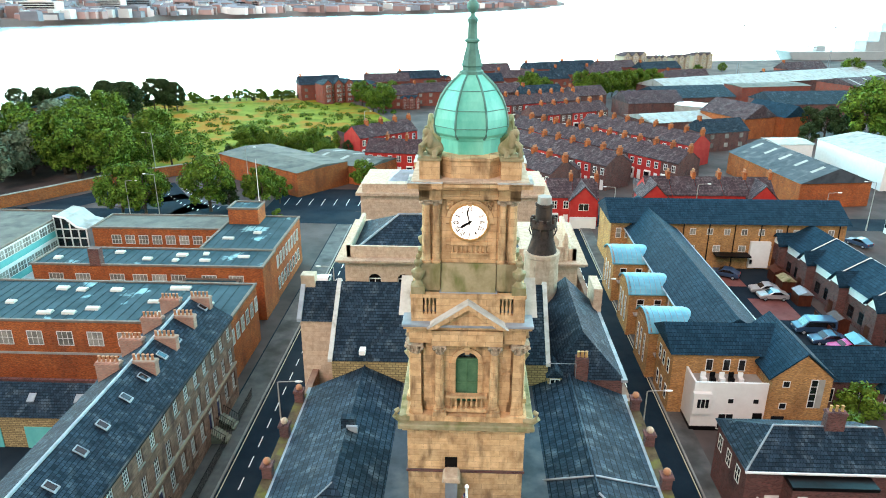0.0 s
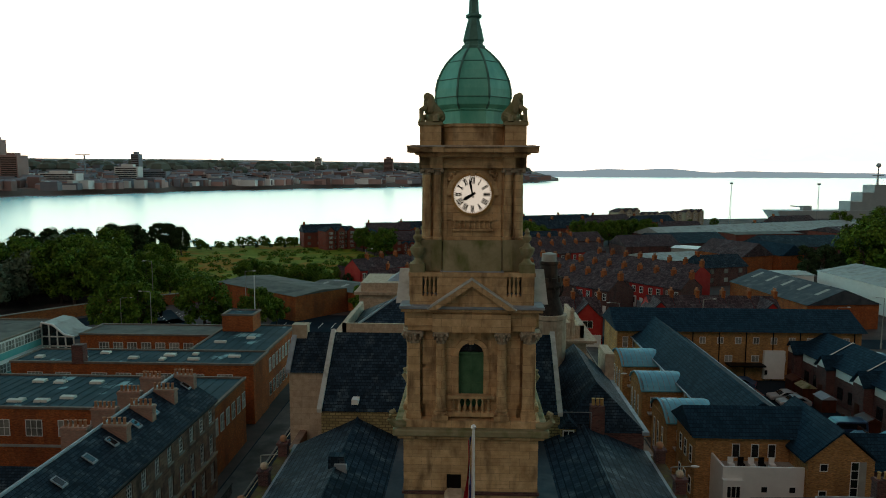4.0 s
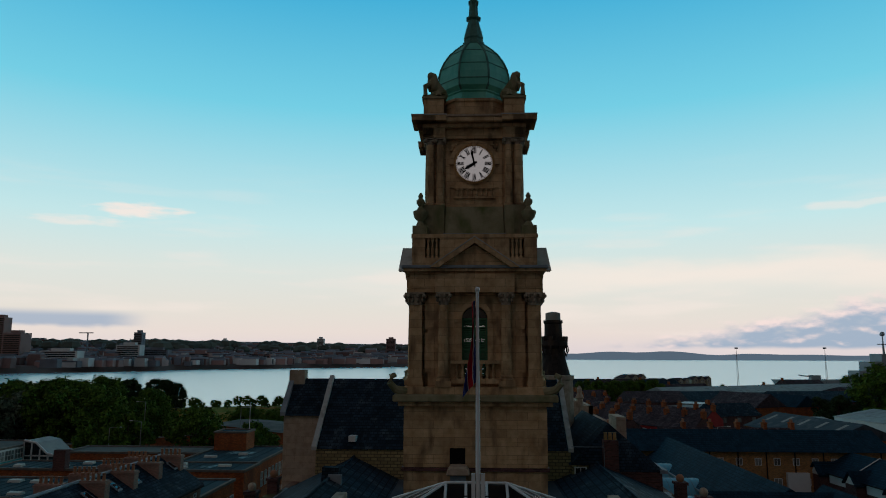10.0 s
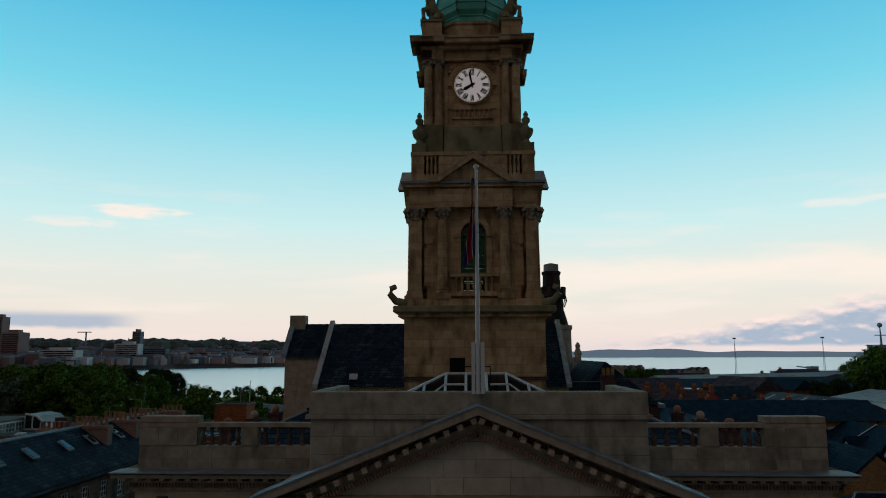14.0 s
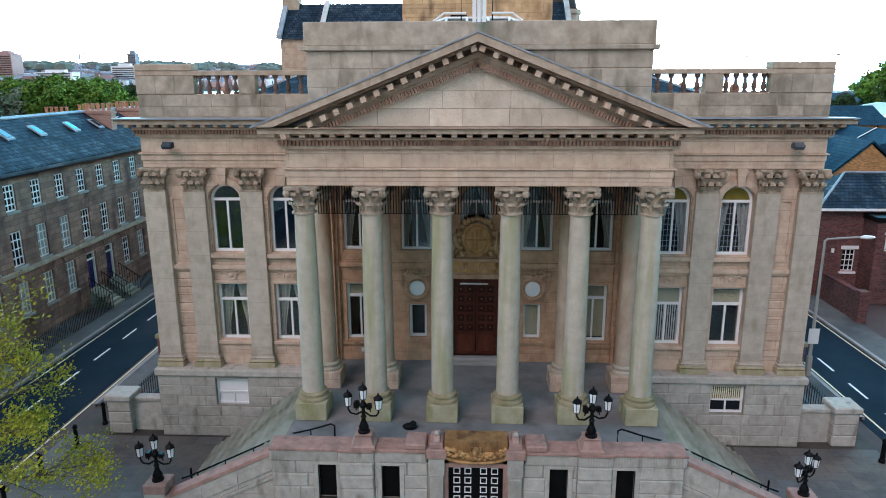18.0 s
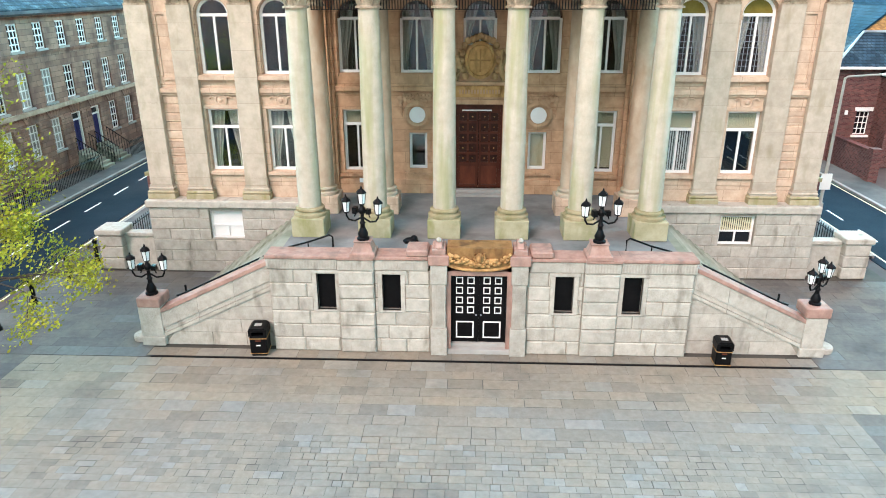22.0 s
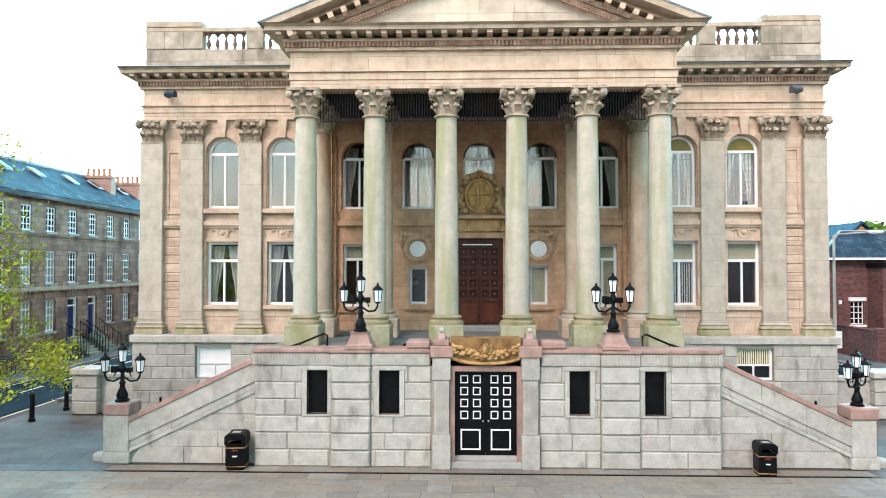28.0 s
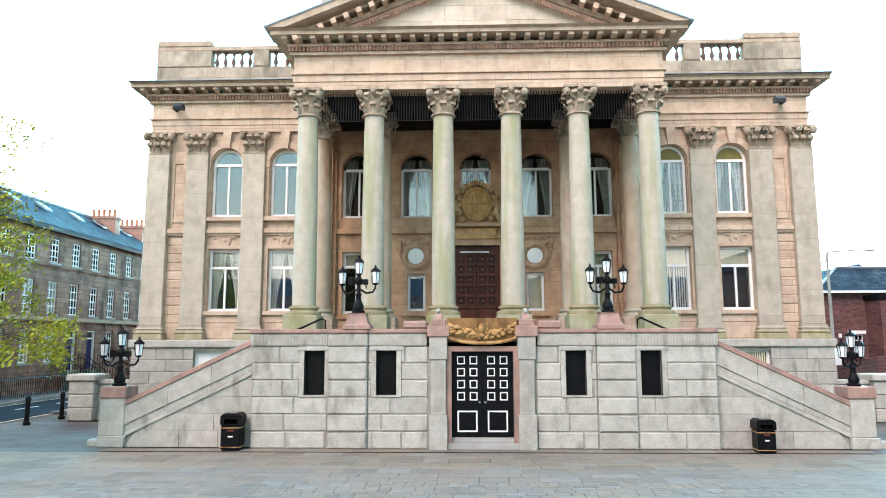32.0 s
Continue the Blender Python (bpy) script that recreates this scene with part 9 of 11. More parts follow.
# brick houses round the car park
def court_house():
    ob = thing("court_house", (0, 0, 0), "brown brick house with a blue tiled gable", "house", "houses round the car park")
    part("wall", Geo().box(0, 7.6, 0, 8.0, 0, 4.9), BRICKP, ob)
    part("roof", gable(Geo(), -0.2, 7.8, -0.5, 8.4, 4.9, 7.4, "x"), TILE, ob)
    part("porch", Geo().prism([(0.4, 0), (2.6, 0), (2.6, 4.6), (1.5, 5.9), (0.4, 4.6)], "y", -1.2, 0), BRICKP, ob, "projecting gabled porch")
    part("porch_roof", Geo().prism([(0.1, 4.4), (1.5, 6.0), (2.9, 4.4), (2.9, 4.6), (1.5, 6.2), (0.1, 4.6)], "y", -1.5, 2.0), TILE, ob)
    part("gable_board", Geo().prism([(0.5, 4.55), (2.5, 4.55), (1.5, 5.75)], "y", -1.24, -1.2), WHITE, ob, "white gable board")
    part("white_band", Geo().box(2.9, 7.4, -0.06, 0, 3.6, 4.6), WHITE, ob, "white upper band")
    run_of_windows(ob, facing("south", -0.03), [4.0, 6.3], 0.8, 2.4, 1.1, 2, 2, mat=BLACK)
    part("door", Geo().box(1.0, 1.9, -1.26, -1.2, 0, 2.05), WOOD, ob, "brown front door")
    part("verge", Geo().tube([(7.75, -0.5, 4.95), (7.75, 3.95, 7.45), (7.75, 8.4, 4.95)], 0.09, 4), WHITE, ob)
    return ob


ch = court_house()
ch.matrix_basis = Matrix.Translation((48.2, 82.5, 0)) @ Matrix.Rotation(radians(-86), 4, "Z")
for k in range(1, 5):
    copy_thing(ch, Matrix.Translation((48.2 + 0.7 * k, 82.5 - 7.65 * k, 0)) @ Matrix.Rotation(radians(-86), 4, "Z"))
solid("car_park", Geo().box(32.5, 47.6, 48.7, 81.4, -0.045, -0.015), ASPHALT, "asphalt car park of the flats", "car park", kind="structure")
RED_P = material("red_block_paving", (0.14, 0.05, 0.05), (0.22, 0.09, 0.08), 0.9, 0.6, 0.2)
solid("parking_bays", Geo().box(39.5, 44.5, 63.5, 70.2, -0.015, -0.005).box(36, 41, 74.5, 80, -0.015, -0.005), RED_P, "red block paved parking bays", "parking bay", kind="structure")
for i, (x, y, m) in enumerate(((46.2, 77.0, WOOD), (46.0, 73.6, MOSSY), (47.3, 61.0, WOOD), (46.6, 55.0, ARCHR), (46.3, 69.0, LEAD))):
    sh = thing("garden_shed", (x, y, 0), "small weathered garden shed in a back garden", "shed", "sheds of the back gardens")
    part("wall", Geo().box(x - 0.9, x + 0.9, y - 1.1, y + 1.1, 0, 1.7), WOOD, sh)
    part("roof", gable(Geo(), x - 1.05, x + 1.05, y - 1.25, y + 1.25, 1.7, 2.2, "y"), m, sh)
fence = thing("garden_fence", (46, 62, 0), "dark red wooden garden fence", "fence")
for k in range(26):
    part("board", Geo().box(44.9 + 0.02 * k, 44.94 + 0.02 * k, 56.4 + k * 0.27, 56.65 + k * 0.27, 0, 1.6 + 0.03 * (k % 3)), WOOD, fence)

# ---- corner house across the east street (dark brick, slate hips) ----
cb = thing("corner_house", (27, 25, 0), "plum brick corner house with a hipped slate roof", "house")
part("front_wall", wall_with_holes(Geo(), 21.9, 33.0, 0, 5.85, 25.0, 25.4, [(23.68, 24.5, 1.75, 3.2)]), BRICKP, cb, "plum brick wall")
part("side_wall", Geo().box(21.9, 22.3, 25.4, 31.5, 0, 5.85).box(32.6, 33, 25.4, 31.5, 0, 5.85).box(22.3, 32.6, 31.1, 31.5, 0, 5.85), BRICKP, cb)
part("roof", gable(Geo(), 21.6, 33.4, 24.65, 31.8, 5.85, 7.7, "x", hip0=3.2), SLATE, cb, "slate hipped roof")
part("gutter", Geo().box(21.55, 33.4, 24.52, 24.66, 5.78, 5.92), WHITE, cb, "white gutter")
part("hip_ridge", Geo().tube([(21.6, 24.65, 5.9), (24.8, 28.2, 7.75), (33, 28.2, 7.75)], 0.09, 5), LEAD, cb)
w_ = put_window(cb, 23.68, 24.5, 1.75, 3.2, 25.12, 3, 4, "white multi-pane window")
part("lintel", Geo().box(23.55, 24.63, 24.93, 25.0, 3.22, 3.44), WHITE, w_)
part("sill", Geo().box(23.58, 24.6, 24.86, 25.0, 1.6, 1.73), WHITE, w_)
part("room_wall", Geo().box(22.3, 32.6, 26.4, 26.5, 0, 5.4), DARKROOM, cb)
part("bay_wall", Geo().box(24.75, 31, 23.4, 25.0, 0, 5.3), BRICKP, cb, "plum brick projecting wing")
part("bay_roof", Geo().box(24.65, 31.1, 23.3, 25.0, 5.3, 5.6), BLACK, cb, "flat black roof of the wing")
w_ = put_window(cb, 25.3, 25.85, 3.5, 4.5, 23.34, 1, 1)
part("lintel", Geo().box(25.2, 25.95, 23.33, 23.4, 4.52, 4.68), WHITE, w_)
part("alarm_box", Geo().box(22.95, 23.1, 24.9, 25.0, 3.0, 3.25), WHITE, cb, "small white alarm box")
chimney(cb, 29.5, 28.2, 6.9, 9.2, 1.5, 0.7, 3, BRICKP, GOLD)
for k in range(3):
    put_window(cb, -31.0 + 2.0 * k, -30.1 + 2.0 * k, 3.5, 4.9, 21.86, 2, 2, turn=Matrix.Rotation(radians(-90), 4, "Z"))
pw = thing("pavement_wall", (22.5, 22, 0), "low plum brick wall beside the pavement", "wall")
part("wall", Geo().box(22.3, 22.6, 20.3, 24.98, 0, 1.75), BRICKP, pw)
part("coping", Geo().box(22.26, 22.64, 20.3, 24.98, 1.75, 1.82), BRICKP, pw)
part("end_pier", Geo().box(22.2, 22.72, 19.75, 20.28, 0, 1.95), BRICKP, pw)


# ---- plain unseen brick rows, added to darken window reflections and block eastern sky ----
def square_row(x0, x1, y0, y1, h, rise, axis, label):
    ob = thing("square_row", ((x0 + x1) / 2, (y0 + y1) / 2, 0), label, "building")
    part("wall", Geo().box(x0, x1, y0, y1, 0, h), BRICKP, ob)
    part("roof", gable(Geo(), x0 - 0.3, x1 + 0.3, y0 - 0.3, y1 + 0.3, h, h + rise, axis), SLATE, ob, "slate roof")


square_row(-62, 62, -74, -64, 9.0, 3.0, "x", "unseen brick row added to darken the window reflections")
square_row(25.5, 35, -52, 13, 9.5, 3.0, "y", "unseen brick row added to block the eastern sky")

# ---- red brick terraces toward the river ----
def row_house(red):
    ob = thing("row_house", (0, 0, 0), "red painted terraced house with white bay windows" if red else "brown brick terraced house with slate roof", "house", "brick terraces toward the river")
    part("wall", Geo().box(0, 4.6, 0, 7.5, 0, 5.4), REDPAINT if red else BRICKP, ob)
    part("roof", Geo().prism([(-0.25, 5.35), (3.75, 7.9), (7.7, 5.35), (7.7, 5.5), (3.75, 8.06), (-0.25, 5.5)], "x", 0, 4.6), REDTILE, ob, "dull slate roof")
    part("gable", Geo().prism([(0, 5.4), (7.5, 5.4), (3.75, 7.85)], "x", 0.02, 0.2).prism([(0, 5.4), (7.5, 5.4), (3.75, 7.85)], "x", 4.4, 4.58), REDPAINT if red else BRICKP, ob)
    part("rear_wing", Geo().box(0.1, 2.4, 7.5, 11.0, 0, 4.6), BRICKP, ob)
    part("rear_roof", Geo().prism([(0.0, 4.6), (2.5, 4.6), (0.1, 5.8)], "y", 7.5, 11.1), REDTILE, ob)
    b = part("bay_window", Geo().box(0.5, 2.1, -0.45, 0, 0, 2.5), WHITE, ob, "white bay window")
    part("pane", Geo().box(0.6, 2.0, -0.47, -0.45, 1.0, 2.2), DGLASS, b)
    run_of_windows(ob, facing("south", -0.03), [1.3, 3.4], 3.3, 4.8, 1.0, 2, 2, t=0.1)
    part("door", Geo().box(3.0, 3.9, -0.05, 0, 0, 2.2), WHITE, ob)
    chimney(ob, 4.5, 3.75, 7.4, 9.0, 0.6, 1.3, 4, BRICK, None, "y")
    return ob


red, brown = row_house(True), row_house(False)
ROWS = [((11.4, 131), (20.7, 119), 0), ((12.5, 153), (34.3, 125.5), 0), ((14.4, 174), (48.9, 130), 0), ((34, 178.5), (58.8, 147.5), 0), ((17.9, 191), (44.8, 206), 1), ((2, 186), (11, 162), 0), ((8, 210), (40, 228), 1)]
used = {red: False, brown: False}


def place_house(src, m):
    if not used[src]:
        used[src] = True
        src.matrix_basis = m
        return src
    return copy_thing(src, m)


for j, ((xa, ya), (xb, yb), kind) in enumerate(ROWS):
    d = Vector((xb - xa, yb - ya, 0))
    n = int(d.length / 4.6)
    ang = math.atan2(d.y, d.x)
    nrm = Vector((-math.sin(ang), math.cos(ang), 0))
    for k in range(n):
        p = Vector((xa, ya, 0)) + d.normalized() * 4.6 * k - nrm * 3.75
        place_house(red if (j * 3 + k) % 5 in (0, 1, 3) else brown, Matrix.Translation(p) @ Matrix.Rotation(ang, 4, "Z"))
for k in range(5):
    place_house(red, Matrix.Translation((32.8 + 4.7 * k, 103.9, 0)))
for k in range(2):
    place_house(red, Matrix.Translation((14.4 + 4.7 * k, 101.2, 0)))
for x, y in ((34.0, 102.0), (53.5, 102.0), (20.8, 99.8)):
    gb = thing("gabled_house", (x, y, 0), "bright red painted gabled end house", "house", "red gabled houses")
    part("wall", Geo().prism([(x - 2.4, 0), (x + 2.4, 0), (x + 2.4, 5.2), (x, 7.6), (x - 2.4, 5.2)], "y", y, y + 6), REDPAINT, gb, "bright red painted wall")
    part("roof", Geo().prism([(x - 2.7, 5.0), (x, 7.75), (x + 2.7, 5.0), (x + 2.7, 5.2), (x, 7.95), (x - 2.7, 5.2)], "y", y - 0.2, y + 6), REDTILE, gb)
    put_window(gb, x - 0.9, x + 0.9, 3.4, 4.7, y - 0.04, 2, 1)
    part("base_render", Geo().box(x - 2.4, x + 2.4, y - 0.05, y, 0, 2.2), WHITE, gb, "white rendered ground floor")
for k in range(3):
    place_house(red, Matrix.Translation((75.0, 100.6 - 4.7 * k, 0)) @ Matrix.Rotation(radians(-90), 4, "Z"))
for k in range(4):
    place_house(red, Matrix.Translation((-27.5 + 3.4 * k, 152 + 3.0 * k, 0)) @ Matrix.Rotation(radians(41), 4, "Z"))
for k in range(4):
    place_house(red, Matrix.Translation((-24.0 + 4.6 * k, 137 - 0.6 * k, 0)) @ Matrix.Rotation(radians(-8), 4, "Z"))


# ---- sheds, warehouses, waterfront flats ----
def shed(name, cx, cy, lx, ly, h, rise, turn, wall, roof, label, axis="x", strips=0):
    ob = thing(name, (cx, cy, 0), label, "building")
    M = Matrix.Translation((cx, cy, 0)) @ Matrix.Rotation(radians(turn), 4, "Z")
    part("wall", Geo().box(-lx / 2, lx / 2, -ly / 2, ly / 2, 0, h).turned(M), wall, ob)
    part("roof", gable(Geo(), -lx / 2 - 0.3, lx / 2 + 0.3, -ly / 2 - 0.3, ly / 2 + 0.3, h, h + rise, axis).turned(M), roof, ob)
    if axis == "x":
        part("gable", Geo().prism([(-ly / 2, h - 0.05), (ly / 2, h - 0.05), (0, h + rise * 0.97)], "x", -lx / 2 - 0.02, lx / 2 + 0.02).turned(M), wall, ob)
    else:
        part("gable", Geo().prism([(-lx / 2, h - 0.05), (lx / 2, h - 0.05), (0, h + rise * 0.97)], "y", -ly / 2 - 0.02, ly / 2 + 0.02).turned(M), wall, ob)
    sl = rise / ((ly if axis == "x" else lx) / 2)
    for k in range(strips):
        f = (k + 0.5) / strips - 0.5
        for s in (-1, 1):
            if axis == "x":
                a, b = ly * 0.08, ly * 0.42
                g = Geo().poly((f * lx - 0.5, s * a, h + rise - a * sl + 0.06), (f * lx + 0.5, s * a, h + rise - a * sl + 0.06), (f * lx + 0.5, s * b, h + rise - b * sl + 0.06), (f * lx - 0.5, s * b, h + rise - b * sl + 0.06))
            else:
                a, b = lx * 0.08, lx * 0.42
                g = Geo().poly((s * a, f * ly - 0.5, h + rise - a * sl + 0.06), (s * a, f * ly + 0.5, h + rise - a * sl + 0.06), (s * b, f * ly + 0.5, h + rise - b * sl + 0.06), (s * b, f * ly - 0.5, h + rise - b * sl + 0.06))
            part("roof_light", g.turned(M), CONC, ob)
    return ob


shed("warehouse", -42, 131.5, 28, 14, 5.2, 0.6, -38, BRICK, ROOFGREY, "low red brick warehouse with a flat grey roof", "x", 0)
shed("warehouse", -27, 136, 18, 12, 4.2, 0.8, -30, BRICK, ROOFGREY, "low brick store with a grey roof", "x", 3)
shed("workshop", 71, 130, 15, 29, 5.0, 3.0, 8, BRICK, ROOFDARK, "red brick workshop with a dark sheet roof", "y", 5)
shed("steel_shed", 98, 142, 20, 26, 6.2, 1.8, 5, WHITE, METALR, "large white steel shed", "y", 6)
shed("steel_shed", 79, 153, 9, 8, 5.8, 0.4, 5, WHITE, METALR, "small white flat shed", "x", 0)
shed("brick_hall", 62, 226, 20, 14, 5.0, 3.4, 12, BRICKP, REDTILE, "large brick hall with a tiled roof", "x", 0)
shed("brick_hall", 93, 195, 9, 16, 6.0, 3.2, 25, BRICK, TILE, "brick hall with chimneys", "y", 0)
shed("brick_hall", 81, 193, 12, 18, 6.0, 3.8, 25, BRICK, REDTILE, "brick hall with a brown tiled roof", "y", 0)
shed("works", 62, 197, 22, 16, 4.0, 1.6, 20, BRICKP, METALR, "works with a corrugated roof", "x", 6)
shed("office", 82, 250, 30, 20, 4.0, 3.2, 14, BRICKP, SLATE, "brick office block with a dark roof", "x", 0)
shed("store", 84, 212, 30, 10, 5.0, 0.3, -32, CONC, WHITE, "flat white-roofed store among the sheds", "x", 0)
shed("office", 120, 226, 40, 18, 5.5, 3.2, 8, BRICKP, SLATE, "brick office block with a dark roof", "x", 0)
shed("dock_shed", 130, 292, 128, 20, 5.0, 3.0, 27, BRICKP, METALR, "long dock shed with a white ribbed roof", "x", 16)
shed("dock_shed", 118, 264, 30, 12, 6.0, 0.4, 14, CRIMSON, ROOFGREY, "red brick dock building with a flat grey roof", "x", 0)
shed("dock_shed", 175, 278, 60, 20, 6.0, 2.4, 20, CRIMSON, REDTILE, "long brick dock shed with a brown roof", "x", 8)
shed("dock_shed", 165, 238, 50, 18, 6.0, 2.4, 12, CRIMSON, SLATE, "brick dock shed with a teal door", "x", 6)
shed("row_end", -118, 178, 14, 10, 9.0, 2.5, 10, BRICK, SLATE, "tall red brick riverside house", "y", 0)
shed("row_end", -128, 160, 20, 10, 5.5, 2.5, 10, BRICK, SLATE, "red brick riverside house with slate roof", "x", 0)


def water_flats(first, wall, roof, label):
    ob = thing("riverside_flats", (0, 0, 0), label, "building", "riverside flats")
    part("wall", Geo().box(-9, 9, 0, 11, 0, 10.5), wall, ob)
    part("roof", gable(Geo(), -9.5, 9.5, -0.5, 11.5, 10.5, 13.0, "x", hip0=3, hip1=3), roof, ob)
    for x in (-6.5, 0, 6.5):
        part("gable_bay", Geo().prism([(x - 2.2, 0), (x + 2.2, 0), (x + 2.2, 11), (x, 13), (x - 2.2, 11)], "y", -1.5, 0), wall, ob)
        part("bay_roof", Geo().prism([(x - 2.5, 10.8), (x, 13.1), (x + 2.5, 10.8), (x + 2.5, 11), (x, 13.4), (x - 2.5, 11)], "y", -1.7, 3), roof, ob)
    for z in (1.2, 3.8, 6.4, 8.8):
        run_of_windows(ob, facing("south", -1.53), [-7.2, -5.8, -0.7, 0.7, 5.8, 7.2], z, z + 1.4, 0.9, 1, 2, t=0.1)
        run_of_windows(ob, facing("south", -0.03), [-3.3, 3.3], z, z + 1.4, 1.2, 2, 2, t=0.1)
    ob.matrix_basis = first
    return ob


RT = Matrix.Rotation
wf = water_flats(Matrix.Translation((-50, 246, 0)) @ RT(radians(35), 4, "Z") @ Matrix.Scale(0.68, 4), CRIMSON, SLATE, "crimson brick riverside flats with gabled bays")
for x, y, r, s in ((-44, 258, -15, 0.8), (-37, 250, 30, 0.7), (-21, 232, 20, 0.55), (-24, 262, 10, 0.6), (-12, 288, 5, 0.66), (4, 298, 10, 0.66), (18, 300, 15, 0.62), (30, 296, 15, 0.7), (40, 306, 10, 0.62), (16, 268, 20, 0.5), (48, 285, 25, 0.5), (-8, 262, 15, 0.5), (58, 318, 12, 0.6), (2, 248, 30, 0.45), (34, 262, 20, 0.5)):
    copy_thing(wf, Matrix.Translation((x, y, 0)) @ RT(radians(r), 4, "Z") @ Matrix.Scale(s, 4))
tf = water_flats(Matrix.Translation((88, 365, 0)) @ RT(radians(22), 4, "Z") @ Matrix.Scale(0.78, 4), BUFF, REDTILE, "tan brick riverside flats with brown roofs")
for x, y, r, s in ((102, 371, 22, 0.78), (116, 377, 22, 0.78), (130, 384, 18, 0.86)):
    copy_thing(tf, Matrix.Translation((x, y, 0)) @ RT(radians(r), 4, "Z") @ Matrix.Scale(s, 4))



def small_house(x, y, turn, lx, ly, h, rise, wall, roof, label):
    """A small house among the riverside streets: walls, pitched roof, ridge stacks and a few windows."""
    ob = shed("riverside_house", x, y, lx, ly, h, rise, turn, wall, roof, label)
    M = Matrix.Translation((x, y, 0)) @ RT(radians(turn), 4, "Z")
    n = max(2, int(lx / 4))
    for k in range(n):
        u = -lx / 2 + lx * (k + 0.5) / n
        for z in (1.0, 3.4):
            if z + 1.2 < h:
                part("window", Geo().box(u - 0.6, u + 0.6, -ly / 2 - 0.06, -ly / 2, z, z + 1.2).turned(M), PALEPANE, ob)
    part("chimney", Geo().box(-lx / 2 + 0.6, -lx / 2 + 1.3, -0.6, 0.6, h + rise * 0.6, h + rise + 1.0).turned(M), BRICK, ob)


for x, y, turn, lx, h, wall, roof in ((-60, 258, 25, 16, 6, CRIMSON, SLATE), (-34, 268, 10, 18, 6, CRIMSON, REDTILE), (-22, 284, 12, 18, 5.5, CRIMSON, SLATE), (-27, 238, 15, 14, 5, CRIMSON, REDTILE), (-14, 246, 20, 16, 5, CRIMSON, REDTILE), (4, 270, 15, 18, 6, CRIMSON, SLATE), (20, 285, 18, 18, 6, CRIMSON, REDTILE), (33, 281, 20, 16, 6, CRIMSON, SLATE), (46, 300, 25, 20, 6, CRIMSON, SLATE), (60, 306, 25, 18, 6, CRIMSON, REDTILE), (70, 330, 22, 20, 6, CRIMSON, REDTILE), (52, 330, 22, 18, 6, CRIMSON, SLATE), (34, 320, 22, 18, 6, CRIMSON, SLATE), (10, 312, 18, 16, 6, CRIMSON, REDTILE), (90, 326, 25, 22, 6, CRIMSON, SLATE), (96, 300, 20, 20, 5, CRIMSON, REDTILE), (12, 246, 25, 14, 5, BRICKP, REDTILE), (26, 242, 25, 16, 5, BRICKP, SLATE), (42, 240, 25, 14, 5, BRICKP, REDTILE), (140, 300, 20, 26, 5, CRIMSON, SLATE), (160, 330, 22, 24, 6, CRIMSON, REDTILE), (68, 172, 20, 14, 5, BRICKP, SLATE)):
    small_house(x, y, turn, lx, 9, h, 3.0, wall, roof, "brick riverside house with a low pitched roof")

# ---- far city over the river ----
# aerial haze is put into these base colours, paler than the bare materials
FARM = [material("hazed_far_brick", (0.26, 0.155, 0.145), (0.40, 0.26, 0.24), 0.9, 0.02, 0.0, island=0.4), material("hazed_far_pale", (0.55, 0.54, 0.53), (0.75, 0.74, 0.73), 0.8, 0.02, 0.0, island=0.3), material("hazed_far_slate", (0.15, 0.16, 0.19), (0.26, 0.27, 0.30), 0.8, 0.02, 0.0, island=0.4)]
FARG = material("hazed_far_ground", (0.17, 0.145, 0.14), (0.26, 0.225, 0.215), 0.95, 0.01, 0.0)
FART = material("hazed_far_foliage", (0.085, 0.10, 0.085), (0.14, 0.155, 0.125), 0.95, 0.03, 0.0, island=0.3)
g = Geo()
shore = [(-2600, 520), (-900, 740), (-636, 940), (-505, 1185), (-360, 1365), (-92, 1615), (120, 2000), (335, 2590)]
for (xa, ya), (xb, yb) in zip(shore, shore[1:]):
    g.poly((xa, ya, -7), (xb, yb, -7), (xb, yb + 4, 2), (xa, ya + 4, 2))
    g.poly((xa, ya + 4, 2), (xb, yb + 4, 2), (xb - 60, yb + 500, 30), (xa - 60, ya + 500, 30))
    g.poly((xa - 60, ya + 500, 30), (xb - 60, yb + 500, 30), (xb - 300, yb + 1900, 70), (xa - 300, ya + 1900, 70))
solid("far_bank", g, FARG, "low dark opposite bank of the river", "bank", kind="structure")
rnd = random.Random(91)
blocks = [Geo(), Geo(), Geo()]


def along_shore(f):
    f *= len(shore) - 1
    i = min(int(f), len(shore) - 2)
    u = f - i
    return shore[i][0] + (shore[i + 1][0] - shore[i][0]) * u, shore[i][1] + (shore[i + 1][1] - shore[i][1]) * u


for k in range(2600):
    f = rnd.uniform(0.12, 0.93)
    sx, sy = along_shore(f)
    back = rnd.random() ** 1.7 * 900 + 12
    x, y = sx + rnd.uniform(-40, 40) - back * 0.12, sy + back
    base = 2 + 28 * min(back / 500, 1) + (back - 500) / 1400 * 40 * (back > 500)
    w, d = rnd.uniform(8, 34), rnd.uniform(8, 18)
    h = rnd.uniform(5, 12) * (1.6 if rnd.random() < 0.06 else 1) - 1
    m = rnd.choices((0, 1, 2), (0.62, 0.15, 0.23))[0]
    blocks[m].box(x - w / 2, x + w / 2, y - d / 2, y + d / 2, base - 3, base + h)
    if m == 0:
        blocks[2].prism([(y - d / 2, base + h), (y + d / 2, base + h), (y, base + h + 3)], "x", x - w / 2, x + w / 2)
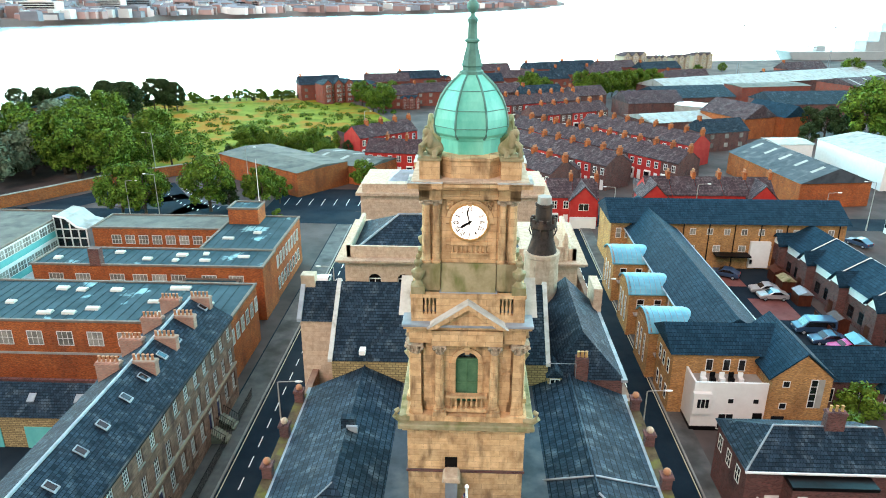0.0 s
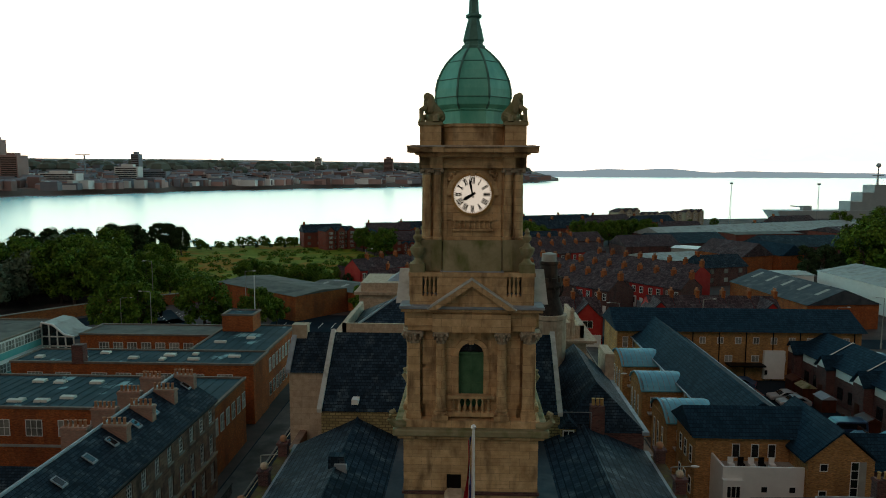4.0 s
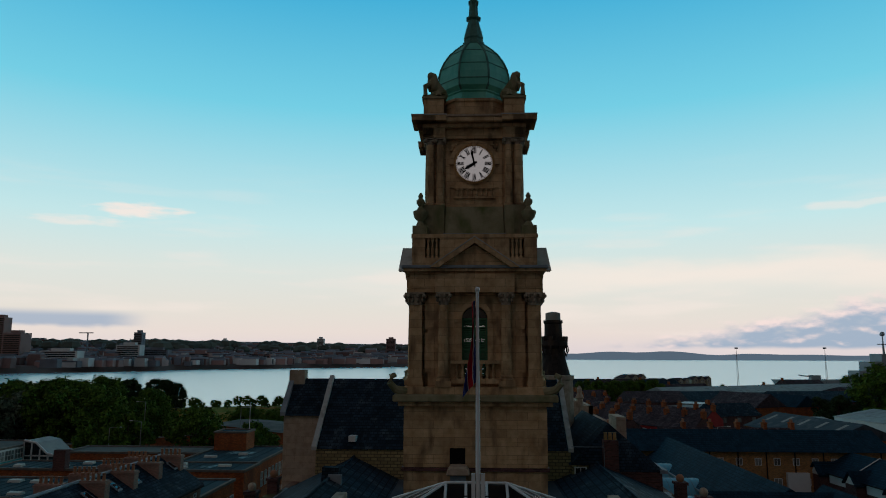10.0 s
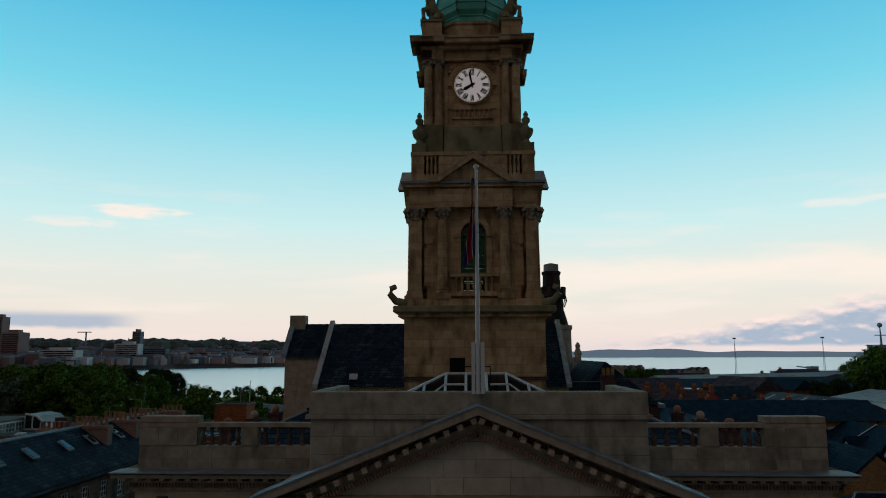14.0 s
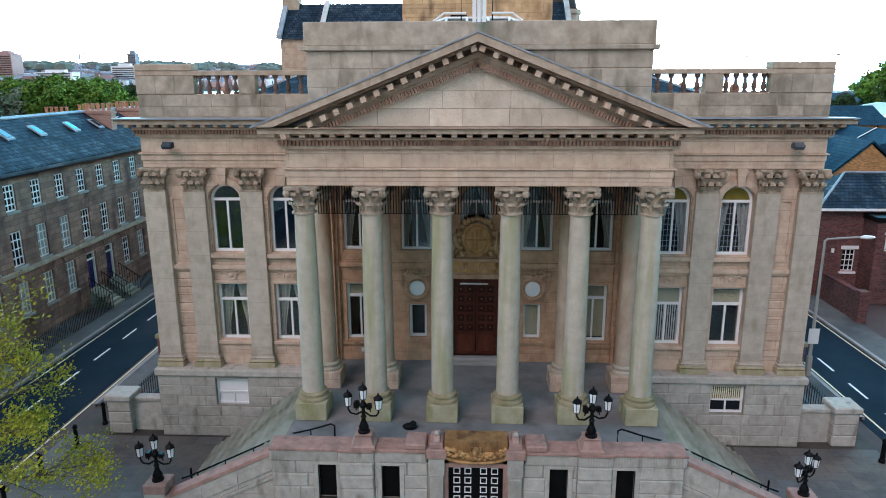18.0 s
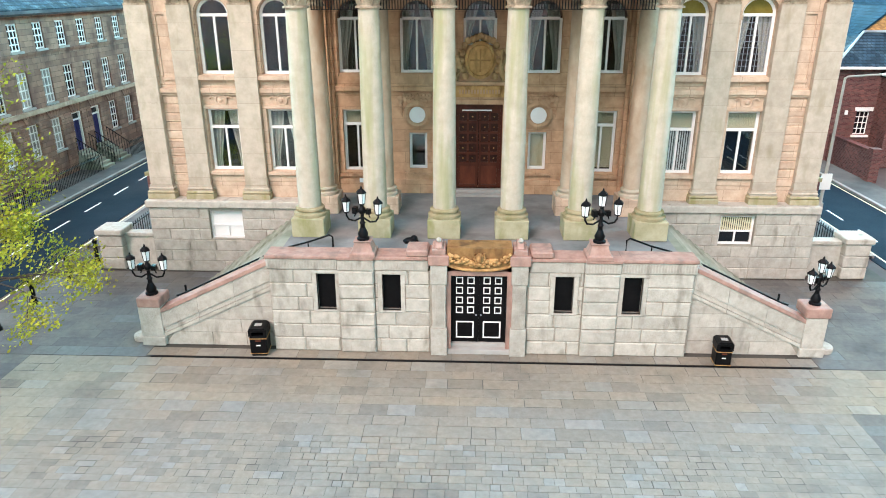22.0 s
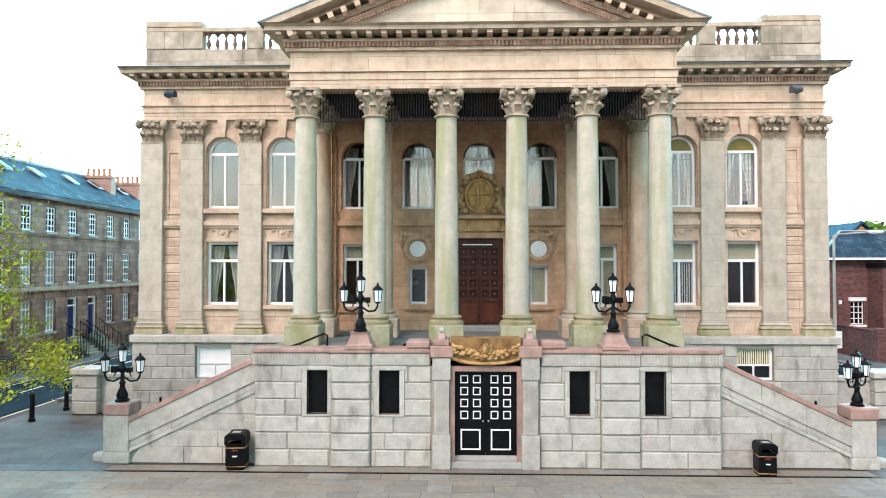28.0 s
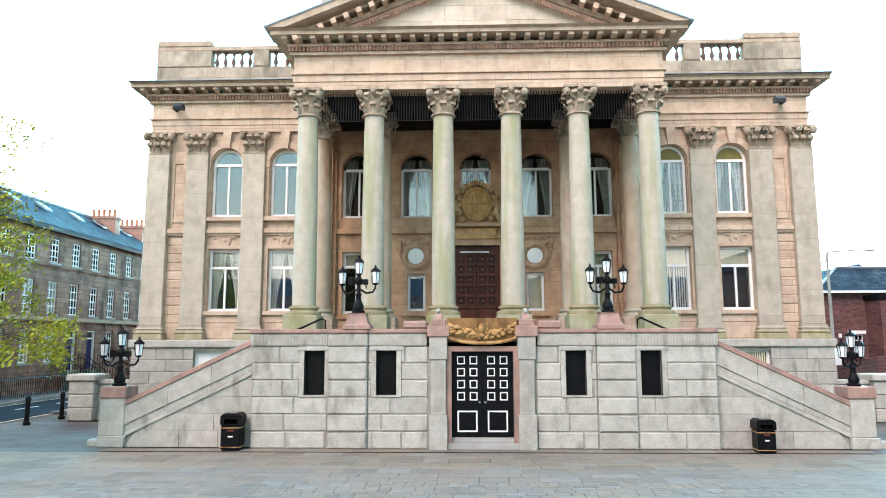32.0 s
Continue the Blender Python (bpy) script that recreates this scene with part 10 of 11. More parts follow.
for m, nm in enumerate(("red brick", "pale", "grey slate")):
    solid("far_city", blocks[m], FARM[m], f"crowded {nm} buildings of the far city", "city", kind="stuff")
gt = Geo()
for k in range(420):
    sx, sy = along_shore(rnd.uniform(0.1, 0.95))
    back = rnd.uniform(250, 1100)
    x, y = sx - back * 0.12, sy + back
    gt.ball((x, y, 16 + 24 * min(back / 500, 1)), rnd.uniform(12, 26), 7, 4, sz=0.6)
solid("far_trees", gt, FART, "dark tree belts of the far bank", "trees", kind="stuff")


def tower_block(x, y, w, d, h, base, mat, label):
    ob = thing("tower_block", (x, y, base), label, "tower block", "tall blocks of the far city")
    part("shaft", Geo().box(x - w / 2, x + w / 2, y - d / 2, y + d / 2, base - 4, base + h), mat, ob)
    part("plant_room", Geo().box(x - w / 4, x + w / 4, y - d / 4, y + d / 4, base + h, base + h + 4), mat, ob)
    for k in range(max(3, int(h / 3.2))):
        part("window_band", Geo().box(x - w * 0.44, x + w * 0.44, y - d / 2 - 0.3, y - d / 2, base + 1 + k * 3.2, base + 2.8 + k * 3.2), DGLASS, ob, "dark window band")


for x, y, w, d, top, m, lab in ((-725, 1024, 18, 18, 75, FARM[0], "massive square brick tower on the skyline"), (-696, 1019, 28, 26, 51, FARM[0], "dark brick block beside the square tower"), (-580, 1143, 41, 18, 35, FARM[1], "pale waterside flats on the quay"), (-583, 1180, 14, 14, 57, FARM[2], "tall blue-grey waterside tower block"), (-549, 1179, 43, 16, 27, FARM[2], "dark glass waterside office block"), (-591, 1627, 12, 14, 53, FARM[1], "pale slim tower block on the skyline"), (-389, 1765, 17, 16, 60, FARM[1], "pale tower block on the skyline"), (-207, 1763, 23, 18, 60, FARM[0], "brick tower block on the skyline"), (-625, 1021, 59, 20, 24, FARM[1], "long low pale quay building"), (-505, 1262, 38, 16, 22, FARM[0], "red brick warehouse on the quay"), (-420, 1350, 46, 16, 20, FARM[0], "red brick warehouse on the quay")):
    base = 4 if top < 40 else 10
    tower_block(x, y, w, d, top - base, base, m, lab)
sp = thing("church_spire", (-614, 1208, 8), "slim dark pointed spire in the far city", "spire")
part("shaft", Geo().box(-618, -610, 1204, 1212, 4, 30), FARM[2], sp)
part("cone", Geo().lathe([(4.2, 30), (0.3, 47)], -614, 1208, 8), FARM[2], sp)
cr_ = thing("tower_crane", (-641, 1117, 6), "thin tower crane over the far city", "crane")
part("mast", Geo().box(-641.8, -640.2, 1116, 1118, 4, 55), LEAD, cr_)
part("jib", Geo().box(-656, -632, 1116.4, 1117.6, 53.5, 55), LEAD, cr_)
# distant hills across the estuary
g = Geo()
rnd = random.Random(17)
top = []
for k in range(61):
    x = -200 + 4200 * k / 60
    top.append((x, 4300 - 0.05 * x, 14 + 22 * noise.noise((k * 0.23, 3.1, 0)) + 22 * math.exp(-((k - 18) / 14) ** 2)))
for (a, b) in zip(top, top[1:]):
    g.poly((a[0], a[1] - 60, -7), (b[0], b[1] - 60, -7), (b[0], b[1], max(b[2], 4)), (a[0], a[1], max(a[2], 4)))
HILL = material("haze_glow_hills", (0.10, 0.16, 0.22), (0.14, 0.21, 0.27), 1.0, 0.001, 0.0)
# a far backdrop: evening light scattered by the air is put in as a blue glow
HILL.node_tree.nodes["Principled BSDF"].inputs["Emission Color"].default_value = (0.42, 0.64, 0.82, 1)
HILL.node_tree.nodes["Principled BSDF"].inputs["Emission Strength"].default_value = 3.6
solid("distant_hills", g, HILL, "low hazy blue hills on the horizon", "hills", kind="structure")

# grey ship at the dock, dock masts
ship = thing("naval_ship", (262, 462, -7), "large grey ship moored beyond the dock sheds", "ship")
SHIPG = material("ship_grey", (0.30, 0.36, 0.38), (0.40, 0.46, 0.48), 0.6, 0.1, 0.05)
M = Matrix.Translation((262, 455, -7)) @ Matrix.Rotation(radians(6), 4, "Z")
part("hull", Geo().prism([(-62, 12), (70, 12), (70, 2), (60, -1), (-48, -1), (-56, 4)], "y", -9, 9).turned(M), SHIPG, ship, "grey hull")
for a, b, z0, z1, nm in ((-10, 50, 12, 18, "deckhouse"), (-2, 34, 18, 24, "bridge"), (6, 20, 24, 29, "upper_bridge"), (36, 48, 18, 27, "funnel")):
    part(nm, Geo().box(a, b, -6, 6, z0, z1).turned(M), SHIPG, ship)
part("mast", Geo().tube([(12, 0, 29), (12, 0, 41)], 0.8, 6, 0.3).box(8, 16, -0.4, 0.4, 35, 35.6).ball((12, 0, 42), 1.6, 8, 6).turned(M), SHIPG, ship)
part("fore_gun", Geo().box(-40, -34, -2, 2, 12, 15).tube([(-40, 0, 14), (-48, 0, 15)], 0.4, 6).turned(M), SHIPG, ship)
for x, y in ((140, 356), (178, 340)):
    dm = thing("dock_mast", (x, y, 0), "slim lattice lighting mast at the docks", "mast", "dock masts")
    part("mast", Geo().tube([(x - 0.6, y, 0), (x, y, 24)], 0.14, 5, 0.07).tube([(x + 0.6, y, 0), (x, y, 24)], 0.14, 5, 0.07), LEAD, dm)
    part("head", Geo().box(x - 0.8, x + 0.8, y - 0.2, y + 0.2, 24, 24.8), LEAD, dm)


# ---- green land by the river ----
g = Geo()
g.poly((-125, 150, 0.0), (-80, 140, 0.0), (-62, 150, 0.0), (-30, 160, 0.0), (-22, 200, 0.0), (-38, 236, 0.0), (-62, 268, 0.0), (-124, 242, 0.0), (-148, 212, 0.0))
solid("meadow", g, GRASS, "rough green and ochre meadow by the river", "meadow", kind="structure")


def tree(name, h, r, leaf, seed, n, size, label, trunk=0.3, low=0.28, dense=1.0, pointed=False):
    """Tapered trunk, limbs, and a crown of many small leaf clumps gathered round the twigs, with gaps between."""
    rnd = random.Random(seed)
    ob = thing(name, (0, 0, 0), label, "tree")
    part("trunk", Geo().tube([(0, 0, 0), (0.03 * h * rnd.uniform(-1, 1), 0.03 * h * rnd.uniform(-1, 1), h * 0.35), (0.04 * h * rnd.uniform(-1, 1), 0, h * 0.8)], trunk, 7, trunk * 0.3), BARK, ob, "brown trunk", smooth=True)
    limbs, tips = Geo(), []
    for k in range(9):
        a, z0 = rnd.uniform(0, 6.28), h * rnd.uniform(low, 0.65)
        ln = r * rnd.uniform(0.5, 0.9) * (1.15 - z0 / h if pointed else 1)
        e = (ln * math.cos(a), ln * math.sin(a), z0 + ln * rnd.uniform(0.35, 0.9))
        limbs.tube([(0, 0, z0), (e[0] * 0.5, e[1] * 0.5, (z0 + e[2]) / 2 - 0.05 * h), e], trunk * 0.35, 5, trunk * 0.08)
    part("branchwork", limbs, BARK, ob, smooth=True)
    clumps = []
    for k in range(int(34 * dense)):
        u, a = rnd.uniform(-0.75, 1), rnd.uniform(0, 6.28)
        zc = h * (low + (1 - low) * 0.5) + u * h * (1 - low) * 0.46
        wide = math.sqrt(max(0.05, 1 - u * u)) if not pointed else max(0.12, 0.95 * (1 - (u + 0.75) / 1.8))
        rr = r * wide * rnd.uniform(0.45, 0.95)
        clumps.append((rr * math.cos(a), rr * math.sin(a), zc, r * rnd.uniform(0.2, 0.36)))
    vs, fs = [], []
    for k in range(n):
        cx, cy, cz, cr = clumps[k % len(clumps)]
        d = Vector((rnd.gauss(0, 1), rnd.gauss(0, 1), rnd.gauss(0, 0.8)))
        d = d.normalized() * cr * rnd.uniform(0.55, 1.05)
        c = Vector((cx, cy, cz)) + d
        nrm = (d.normalized() + Vector((rnd.uniform(-0.7, 0.7), rnd.uniform(-0.7, 0.7), rnd.uniform(-0.3, 0.8)))).normalized()
        u = nrm.orthogonal().normalized()
        u.rotate(Matrix.Rotation(rnd.uniform(0, 6.28), 3, nrm))
        w = nrm.cross(u)
        s = size * rnd.uniform(0.6, 1.3)
        b = len(vs)
        vs += [tuple(c - u * s), tuple(c - w * s * 0.55 + nrm * s * 0.15), tuple(c + u * s), tuple(c + w * s * 0.55 + nrm * s * 0.1)]
        fs.append((b, b + 1, b + 2, b + 3))
    cg = Geo()
    cg.v, cg.f = vs, fs
    part("crown", cg, leaf, ob, "crown of small leaves")
    return ob


KINDS = [tree("broadleaf_tree", 11, 5.0, LEAF, 5, 5200, 0.34, "full green broadleaf tree near the meadow", 0.35, 0.15, 1.3),
         tree("broadleaf_tree", 9, 4.4, LEAFD, 6, 4600, 0.32, "dark green broadleaf tree near the meadow", 0.3, 0.12, 1.3),
         tree("willow_tree", 9, 4.8, LEAFG, 7, 4600, 0.34, "grey-green leafy tree by the meadow", 0.3, 0.1, 1.3),
         tree("pine_tree", 13, 4.4, LEAFD, 8, 5200, 0.36, "tall dark pine tree by the river", 0.3, 0.1, 1.5),
         tree("small_tree", 6, 2.8, LEAF, 9, 2600, 0.26, "small leafy street tree", 0.16, 0.2, 0.9)]
taken = [False] * 5


def plant(kind, x, y, s=1.0):
    a = (x * 12.9 + y * 7.7) % 6.28
    m = Matrix.Translation((x, y, -0.04)) @ Matrix.Rotation(a, 4, "Z") @ Matrix.Scale(s, 4)
    if not taken[kind]:
        taken[kind] = True
        KINDS[kind].matrix_basis = m
    else:
        copy_thing(KINDS[kind], m)


rnd = random.Random(33)
for x, y, k, s in ((-104, 122, 2, 1.2), (-110, 128, 2, 1.1), (-88, 129, 0, 1.15), (-94, 134, 0, 1.1), (-83, 134, 0, 1.0), (-79, 128, 0, 0.9), (-76, 138, 0, 0.75), (-72, 142, 0, 0.65), (-66, 104, 0, 0.75), (-61, 103, 0, 0.8), (-64, 108, 1, 0.7), (-50, 107, 0, 0.85), (-47, 109, 1, 0.7), (-41, 111, 0, 0.62), (-38, 113, 4, 0.9), (-23, 125, 4, 1.1), (-21, 128, 1, 0.6), (-100, 145, 1, 1.2), (-95, 150, 1, 1.2), (-105, 155, 1, 1.3), (-90, 152, 1, 1.1), (-112, 150, 1, 1.2), (-86, 146, 1, 1.1), (-82, 156, 0, 0.9), (-118, 145, 2, 1.1), (-126, 140, 2, 1.1), (-105, 138, 0, 1.1)):
    plant(k, x, y, s)
for k in range(26):
    plant((0, 1, 2, 0)[k % 4], -132 + (k % 9) * 5.2 + rnd.uniform(-1.5, 1.5), 122 + (k // 9) * 16 + (k % 9) * 2.2 + rnd.uniform(-3, 3), rnd.uniform(0.85, 1.2))
for k in range(18):
    plant(3, -138 + k * 2.0 + rnd.uniform(-0.8, 0.8), 196 + k * 1.3 + rnd.uniform(-8, 8), rnd.uniform(0.82, 1.0))
for k in range(14):
    plant(1, -134 + k * 2.4, 180 + rnd.uniform(-10, 16), rnd.uniform(0.9, 1.2))
for k in range(16):
    plant(0 if k % 3 else 1, -62 + k * 2.6, 154 + 2.2 * (k % 5) + rnd.uniform(-4, 6), rnd.uniform(0.4, 0.65))
for k in range(46):
    plant((0, 1, 0)[k % 3], -122 + k * 1.75, 238 + k * 0.55 + rnd.uniform(-5, 2), rnd.uniform(0.16, 0.36))
for x, y, k, s in ((24, 262, 0, 0.8), (29, 255, 0, 0.7), (58, 268, 0, 0.8), (64, 272, 0, 0.8), (70, 276, 0, 0.8), (50, 262, 0, 0.8), (46, 268, 0, 0.8), (54, 266, 0, 0.75), (76, 278, 0, 0.8), (-30, 252, 0, 0.6), (-2, 258, 0, 0.6), (-40, 240, 0, 0.7), (18, 240, 1, 0.8), (101, 190, 1, 1.3), (105, 187, 1, 1.4), (109, 182, 1, 1.3), (113, 178, 0, 1.4), (116, 172, 0, 1.3), (-4, 278, 4, 1.2), (64, 318, 0, 0.4), (92, 340, 0, 0.42), (118, 352, 0, 0.4), (135, 365, 0, 0.4), (190, 300, 0, 1.2), (180, 320, 0, 0.9), (96, 178, 1, 0.9), (34.6, 33.5, 4, 0.9), (38.6, 39.5, 4, 0.85), (-35, 100, 4, 0.5), (-29, 72, 4, 0.6), (-27.4, 66, 4, 0.5), (-15, 255, 0, 0.6), (-30, 222, 0, 0.8), (-34, 226, 0, 0.6)):
    plant(k, x, y, s)
sh = Geo()
vs, fs = [], []
for k in range(520):
    a, b = rnd.uniform(-120, -26), 152 + 94 * rnd.random() ** 1.7
    if b > 262 + a * 0.3 or a + (b - 150) * -0.6 > -25:
        continue
    r = rnd.uniform(0.6, 2.2)
    for q in range(55):
        d = Vector((rnd.gauss(0, 1), rnd.gauss(0, 1), abs(rnd.gauss(0, 0.8)))).normalized() * r * rnd.uniform(0.6, 1.05)
        c = Vector((a, b, 0)) + Vector((d.x, d.y, d.z * 0.8))
        u = d.orthogonal().normalized() * 0.3
        w = d.normalized().cross(u) * 0.7
        i = len(vs)
        vs += [tuple(c - u), tuple(c - w), tuple(c + u), tuple(c + w)]
        fs.append((i, i + 1, i + 2, i + 3))
sh.v, sh.f = vs, fs
solid("meadow_shrubs", sh, LEAF, "scattered low green shrubs on the meadow", "shrubs", kind="stuff")

# brick boundary walls and the bend of the road
bwall = thing("meadow_wall", (-82, 130, 0), "long red brick boundary wall", "wall")
for (xa, ya), (xb, yb) in (((-130, 66), (-91, 108)), ((-91, 108), (-78, 125.5)), ((-78, 125.5), (-65, 136)), ((-65, 136), (-54, 142))):
    d = Vector((xb - xa, yb - ya, 0))
    M = Matrix.Translation((xa, ya, 0)) @ Matrix.Rotation(math.atan2(d.y, d.x), 4, "Z")
    part("wall", Geo().box(0, d.length, -0.2, 0.2, 0, 2.4).turned(M), BRICK, bwall)
    part("coping", Geo().box(0, d.length, -0.28, 0.28, 2.4, 2.55).turned(M), CONC, bwall)
g = Geo()
pts = [(-24, 104.5), (-42, 105), (-55, 108), (-62, 115), (-68, 124), (-73, 122), (-86, 104), (-128, 60)]
for (xa, ya), (xb, yb) in zip(pts, pts[1:]):
    d = Vector((xb - xa, yb - ya, 0)).normalized()
    n = Vector((-d.y, d.x, 0)) * 4
    g.poly((xa - n.x - d.x * 2, ya - n.y - d.y * 2, -0.018), (xb - n.x + d.x * 2, yb - n.y + d.y * 2, -0.018), (xb + n.x + d.x * 2, yb + n.y + d.y * 2, -0.018), (xa + n.x - d.x * 2, ya + n.y - d.y * 2, -0.018))
solid("road_bend", g, ASPHALT, "asphalt road bending toward the meadow", "road", kind="structure")
mk = Geo()
for k in range(12):
    a = k / 11
    x, y = -53 - 14 * a, 107.5 + 16 * a ** 1.3
    mk.box(x - 0.07, x + 0.07, y, y + 0.9, -0.012, -0.006)
    mk.box(x + 3.6, x + 3.72, y + 1.2, y + 2.5, -0.012, -0.006)
solid("bend_marking", mk, WHITE, "white painted lines on the road bend", "road marking", kind="structure")
solid("rear_car_park", Geo().box(-40, -16, 108.5, 124, -0.04, -0.012), ASPHALT, "asphalt car park behind the road", "car park", kind="structure")
mk = Geo()
for k in range(9):
    mk.box(-37 + 2.5 * k, -36.88 + 2.5 * k, 112, 116.5, -0.012, -0.006)
solid("bay_markings", mk, WHITE, "white painted parking bay lines", "road marking", kind="structure")

# ---- pavements, kerbs, road markings ----
PAVEK = material("street_flags", (0.075, 0.078, 0.08), (0.14, 0.14, 0.135), 0.85, 0.7, 0.2, stain=(0.05, 0.05, 0.05), stain_scale=0.3, spec=0.15)
KERB = material("kerb_stone", (0.20, 0.20, 0.19), (0.32, 0.31, 0.29), 0.85, 1, 0.2)
for nm, x0, x1, kx in (("pavement_west", -23.98, -21.4, -21.4), ("pavement_town_hall_west", -16.7, -13.6, -16.7), ("pavement_town_hall_east", 13.6, 16.3, 16.3), ("pavement_east", 20.5, 22.4, 20.5)):
    y0 = 8.0 if "town_hall" in nm else -60
    solid(nm, Geo().box(x0, x1, y0, 100, -0.045, 0.09), PAVEK, "grey flagged pavement beside the street", "pavement", kind="structure")
    solid("kerb", Geo().box(kx - 0.09, kx + 0.09, y0, 100, -0.045, 0.1), KERB, "worn stone kerb", "kerb", kind="structure")
for x in (-19.5, 17.6):
    mk = Geo()
    for k in range(40):
        mk.box(x - 0.05, x + 0.05, -20 + 3.0 * k, -18.4 + 3.0 * k, -0.02, -0.014)
    solid("centre_line", mk, WHITE, "dashed white centre line", "road marking", kind="structure")
mk = Geo().box(-21.1, -21.02, -20, 100, -0.02, -0.014).box(-17.05, -16.97, -20, 100, -0.02, -0.014).box(20.2, 20.28, -20, 100, -0.02, -0.014).box(16.6, 16.68, -20, 100, -0.02, -0.014)
solid("edge_line", mk, BLIND, "faded yellow edge lines", "road marking", kind="structure")


# ---- street furniture ----
def street_lamp(x, y, h, ax, ay, arm=1.6, plate=False):
    ob = thing("street_lamp", (x, y, 0), "tall grey steel street lamp with a bent arm", "street lamp", "street lamps")
    part("column", Geo().tube([(x, y, 0), (x, y, h)], 0.09, 8, 0.055), CONC, ob, smooth=True)
    part("arm", Geo().tube([(x, y, h - 0.05), (x + ax * 0.1, y + ay * 0.1, h + 0.05), (x + ax * arm, y + ay * arm, h + 0.15)], 0.045, 6), CONC, ob, smooth=True)
    part("head", Geo().ball((x + ax * (arm + 0.25), y + ay * (arm + 0.25), h + 0.14), 0.3, 10, 6, sx=0.45 + 0.8 * abs(ax), sy=0.45 + 0.8 * abs(ay), sz=0.3), WHITE, ob, "pale lamp head", smooth=True)
    part("box", Geo().box(x - 0.1, x + 0.1, y - 0.1, y + 0.1, 0, 1.1), CONC, ob)
    if plate:
        part("sign_plate", Geo().box(x - 0.24, x + 0.24, y - 0.13, y - 0.1, 1.75, 2.5), WHITE, ob, "blank pale sign plate")
    return ob


for x, y, h, ax, ay in ((-16.3, 31.5, 8.6, 1, 0), (-16.4, 58, 8.6, -1, 0), (15.95, 12.2, 6.75, 1, 0), (15.9, 33, 7.6, 1, 0), (15.9, 58, 7.6, 1, 0), (-62, 99, 8, 1, 0), (-57, 100, 9, -1, 0), (-46, 119, 10, 1, 0), (-72, 133, 10, -1, 0), (62, 97, 8, 1, 0), (40, 98, 9, 1, 0), (26, 99, 8, -1, 0), (-30, 178, 8, 1, 0), (72, 101, 9, -1, 0)):
    street_lamp(x, y, h, ax, ay, plate=x == 15.95)
fp = thing("yard_mast", (-37.5, 98, 0), "tall plain white mast beside the school", "mast")
part("mast", Geo().tube([(-37.5, 98, 0), (-37.5, 98, 12.5)], 0.1, 8, 0.05), WHITE, fp)


def lantern_geo(x, y, z):
    """One glass lantern: cage, panes, cap."""
    return (Geo().lathe([(0.10, z), (0.135, z + 0.33)], x, y, 6),
            Geo().lathe([(0.17, z + 0.33), (0.16, z + 0.37), (0.09, z + 0.44), (0.04, z + 0.47), (0.03, z + 0.52), (0.012, z + 0.56)], x, y, 6),
            Geo().lathe([(0.06, z - 0.06), (0.11, z - 0.01), (0.11, z)], x, y, 6))


def lamp_standard():
    ob = thing("lamp_standard", (0, 0, 0), "black cast iron lamp standard with three white lanterns", "lamp", "lamps of the front terrace")
    part("base", Geo().lathe([(0.2, 0), (0.2, 0.06), (0.15, 0.1), (0.17, 0.2), (0.11, 0.34), (0.085, 0.4)], 0, 0, 14), BLACK, ob, smooth=True)
    part("post", Geo().lathe([(0.085, 0.38), (0.07, 0.5), (0.1, 0.56), (0.06, 0.62), (0.055, 0.85), (0.1, 0.9), (0.12, 1.0), (0.06, 1.1), (0.05, 1.14)], 0, 0, 14), BLACK, ob, smooth=True)
    part("hub", Geo().ball((0, 0, 0.95), 0.12, 10, 8).box(-0.3, -0.16, -0.1, 0.1, 0.86, 1.06).box(0.14, 0.28, -0.08, 0.08, 0.86, 1.02), BLACK, ob)
    for s in (-1, 1):
        part("arm", Geo().tube([(s * 0.05, 0, 0.72), (s * 0.25, 0, 0.6), (s * 0.45, 0, 0.63), (s * 0.53, 0, 0.76), (s * 0.53, 0, 0.86)], 0.032, 8).tube([(s * 0.06, 0, 0.95), (s * 0.2, 0, 0.88), (s * 0.26, 0, 0.74)], 0.02, 6), BLACK, ob, "curled iron arm", smooth=True)
    for x, z in ((-0.53, 0.9), (0.53, 0.9), (0, 1.2)):
        glass, cap, seat = lantern_geo(x, 0, z)
        ln = part("lantern", glass, LAMPGLASS, ob, "white glass lantern")
        part("cap", cap, BLACK, ln, "black lantern cap")
        part("seat", seat, BLACK, ln)
        cage = Geo()
        for k in range(6):
            a = k * math.pi / 3
            cage.tube([(x + 0.103 * math.cos(a), 0.103 * math.sin(a), z), (x + 0.138 * math.cos(a), 0.138 * math.sin(a), z + 0.33)], 0.011, 4)
        part("cage", cage, BLACK, ln)
    return ob


ls = lamp_standard()
ls.matrix_basis = Matrix.Translation((-10.05, -0.08, 1.62)) @ Matrix.Scale(0.93, 4)
for x, y, z, k in ((10.03, -0.08, 1.62, 0.93), (-3.36, -0.36, 3.6, 0.98), (3.46, -0.36, 3.6, 0.98)):
    copy_thing(ls, Matrix.Translation((x, y, z)) @ Matrix.Rotation(0.06 * x, 4, "Z") @ Matrix.Scale(k, 4))


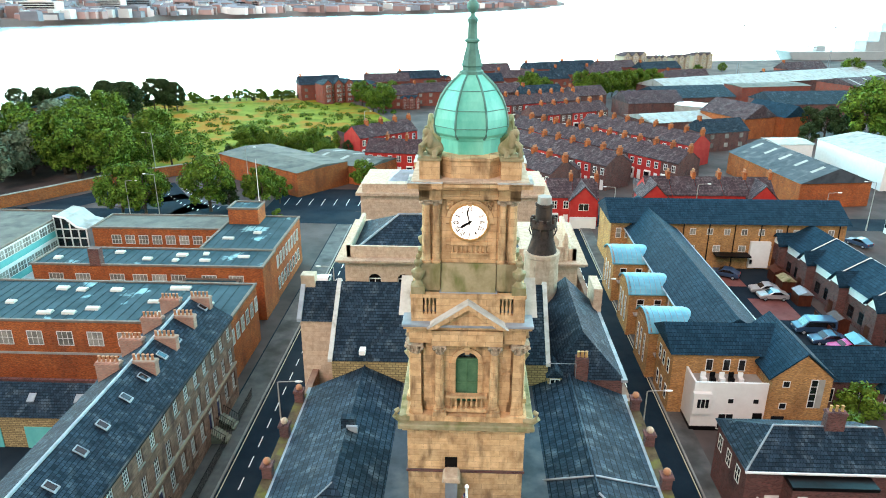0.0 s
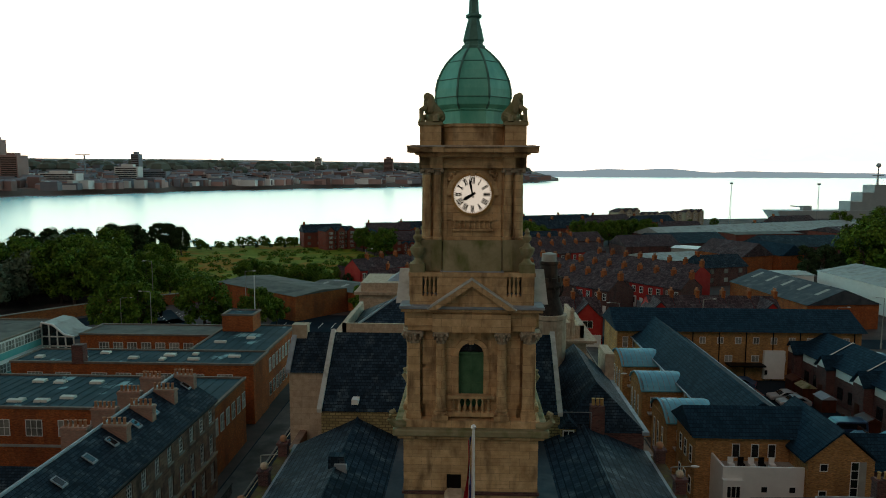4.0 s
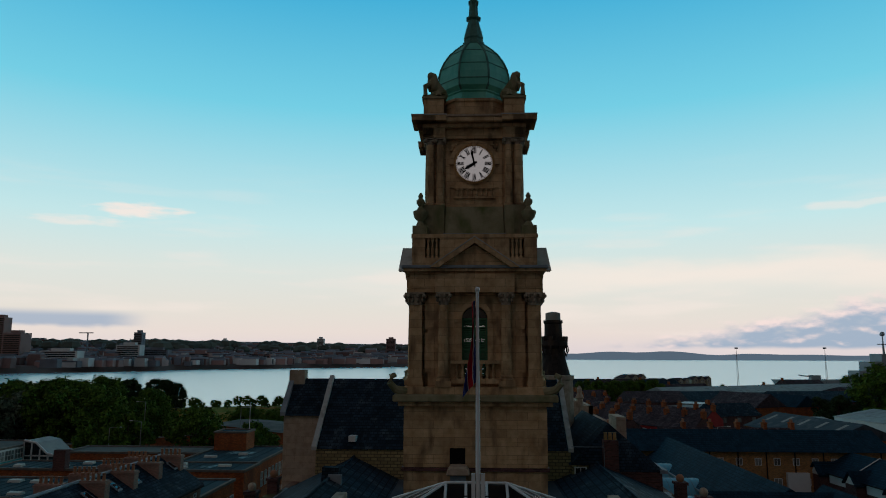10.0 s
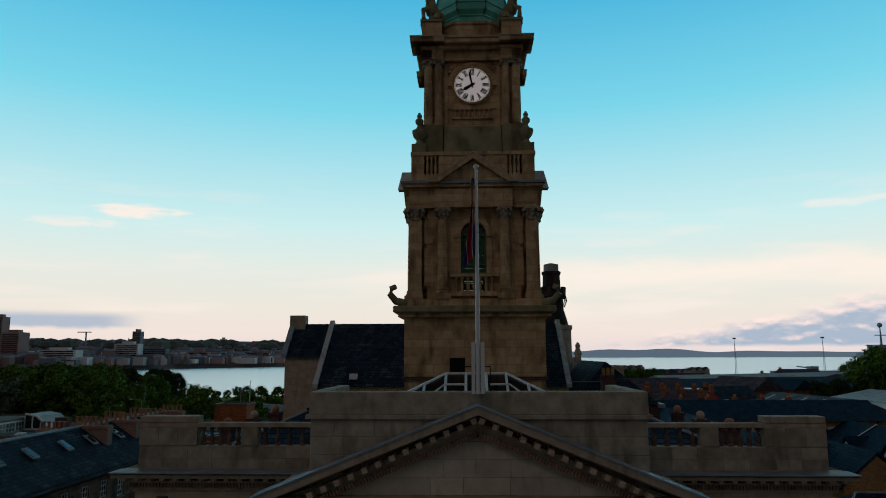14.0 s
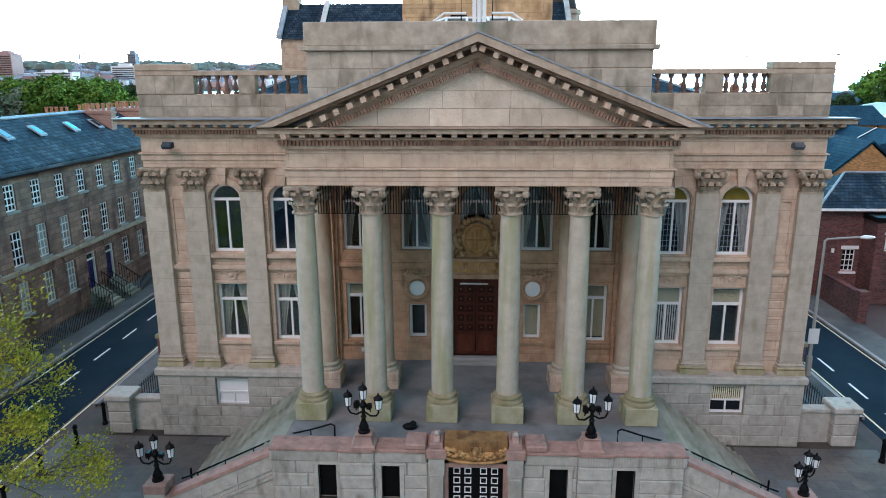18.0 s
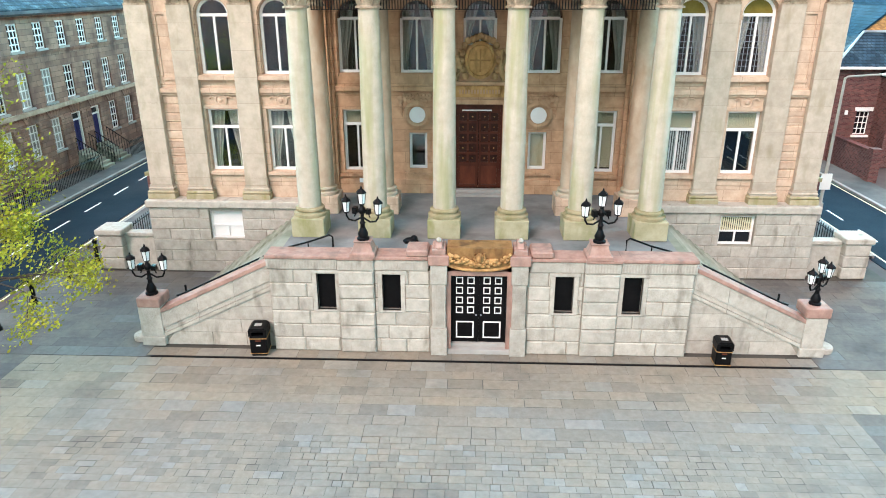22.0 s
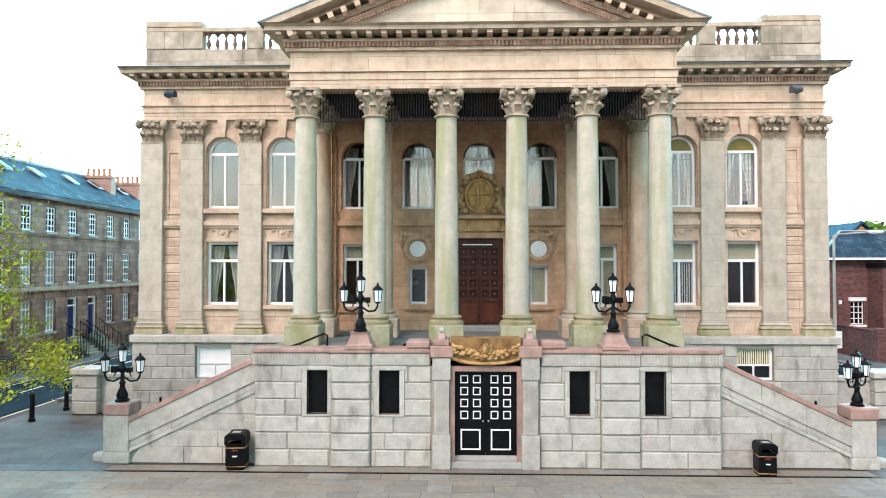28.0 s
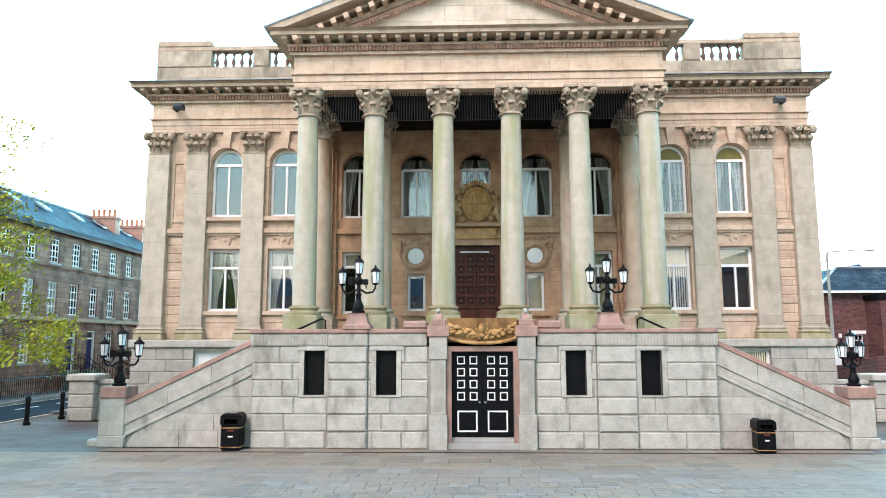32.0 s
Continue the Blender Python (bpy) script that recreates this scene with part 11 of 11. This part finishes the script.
def litter_bin():
    ob = thing("litter_bin", (0, 0, 0), "black litter bin with gold bands and a white label", "litter bin", "litter bins at the terrace wall")
    part("body", Geo().box(-0.29, 0.29, -0.29, 0.29, 0.04, 0.76), BLACK, ob, bevel=0.03)
    part("foot", Geo().box(-0.25, 0.25, -0.25, 0.25, 0, 0.04), BLACK, ob)
    part("hood", wall_with_holes(Geo(), -0.31, 0.31, 0.76, 1.0, -0.31, -0.27, [(-0.2, 0.2, 0.79, 0.93)]).box(-0.31, -0.27, -0.27, 0.31, 0.76, 1.0).box(0.27, 0.31, -0.27, 0.31, 0.76, 1.0).box(-0.27, 0.27, 0.27, 0.31, 0.76, 1.0), BLACK, ob, "black hood with an opening")
    part("lid", Geo().prism([(-0.32, 1.0), (0.32, 1.0), (0.22, 1.09), (-0.22, 1.09)], "y", -0.32, 0.32), BLACK, ob, bevel=0.015)
    for z in (0.1, 0.66):
        part("band", Geo().box(-0.3, 0.3, -0.3, 0.3, z, z + 0.025), GOLD, ob, "gold band")
    part("label", Geo().box(-0.07, 0.07, -0.302, -0.29, 0.40, 0.44), WHITE, ob, "white label")
    part("sticker", Geo().box(-0.09, 0.09, -0.302, -0.29, 0.57, 0.62), WOODR, ob, "red sticker")
    part("stub_plate", Geo().box(-0.12, 0.12, -0.14, 0.06, 1.09, 1.1), CONC, ob, "grey stub plate")
    return ob


lb = litter_bin()
lb.matrix_basis = Matrix.Translation((-6.6, -0.72, 0)) @ Matrix.Rotation(radians(4), 4, "Z") @ Matrix.Scale(0.88, 4)
copy_thing(lb, Matrix.Translation((7.2, -0.92, 0)) @ Matrix.Rotation(radians(-3), 4, "Z") @ Matrix.Scale(0.88, 4))


def bollard():
    ob = thing("bollard", (0, 0, 0), "black iron bollard with a rounded top", "bollard", "bollards at the kerb")
    part("post", Geo().lathe([(0.12, 0), (0.12, 0.1), (0.085, 0.14), (0.075, 0.82), (0.095, 0.84), (0.095, 0.9), (0.06, 0.98), (0.01, 1.0)], 0, 0, 12), BLACK, ob, smooth=True)
    return ob


bo = bollard()
bo.matrix_basis = Matrix.Translation((-15.5, 4.5, 0))
for x, y in ((-15.4, 6.4), (-15.6, 2.4), (-15.6, 0.4), (15.0, 6.8), (15.2, 4.6)):
    copy_thing(bo, Matrix.Translation((x, y, 0)))
solid("drain_channel", Geo().box(-9.9, 9.8, -1.10, -1.035, -0.012, 0.006), BLACK, "narrow black iron drain channel", "drain", kind="structure")
mh = thing("manhole_cover", (0.1, -7.3, 0), "square recessed paving manhole cover", "manhole cover")
part("frame", wall_with_holes(Geo(), -0.213, 0.413, -7.613, -7.047, -0.012, 0.009, [(-0.197, 0.397, -7.597, -7.063)]).turned(Matrix(((1, 0, 0, 0), (0, 0, 1, 0), (0, 1, 0, 0), (0, 0, 0, 1)))), ASPHALT, mh, "thin dark frame")
part("inset_slab", Geo().box(-0.195, 0.395, -7.595, -7.065, -0.012, 0.008), PAVE, mh)
mat_ = thing("bag", (-2.1, 1.1, 3.0), "small dark bag lying on the portico floor", "bag")
part("sack", Geo().ball((-2.1, 1.0, 3.06), 0.25, 10, 6, sy=0.6, sz=0.5).ball((-2.0, 1.05, 3.12), 0.12, 8, 6), BLACK, mat_, smooth=True)
pl = thing("wall_plaque", (-4.3, 6.05, 3.6), "small pale plaque on the portico wall", "plaque")
part("plate", Geo().box(-4.45, -4.15, 6.03, 6.05, 3.55, 3.72), WHITE, pl)


# ---- vehicles ----
def car(name, L, W, Hh, mat, label, van=False):
    ob = thing(name, (0, 0, 0), label, "car" if not van else "van", "parked vehicles")
    if van:
        side_p = [(-L / 2, 0.32), (L / 2, 0.32), (L / 2, 0.9), (L / 2 - 0.75, 1.1), (L / 2 - 1.35, Hh - 0.08), (L / 2 - 1.7, Hh), (-L / 2 + 0.08, Hh), (-L / 2, 1.0)]
        win = [(L / 2 - 0.85, 1.12), (L / 2 - 1.38, Hh - 0.16), (-L / 2 + 0.4, Hh - 0.16), (-L / 2 + 0.25, 1.12)]
    else:
        side_p = [(-L / 2, 0.35), (L / 2, 0.3), (L / 2, 0.68), (L / 2 - 0.2, 0.8), (L / 2 - 1.15, 0.95), (L / 2 - 1.85, Hh - 0.04), (-L / 2 + 1.3, Hh), (-L / 2 + 0.35, 1.0), (-L / 2 + 0.02, 0.92)]
        win = [(L / 2 - 1.3, 0.96), (L / 2 - 1.9, Hh - 0.1), (-L / 2 + 1.3, Hh - 0.08), (-L / 2 + 0.6, 0.98)]
    part("body", Geo().prism(side_p, "y", -W / 2, W / 2), mat, ob, bevel=0.06)
    part("side_glass", Geo().prism(win, "y", -W / 2 - 0.012, W / 2 + 0.012), DGLASS, ob, "dark side windows")
    a, b = side_p[4 if not van else 3], side_p[5 if not van else 4]
    part("windscreen", Geo().poly((a[0] + 0.02, -W * 0.43, a[1] + 0.05), (a[0] + 0.02, W * 0.43, a[1] + 0.05), (b[0] + 0.03, W * 0.4, b[1] - 0.03), (b[0] + 0.03, -W * 0.4, b[1] - 0.03)), DGLASS, ob)
    for sx in (-1, 1):
        for sy in (-1, 1):
            x, y = sx * L * 0.31, sy * (W / 2 - 0.1)
            wh = part("wheel", Geo().lathe([(0.3, -0.1), (0.31, 0), (0.3, 0.1)], 0, 0, 16).turned(Matrix.Translation((x, y, 0.31)) @ Matrix.Rotation(radians(90), 4, "X")), BLACK, ob)
            part("rim", Geo().lathe([(0.19, -0.115), (0.19, 0.115)], 0, 0, 12).turned(Matrix.Translation((x, y, 0.31)) @ Matrix.Rotation(radians(90), 4, "X")), LEAD, wh)
    for sy in (-1, 1):
        part("headlight", Geo().box(L / 2 - 0.05, L / 2 + 0.015, sy * W * 0.36 - 0.15, sy * W * 0.36 + 0.15, 0.58, 0.72), LAMPGLASS, ob)
        part("tail_light", Geo().box(-L / 2 - 0.015, -L / 2 + 0.05, sy * W * 0.4 - 0.1, sy * W * 0.4 + 0.1, 0.7, 0.9), REDPAINT, ob)
    return ob


SILVER = material("silver_car_paint", (0.42, 0.43, 0.44), (0.5, 0.51, 0.52), 0.3, 1, 0.0, metal=0.5)
NAVY = material("dark_blue_car_paint", (0.02, 0.05, 0.10), (0.03, 0.07, 0.14), 0.3, 1, 0.0, spec=0.6)
WCAR = material("white_car_paint", (0.72, 0.73, 0.73), (0.78, 0.79, 0.79), 0.3, 1, 0.0)
PINKCAR = material("pink_car_paint", (0.55, 0.10, 0.28), (0.62, 0.14, 0.34), 0.35, 1, 0.0)
cs = car("hatchback_car", 4.0, 1.72, 1.45, SILVER, "silver hatchback parked in the car park")
cs.matrix_basis = Matrix.Translation((42.6, 72.4, 0)) @ Matrix.Rotation(radians(176), 4, "Z")
copy_thing(cs, Matrix.Translation((42.9, 70.2, 0)) @ Matrix.Rotation(radians(178), 4, "Z"))
vn = car("people_carrier_van", 4.9, 1.95, 1.95, NAVY, "dark blue van with pale side stripe", True)
vn.matrix_basis = Matrix.Translation((44.0, 60.3, 0)) @ Matrix.Rotation(radians(178), 4, "Z")
nc = car("hatchback_car", 4.2, 1.75, 1.46, NAVY, "dark blue hatchback beside the van")
nc.matrix_basis = Matrix.Translation((44.3, 57.3, 0)) @ Matrix.Rotation(radians(180), 4, "Z")
copy_thing(nc, Matrix.Translation((39.0, 78.2, 0)) @ Matrix.Rotation(radians(150), 4, "Z"))
pc = car("small_car", 3.5, 1.6, 1.4, PINKCAR, "bright pink small car")
pc.matrix_basis = Matrix.Translation((45.2, 55.2, 0)) @ Matrix.Rotation(radians(180), 4, "Z")
wc = car("saloon_car", 4.3, 1.78, 1.45, WCAR, "white car parked at the kerb")
wc.matrix_basis = Matrix.Translation((-21.0, 66.5, 0)) @ Matrix.Rotation(radians(90), 4, "Z")
for x, y, r in ((-21.0, 72.5, 90), (26.5, 101.8, 175), (64, 99, 140)):
    copy_thing(wc, Matrix.Translation((x, y, 0)) @ Matrix.Rotation(radians(r), 4, "Z"))
copy_thing(nc, Matrix.Translation((66.5, 93, 0)) @ Matrix.Rotation(radians(120), 4, "Z"))

# ---- the young tree on the forecourt ----
ft = thing("street_tree", (-14.7, -3.0, 0), "slender street tree with sparse yellow-green spring leaves", "tree")
rnd = random.Random(52)
part("trunk", Geo().tube([(-14.7, -3.0, 0), (-14.65, -2.95, 1.6), (-14.8, -3.0, 3.4), (-14.6, -3.1, 7.0)], 0.13, 10, 0.04), BARK, ft, "slim brown trunk", smooth=True)
twigs, tips = Geo(), []


def grow(p, d, ln, r, depth):
    q = p + d * ln * 0.5 + Vector((rnd.uniform(-0.1, 0.1), rnd.uniform(-0.1, 0.1), 0.04)) * ln
    e = p + d * ln
    twigs.tube([tuple(p), tuple(q), tuple(e)], r, 5 if depth < 2 else 3, r * 0.5)
    if depth >= 1:
        tips.append((p + d * ln * 0.55, depth))
        tips.append((e, depth))
    if depth < 3:
        for k in range(3 if depth else 4):
            nd = (d + Vector((rnd.uniform(-0.85, 0.85), rnd.uniform(-0.85, 0.85), rnd.uniform(-0.45, 0.5)))).normalized()
            grow(p + d * ln * rnd.uniform(0.45, 1.0), nd, ln * rnd.uniform(0.5, 0.72), r * 0.5, depth + 1)


for k in range(22):
    a = 2.4 * k + rnd.uniform(-0.3, 0.3)
    z = 2.9 + 3.6 * k / 21
    grow(Vector((-14.7, -3.0, z)), Vector((math.cos(a), math.sin(a), rnd.uniform(0.05, 0.5) + 0.12 * max(0, z - 3))).normalized(), rnd.uniform(1.7, 2.4) * (1.1 - 0.08 * max(0, z - 3)), 0.045, 0)
part("branchwork", twigs, BARK, ft, "thin spreading branches")
vs, fs = [], []
for p, depth in tips:
    for q in range(22 if p.z < 4.6 else 12 if p.z < 5.8 else 4):
        c = p + Vector((rnd.gauss(0, 0.15), rnd.gauss(0, 0.15), rnd.gauss(-0.08, 0.13)))
        nrm = Vector((rnd.gauss(0, 1), rnd.gauss(0, 1), rnd.gauss(0.5, 1))).normalized()
        u = nrm.orthogonal().normalized()
        w = nrm.cross(u)
        s = rnd.uniform(0.03, 0.068)
        i = len(vs)
        vs += [tuple(c - u * s), tuple(c + w * s * 0.6), tuple(c + u * s), tuple(c - w * s * 0.6)]
        fs.append((i, i + 1, i + 2, i + 3))
cg = Geo()
cg.v, cg.f = vs, fs
part("leaves", cg, LEAFY, ft, "sparse yellow-green leaves")

# ---- forecourt slabs ----
rnd = random.Random(64)
paving = thing("forecourt_paving", (0, -4, 0), "worn grey-brown flagstones in uneven rows", "paving", kind="structure")
fields = {"warm": (Geo(), PAVEW), "grey": (Geo(), PAVEI), "old": (Geo(), PAVEO)}
meshes = {}
count = 0


def lay(x, y, w, d, field):
    """One flagstone with its far edge at y; most joints are tight, a few have opened."""
    global count
    gap = 0.011 if rnd.random() < 0.13 else 0.0028
    zt = rnd.choice((0.0, 0.001, 0.002))
    if field == "grey" and -4.6 < x < 4.6 and -7.0 < y < -3.5 and count < 300:
        key = (w, d, gap)
        if key not in meshes:
            c = 0.004
            b = Geo().add([(gap, gap, -0.012), (w - gap, gap, -0.012), (w - gap, d - gap, -0.012), (gap, d - gap, -0.012), (gap + c, gap + c, 0), (w - gap - c, gap + c, 0), (w - gap - c, d - gap - c, 0), (gap + c, d - gap - c, 0)], [(4, 5, 6, 7), (0, 1, 5, 4), (1, 2, 6, 5), (2, 3, 7, 6), (3, 0, 4, 7)])
            meshes[key] = to_mesh("slab", b, PAVE, (0, 0, 0))
        o = new("slab", meshes[key])
        o.parent = paving
        o.location = Vector((x, y - d, zt)) - ORIGIN[paving]
        count += 1
    else:
        fields[field][0].add([(x + gap, y - d + gap, zt), (x + w - gap, y - d + gap, zt), (x + w - gap, y - gap, zt), (x + gap, y - gap, zt)], [(0, 1, 2, 3)])


def row(x0, x1, y, d, widths, field):
    x = x0
    while x < x1 - 0.05:
        w = rnd.choice(widths)
        w = w if x + w < x1 - 0.2 else x1 - x
        lay(x, y, w, d, field)
        x += w


LARGE, SMALL = (0.62, 0.74, 0.86, 1.0), (0.24, 0.3, 0.38, 0.46)
# warm band along the terrace, and the bordered panel of small setts in front of it
y = -1.14
for d in (0.5, 0.42, 0.5, 0.42, 0.42):
    row(-13.6, 12.6, y, d, LARGE, "warm")
    row(-16.5, -13.6, y, d, LARGE, "old")
    row(12.6, 15.5, y, d, LARGE, "old")
    y -= d
while y > -26:
    deep = y > -4.35 or (y < -6.9 and y > -9.6)
    d = rnd.choice((0.42, 0.5)) if deep else rnd.choice((0.22, 0.26, 0.3))
    row(-16.5, -11.3, y, d, LARGE if deep else SMALL, "warm")
    row(-11.3, -10.3, y, d, (0.5,), "grey")
    row(-10.3, 8.8, y, d, LARGE if deep else SMALL, "grey")
    row(8.8, 9.75, y, d, (0.475,), "grey")
    # flags right of the panel take the darker paving tone
    row(9.75, 15.5, y, d, LARGE if deep else SMALL, "old")
    y -= d
# a row of slabs between the drain and the wall
row(-10.04, 10.04, -0.52, 0.49, LARGE, "warm")
# slabs between the stairs and the wings
y = 5.5
while y > -0.6:
    row(-16.5, -10.05, y, 0.55, LARGE, "old")
    row(10.05, 15.5, y, 0.55, LARGE, "old")
    y -= 0.55
for g, mat in fields.values():
    part("slabs", g, mat, paving, "worn flagstones with tight joints")["kind"] = "stuff"
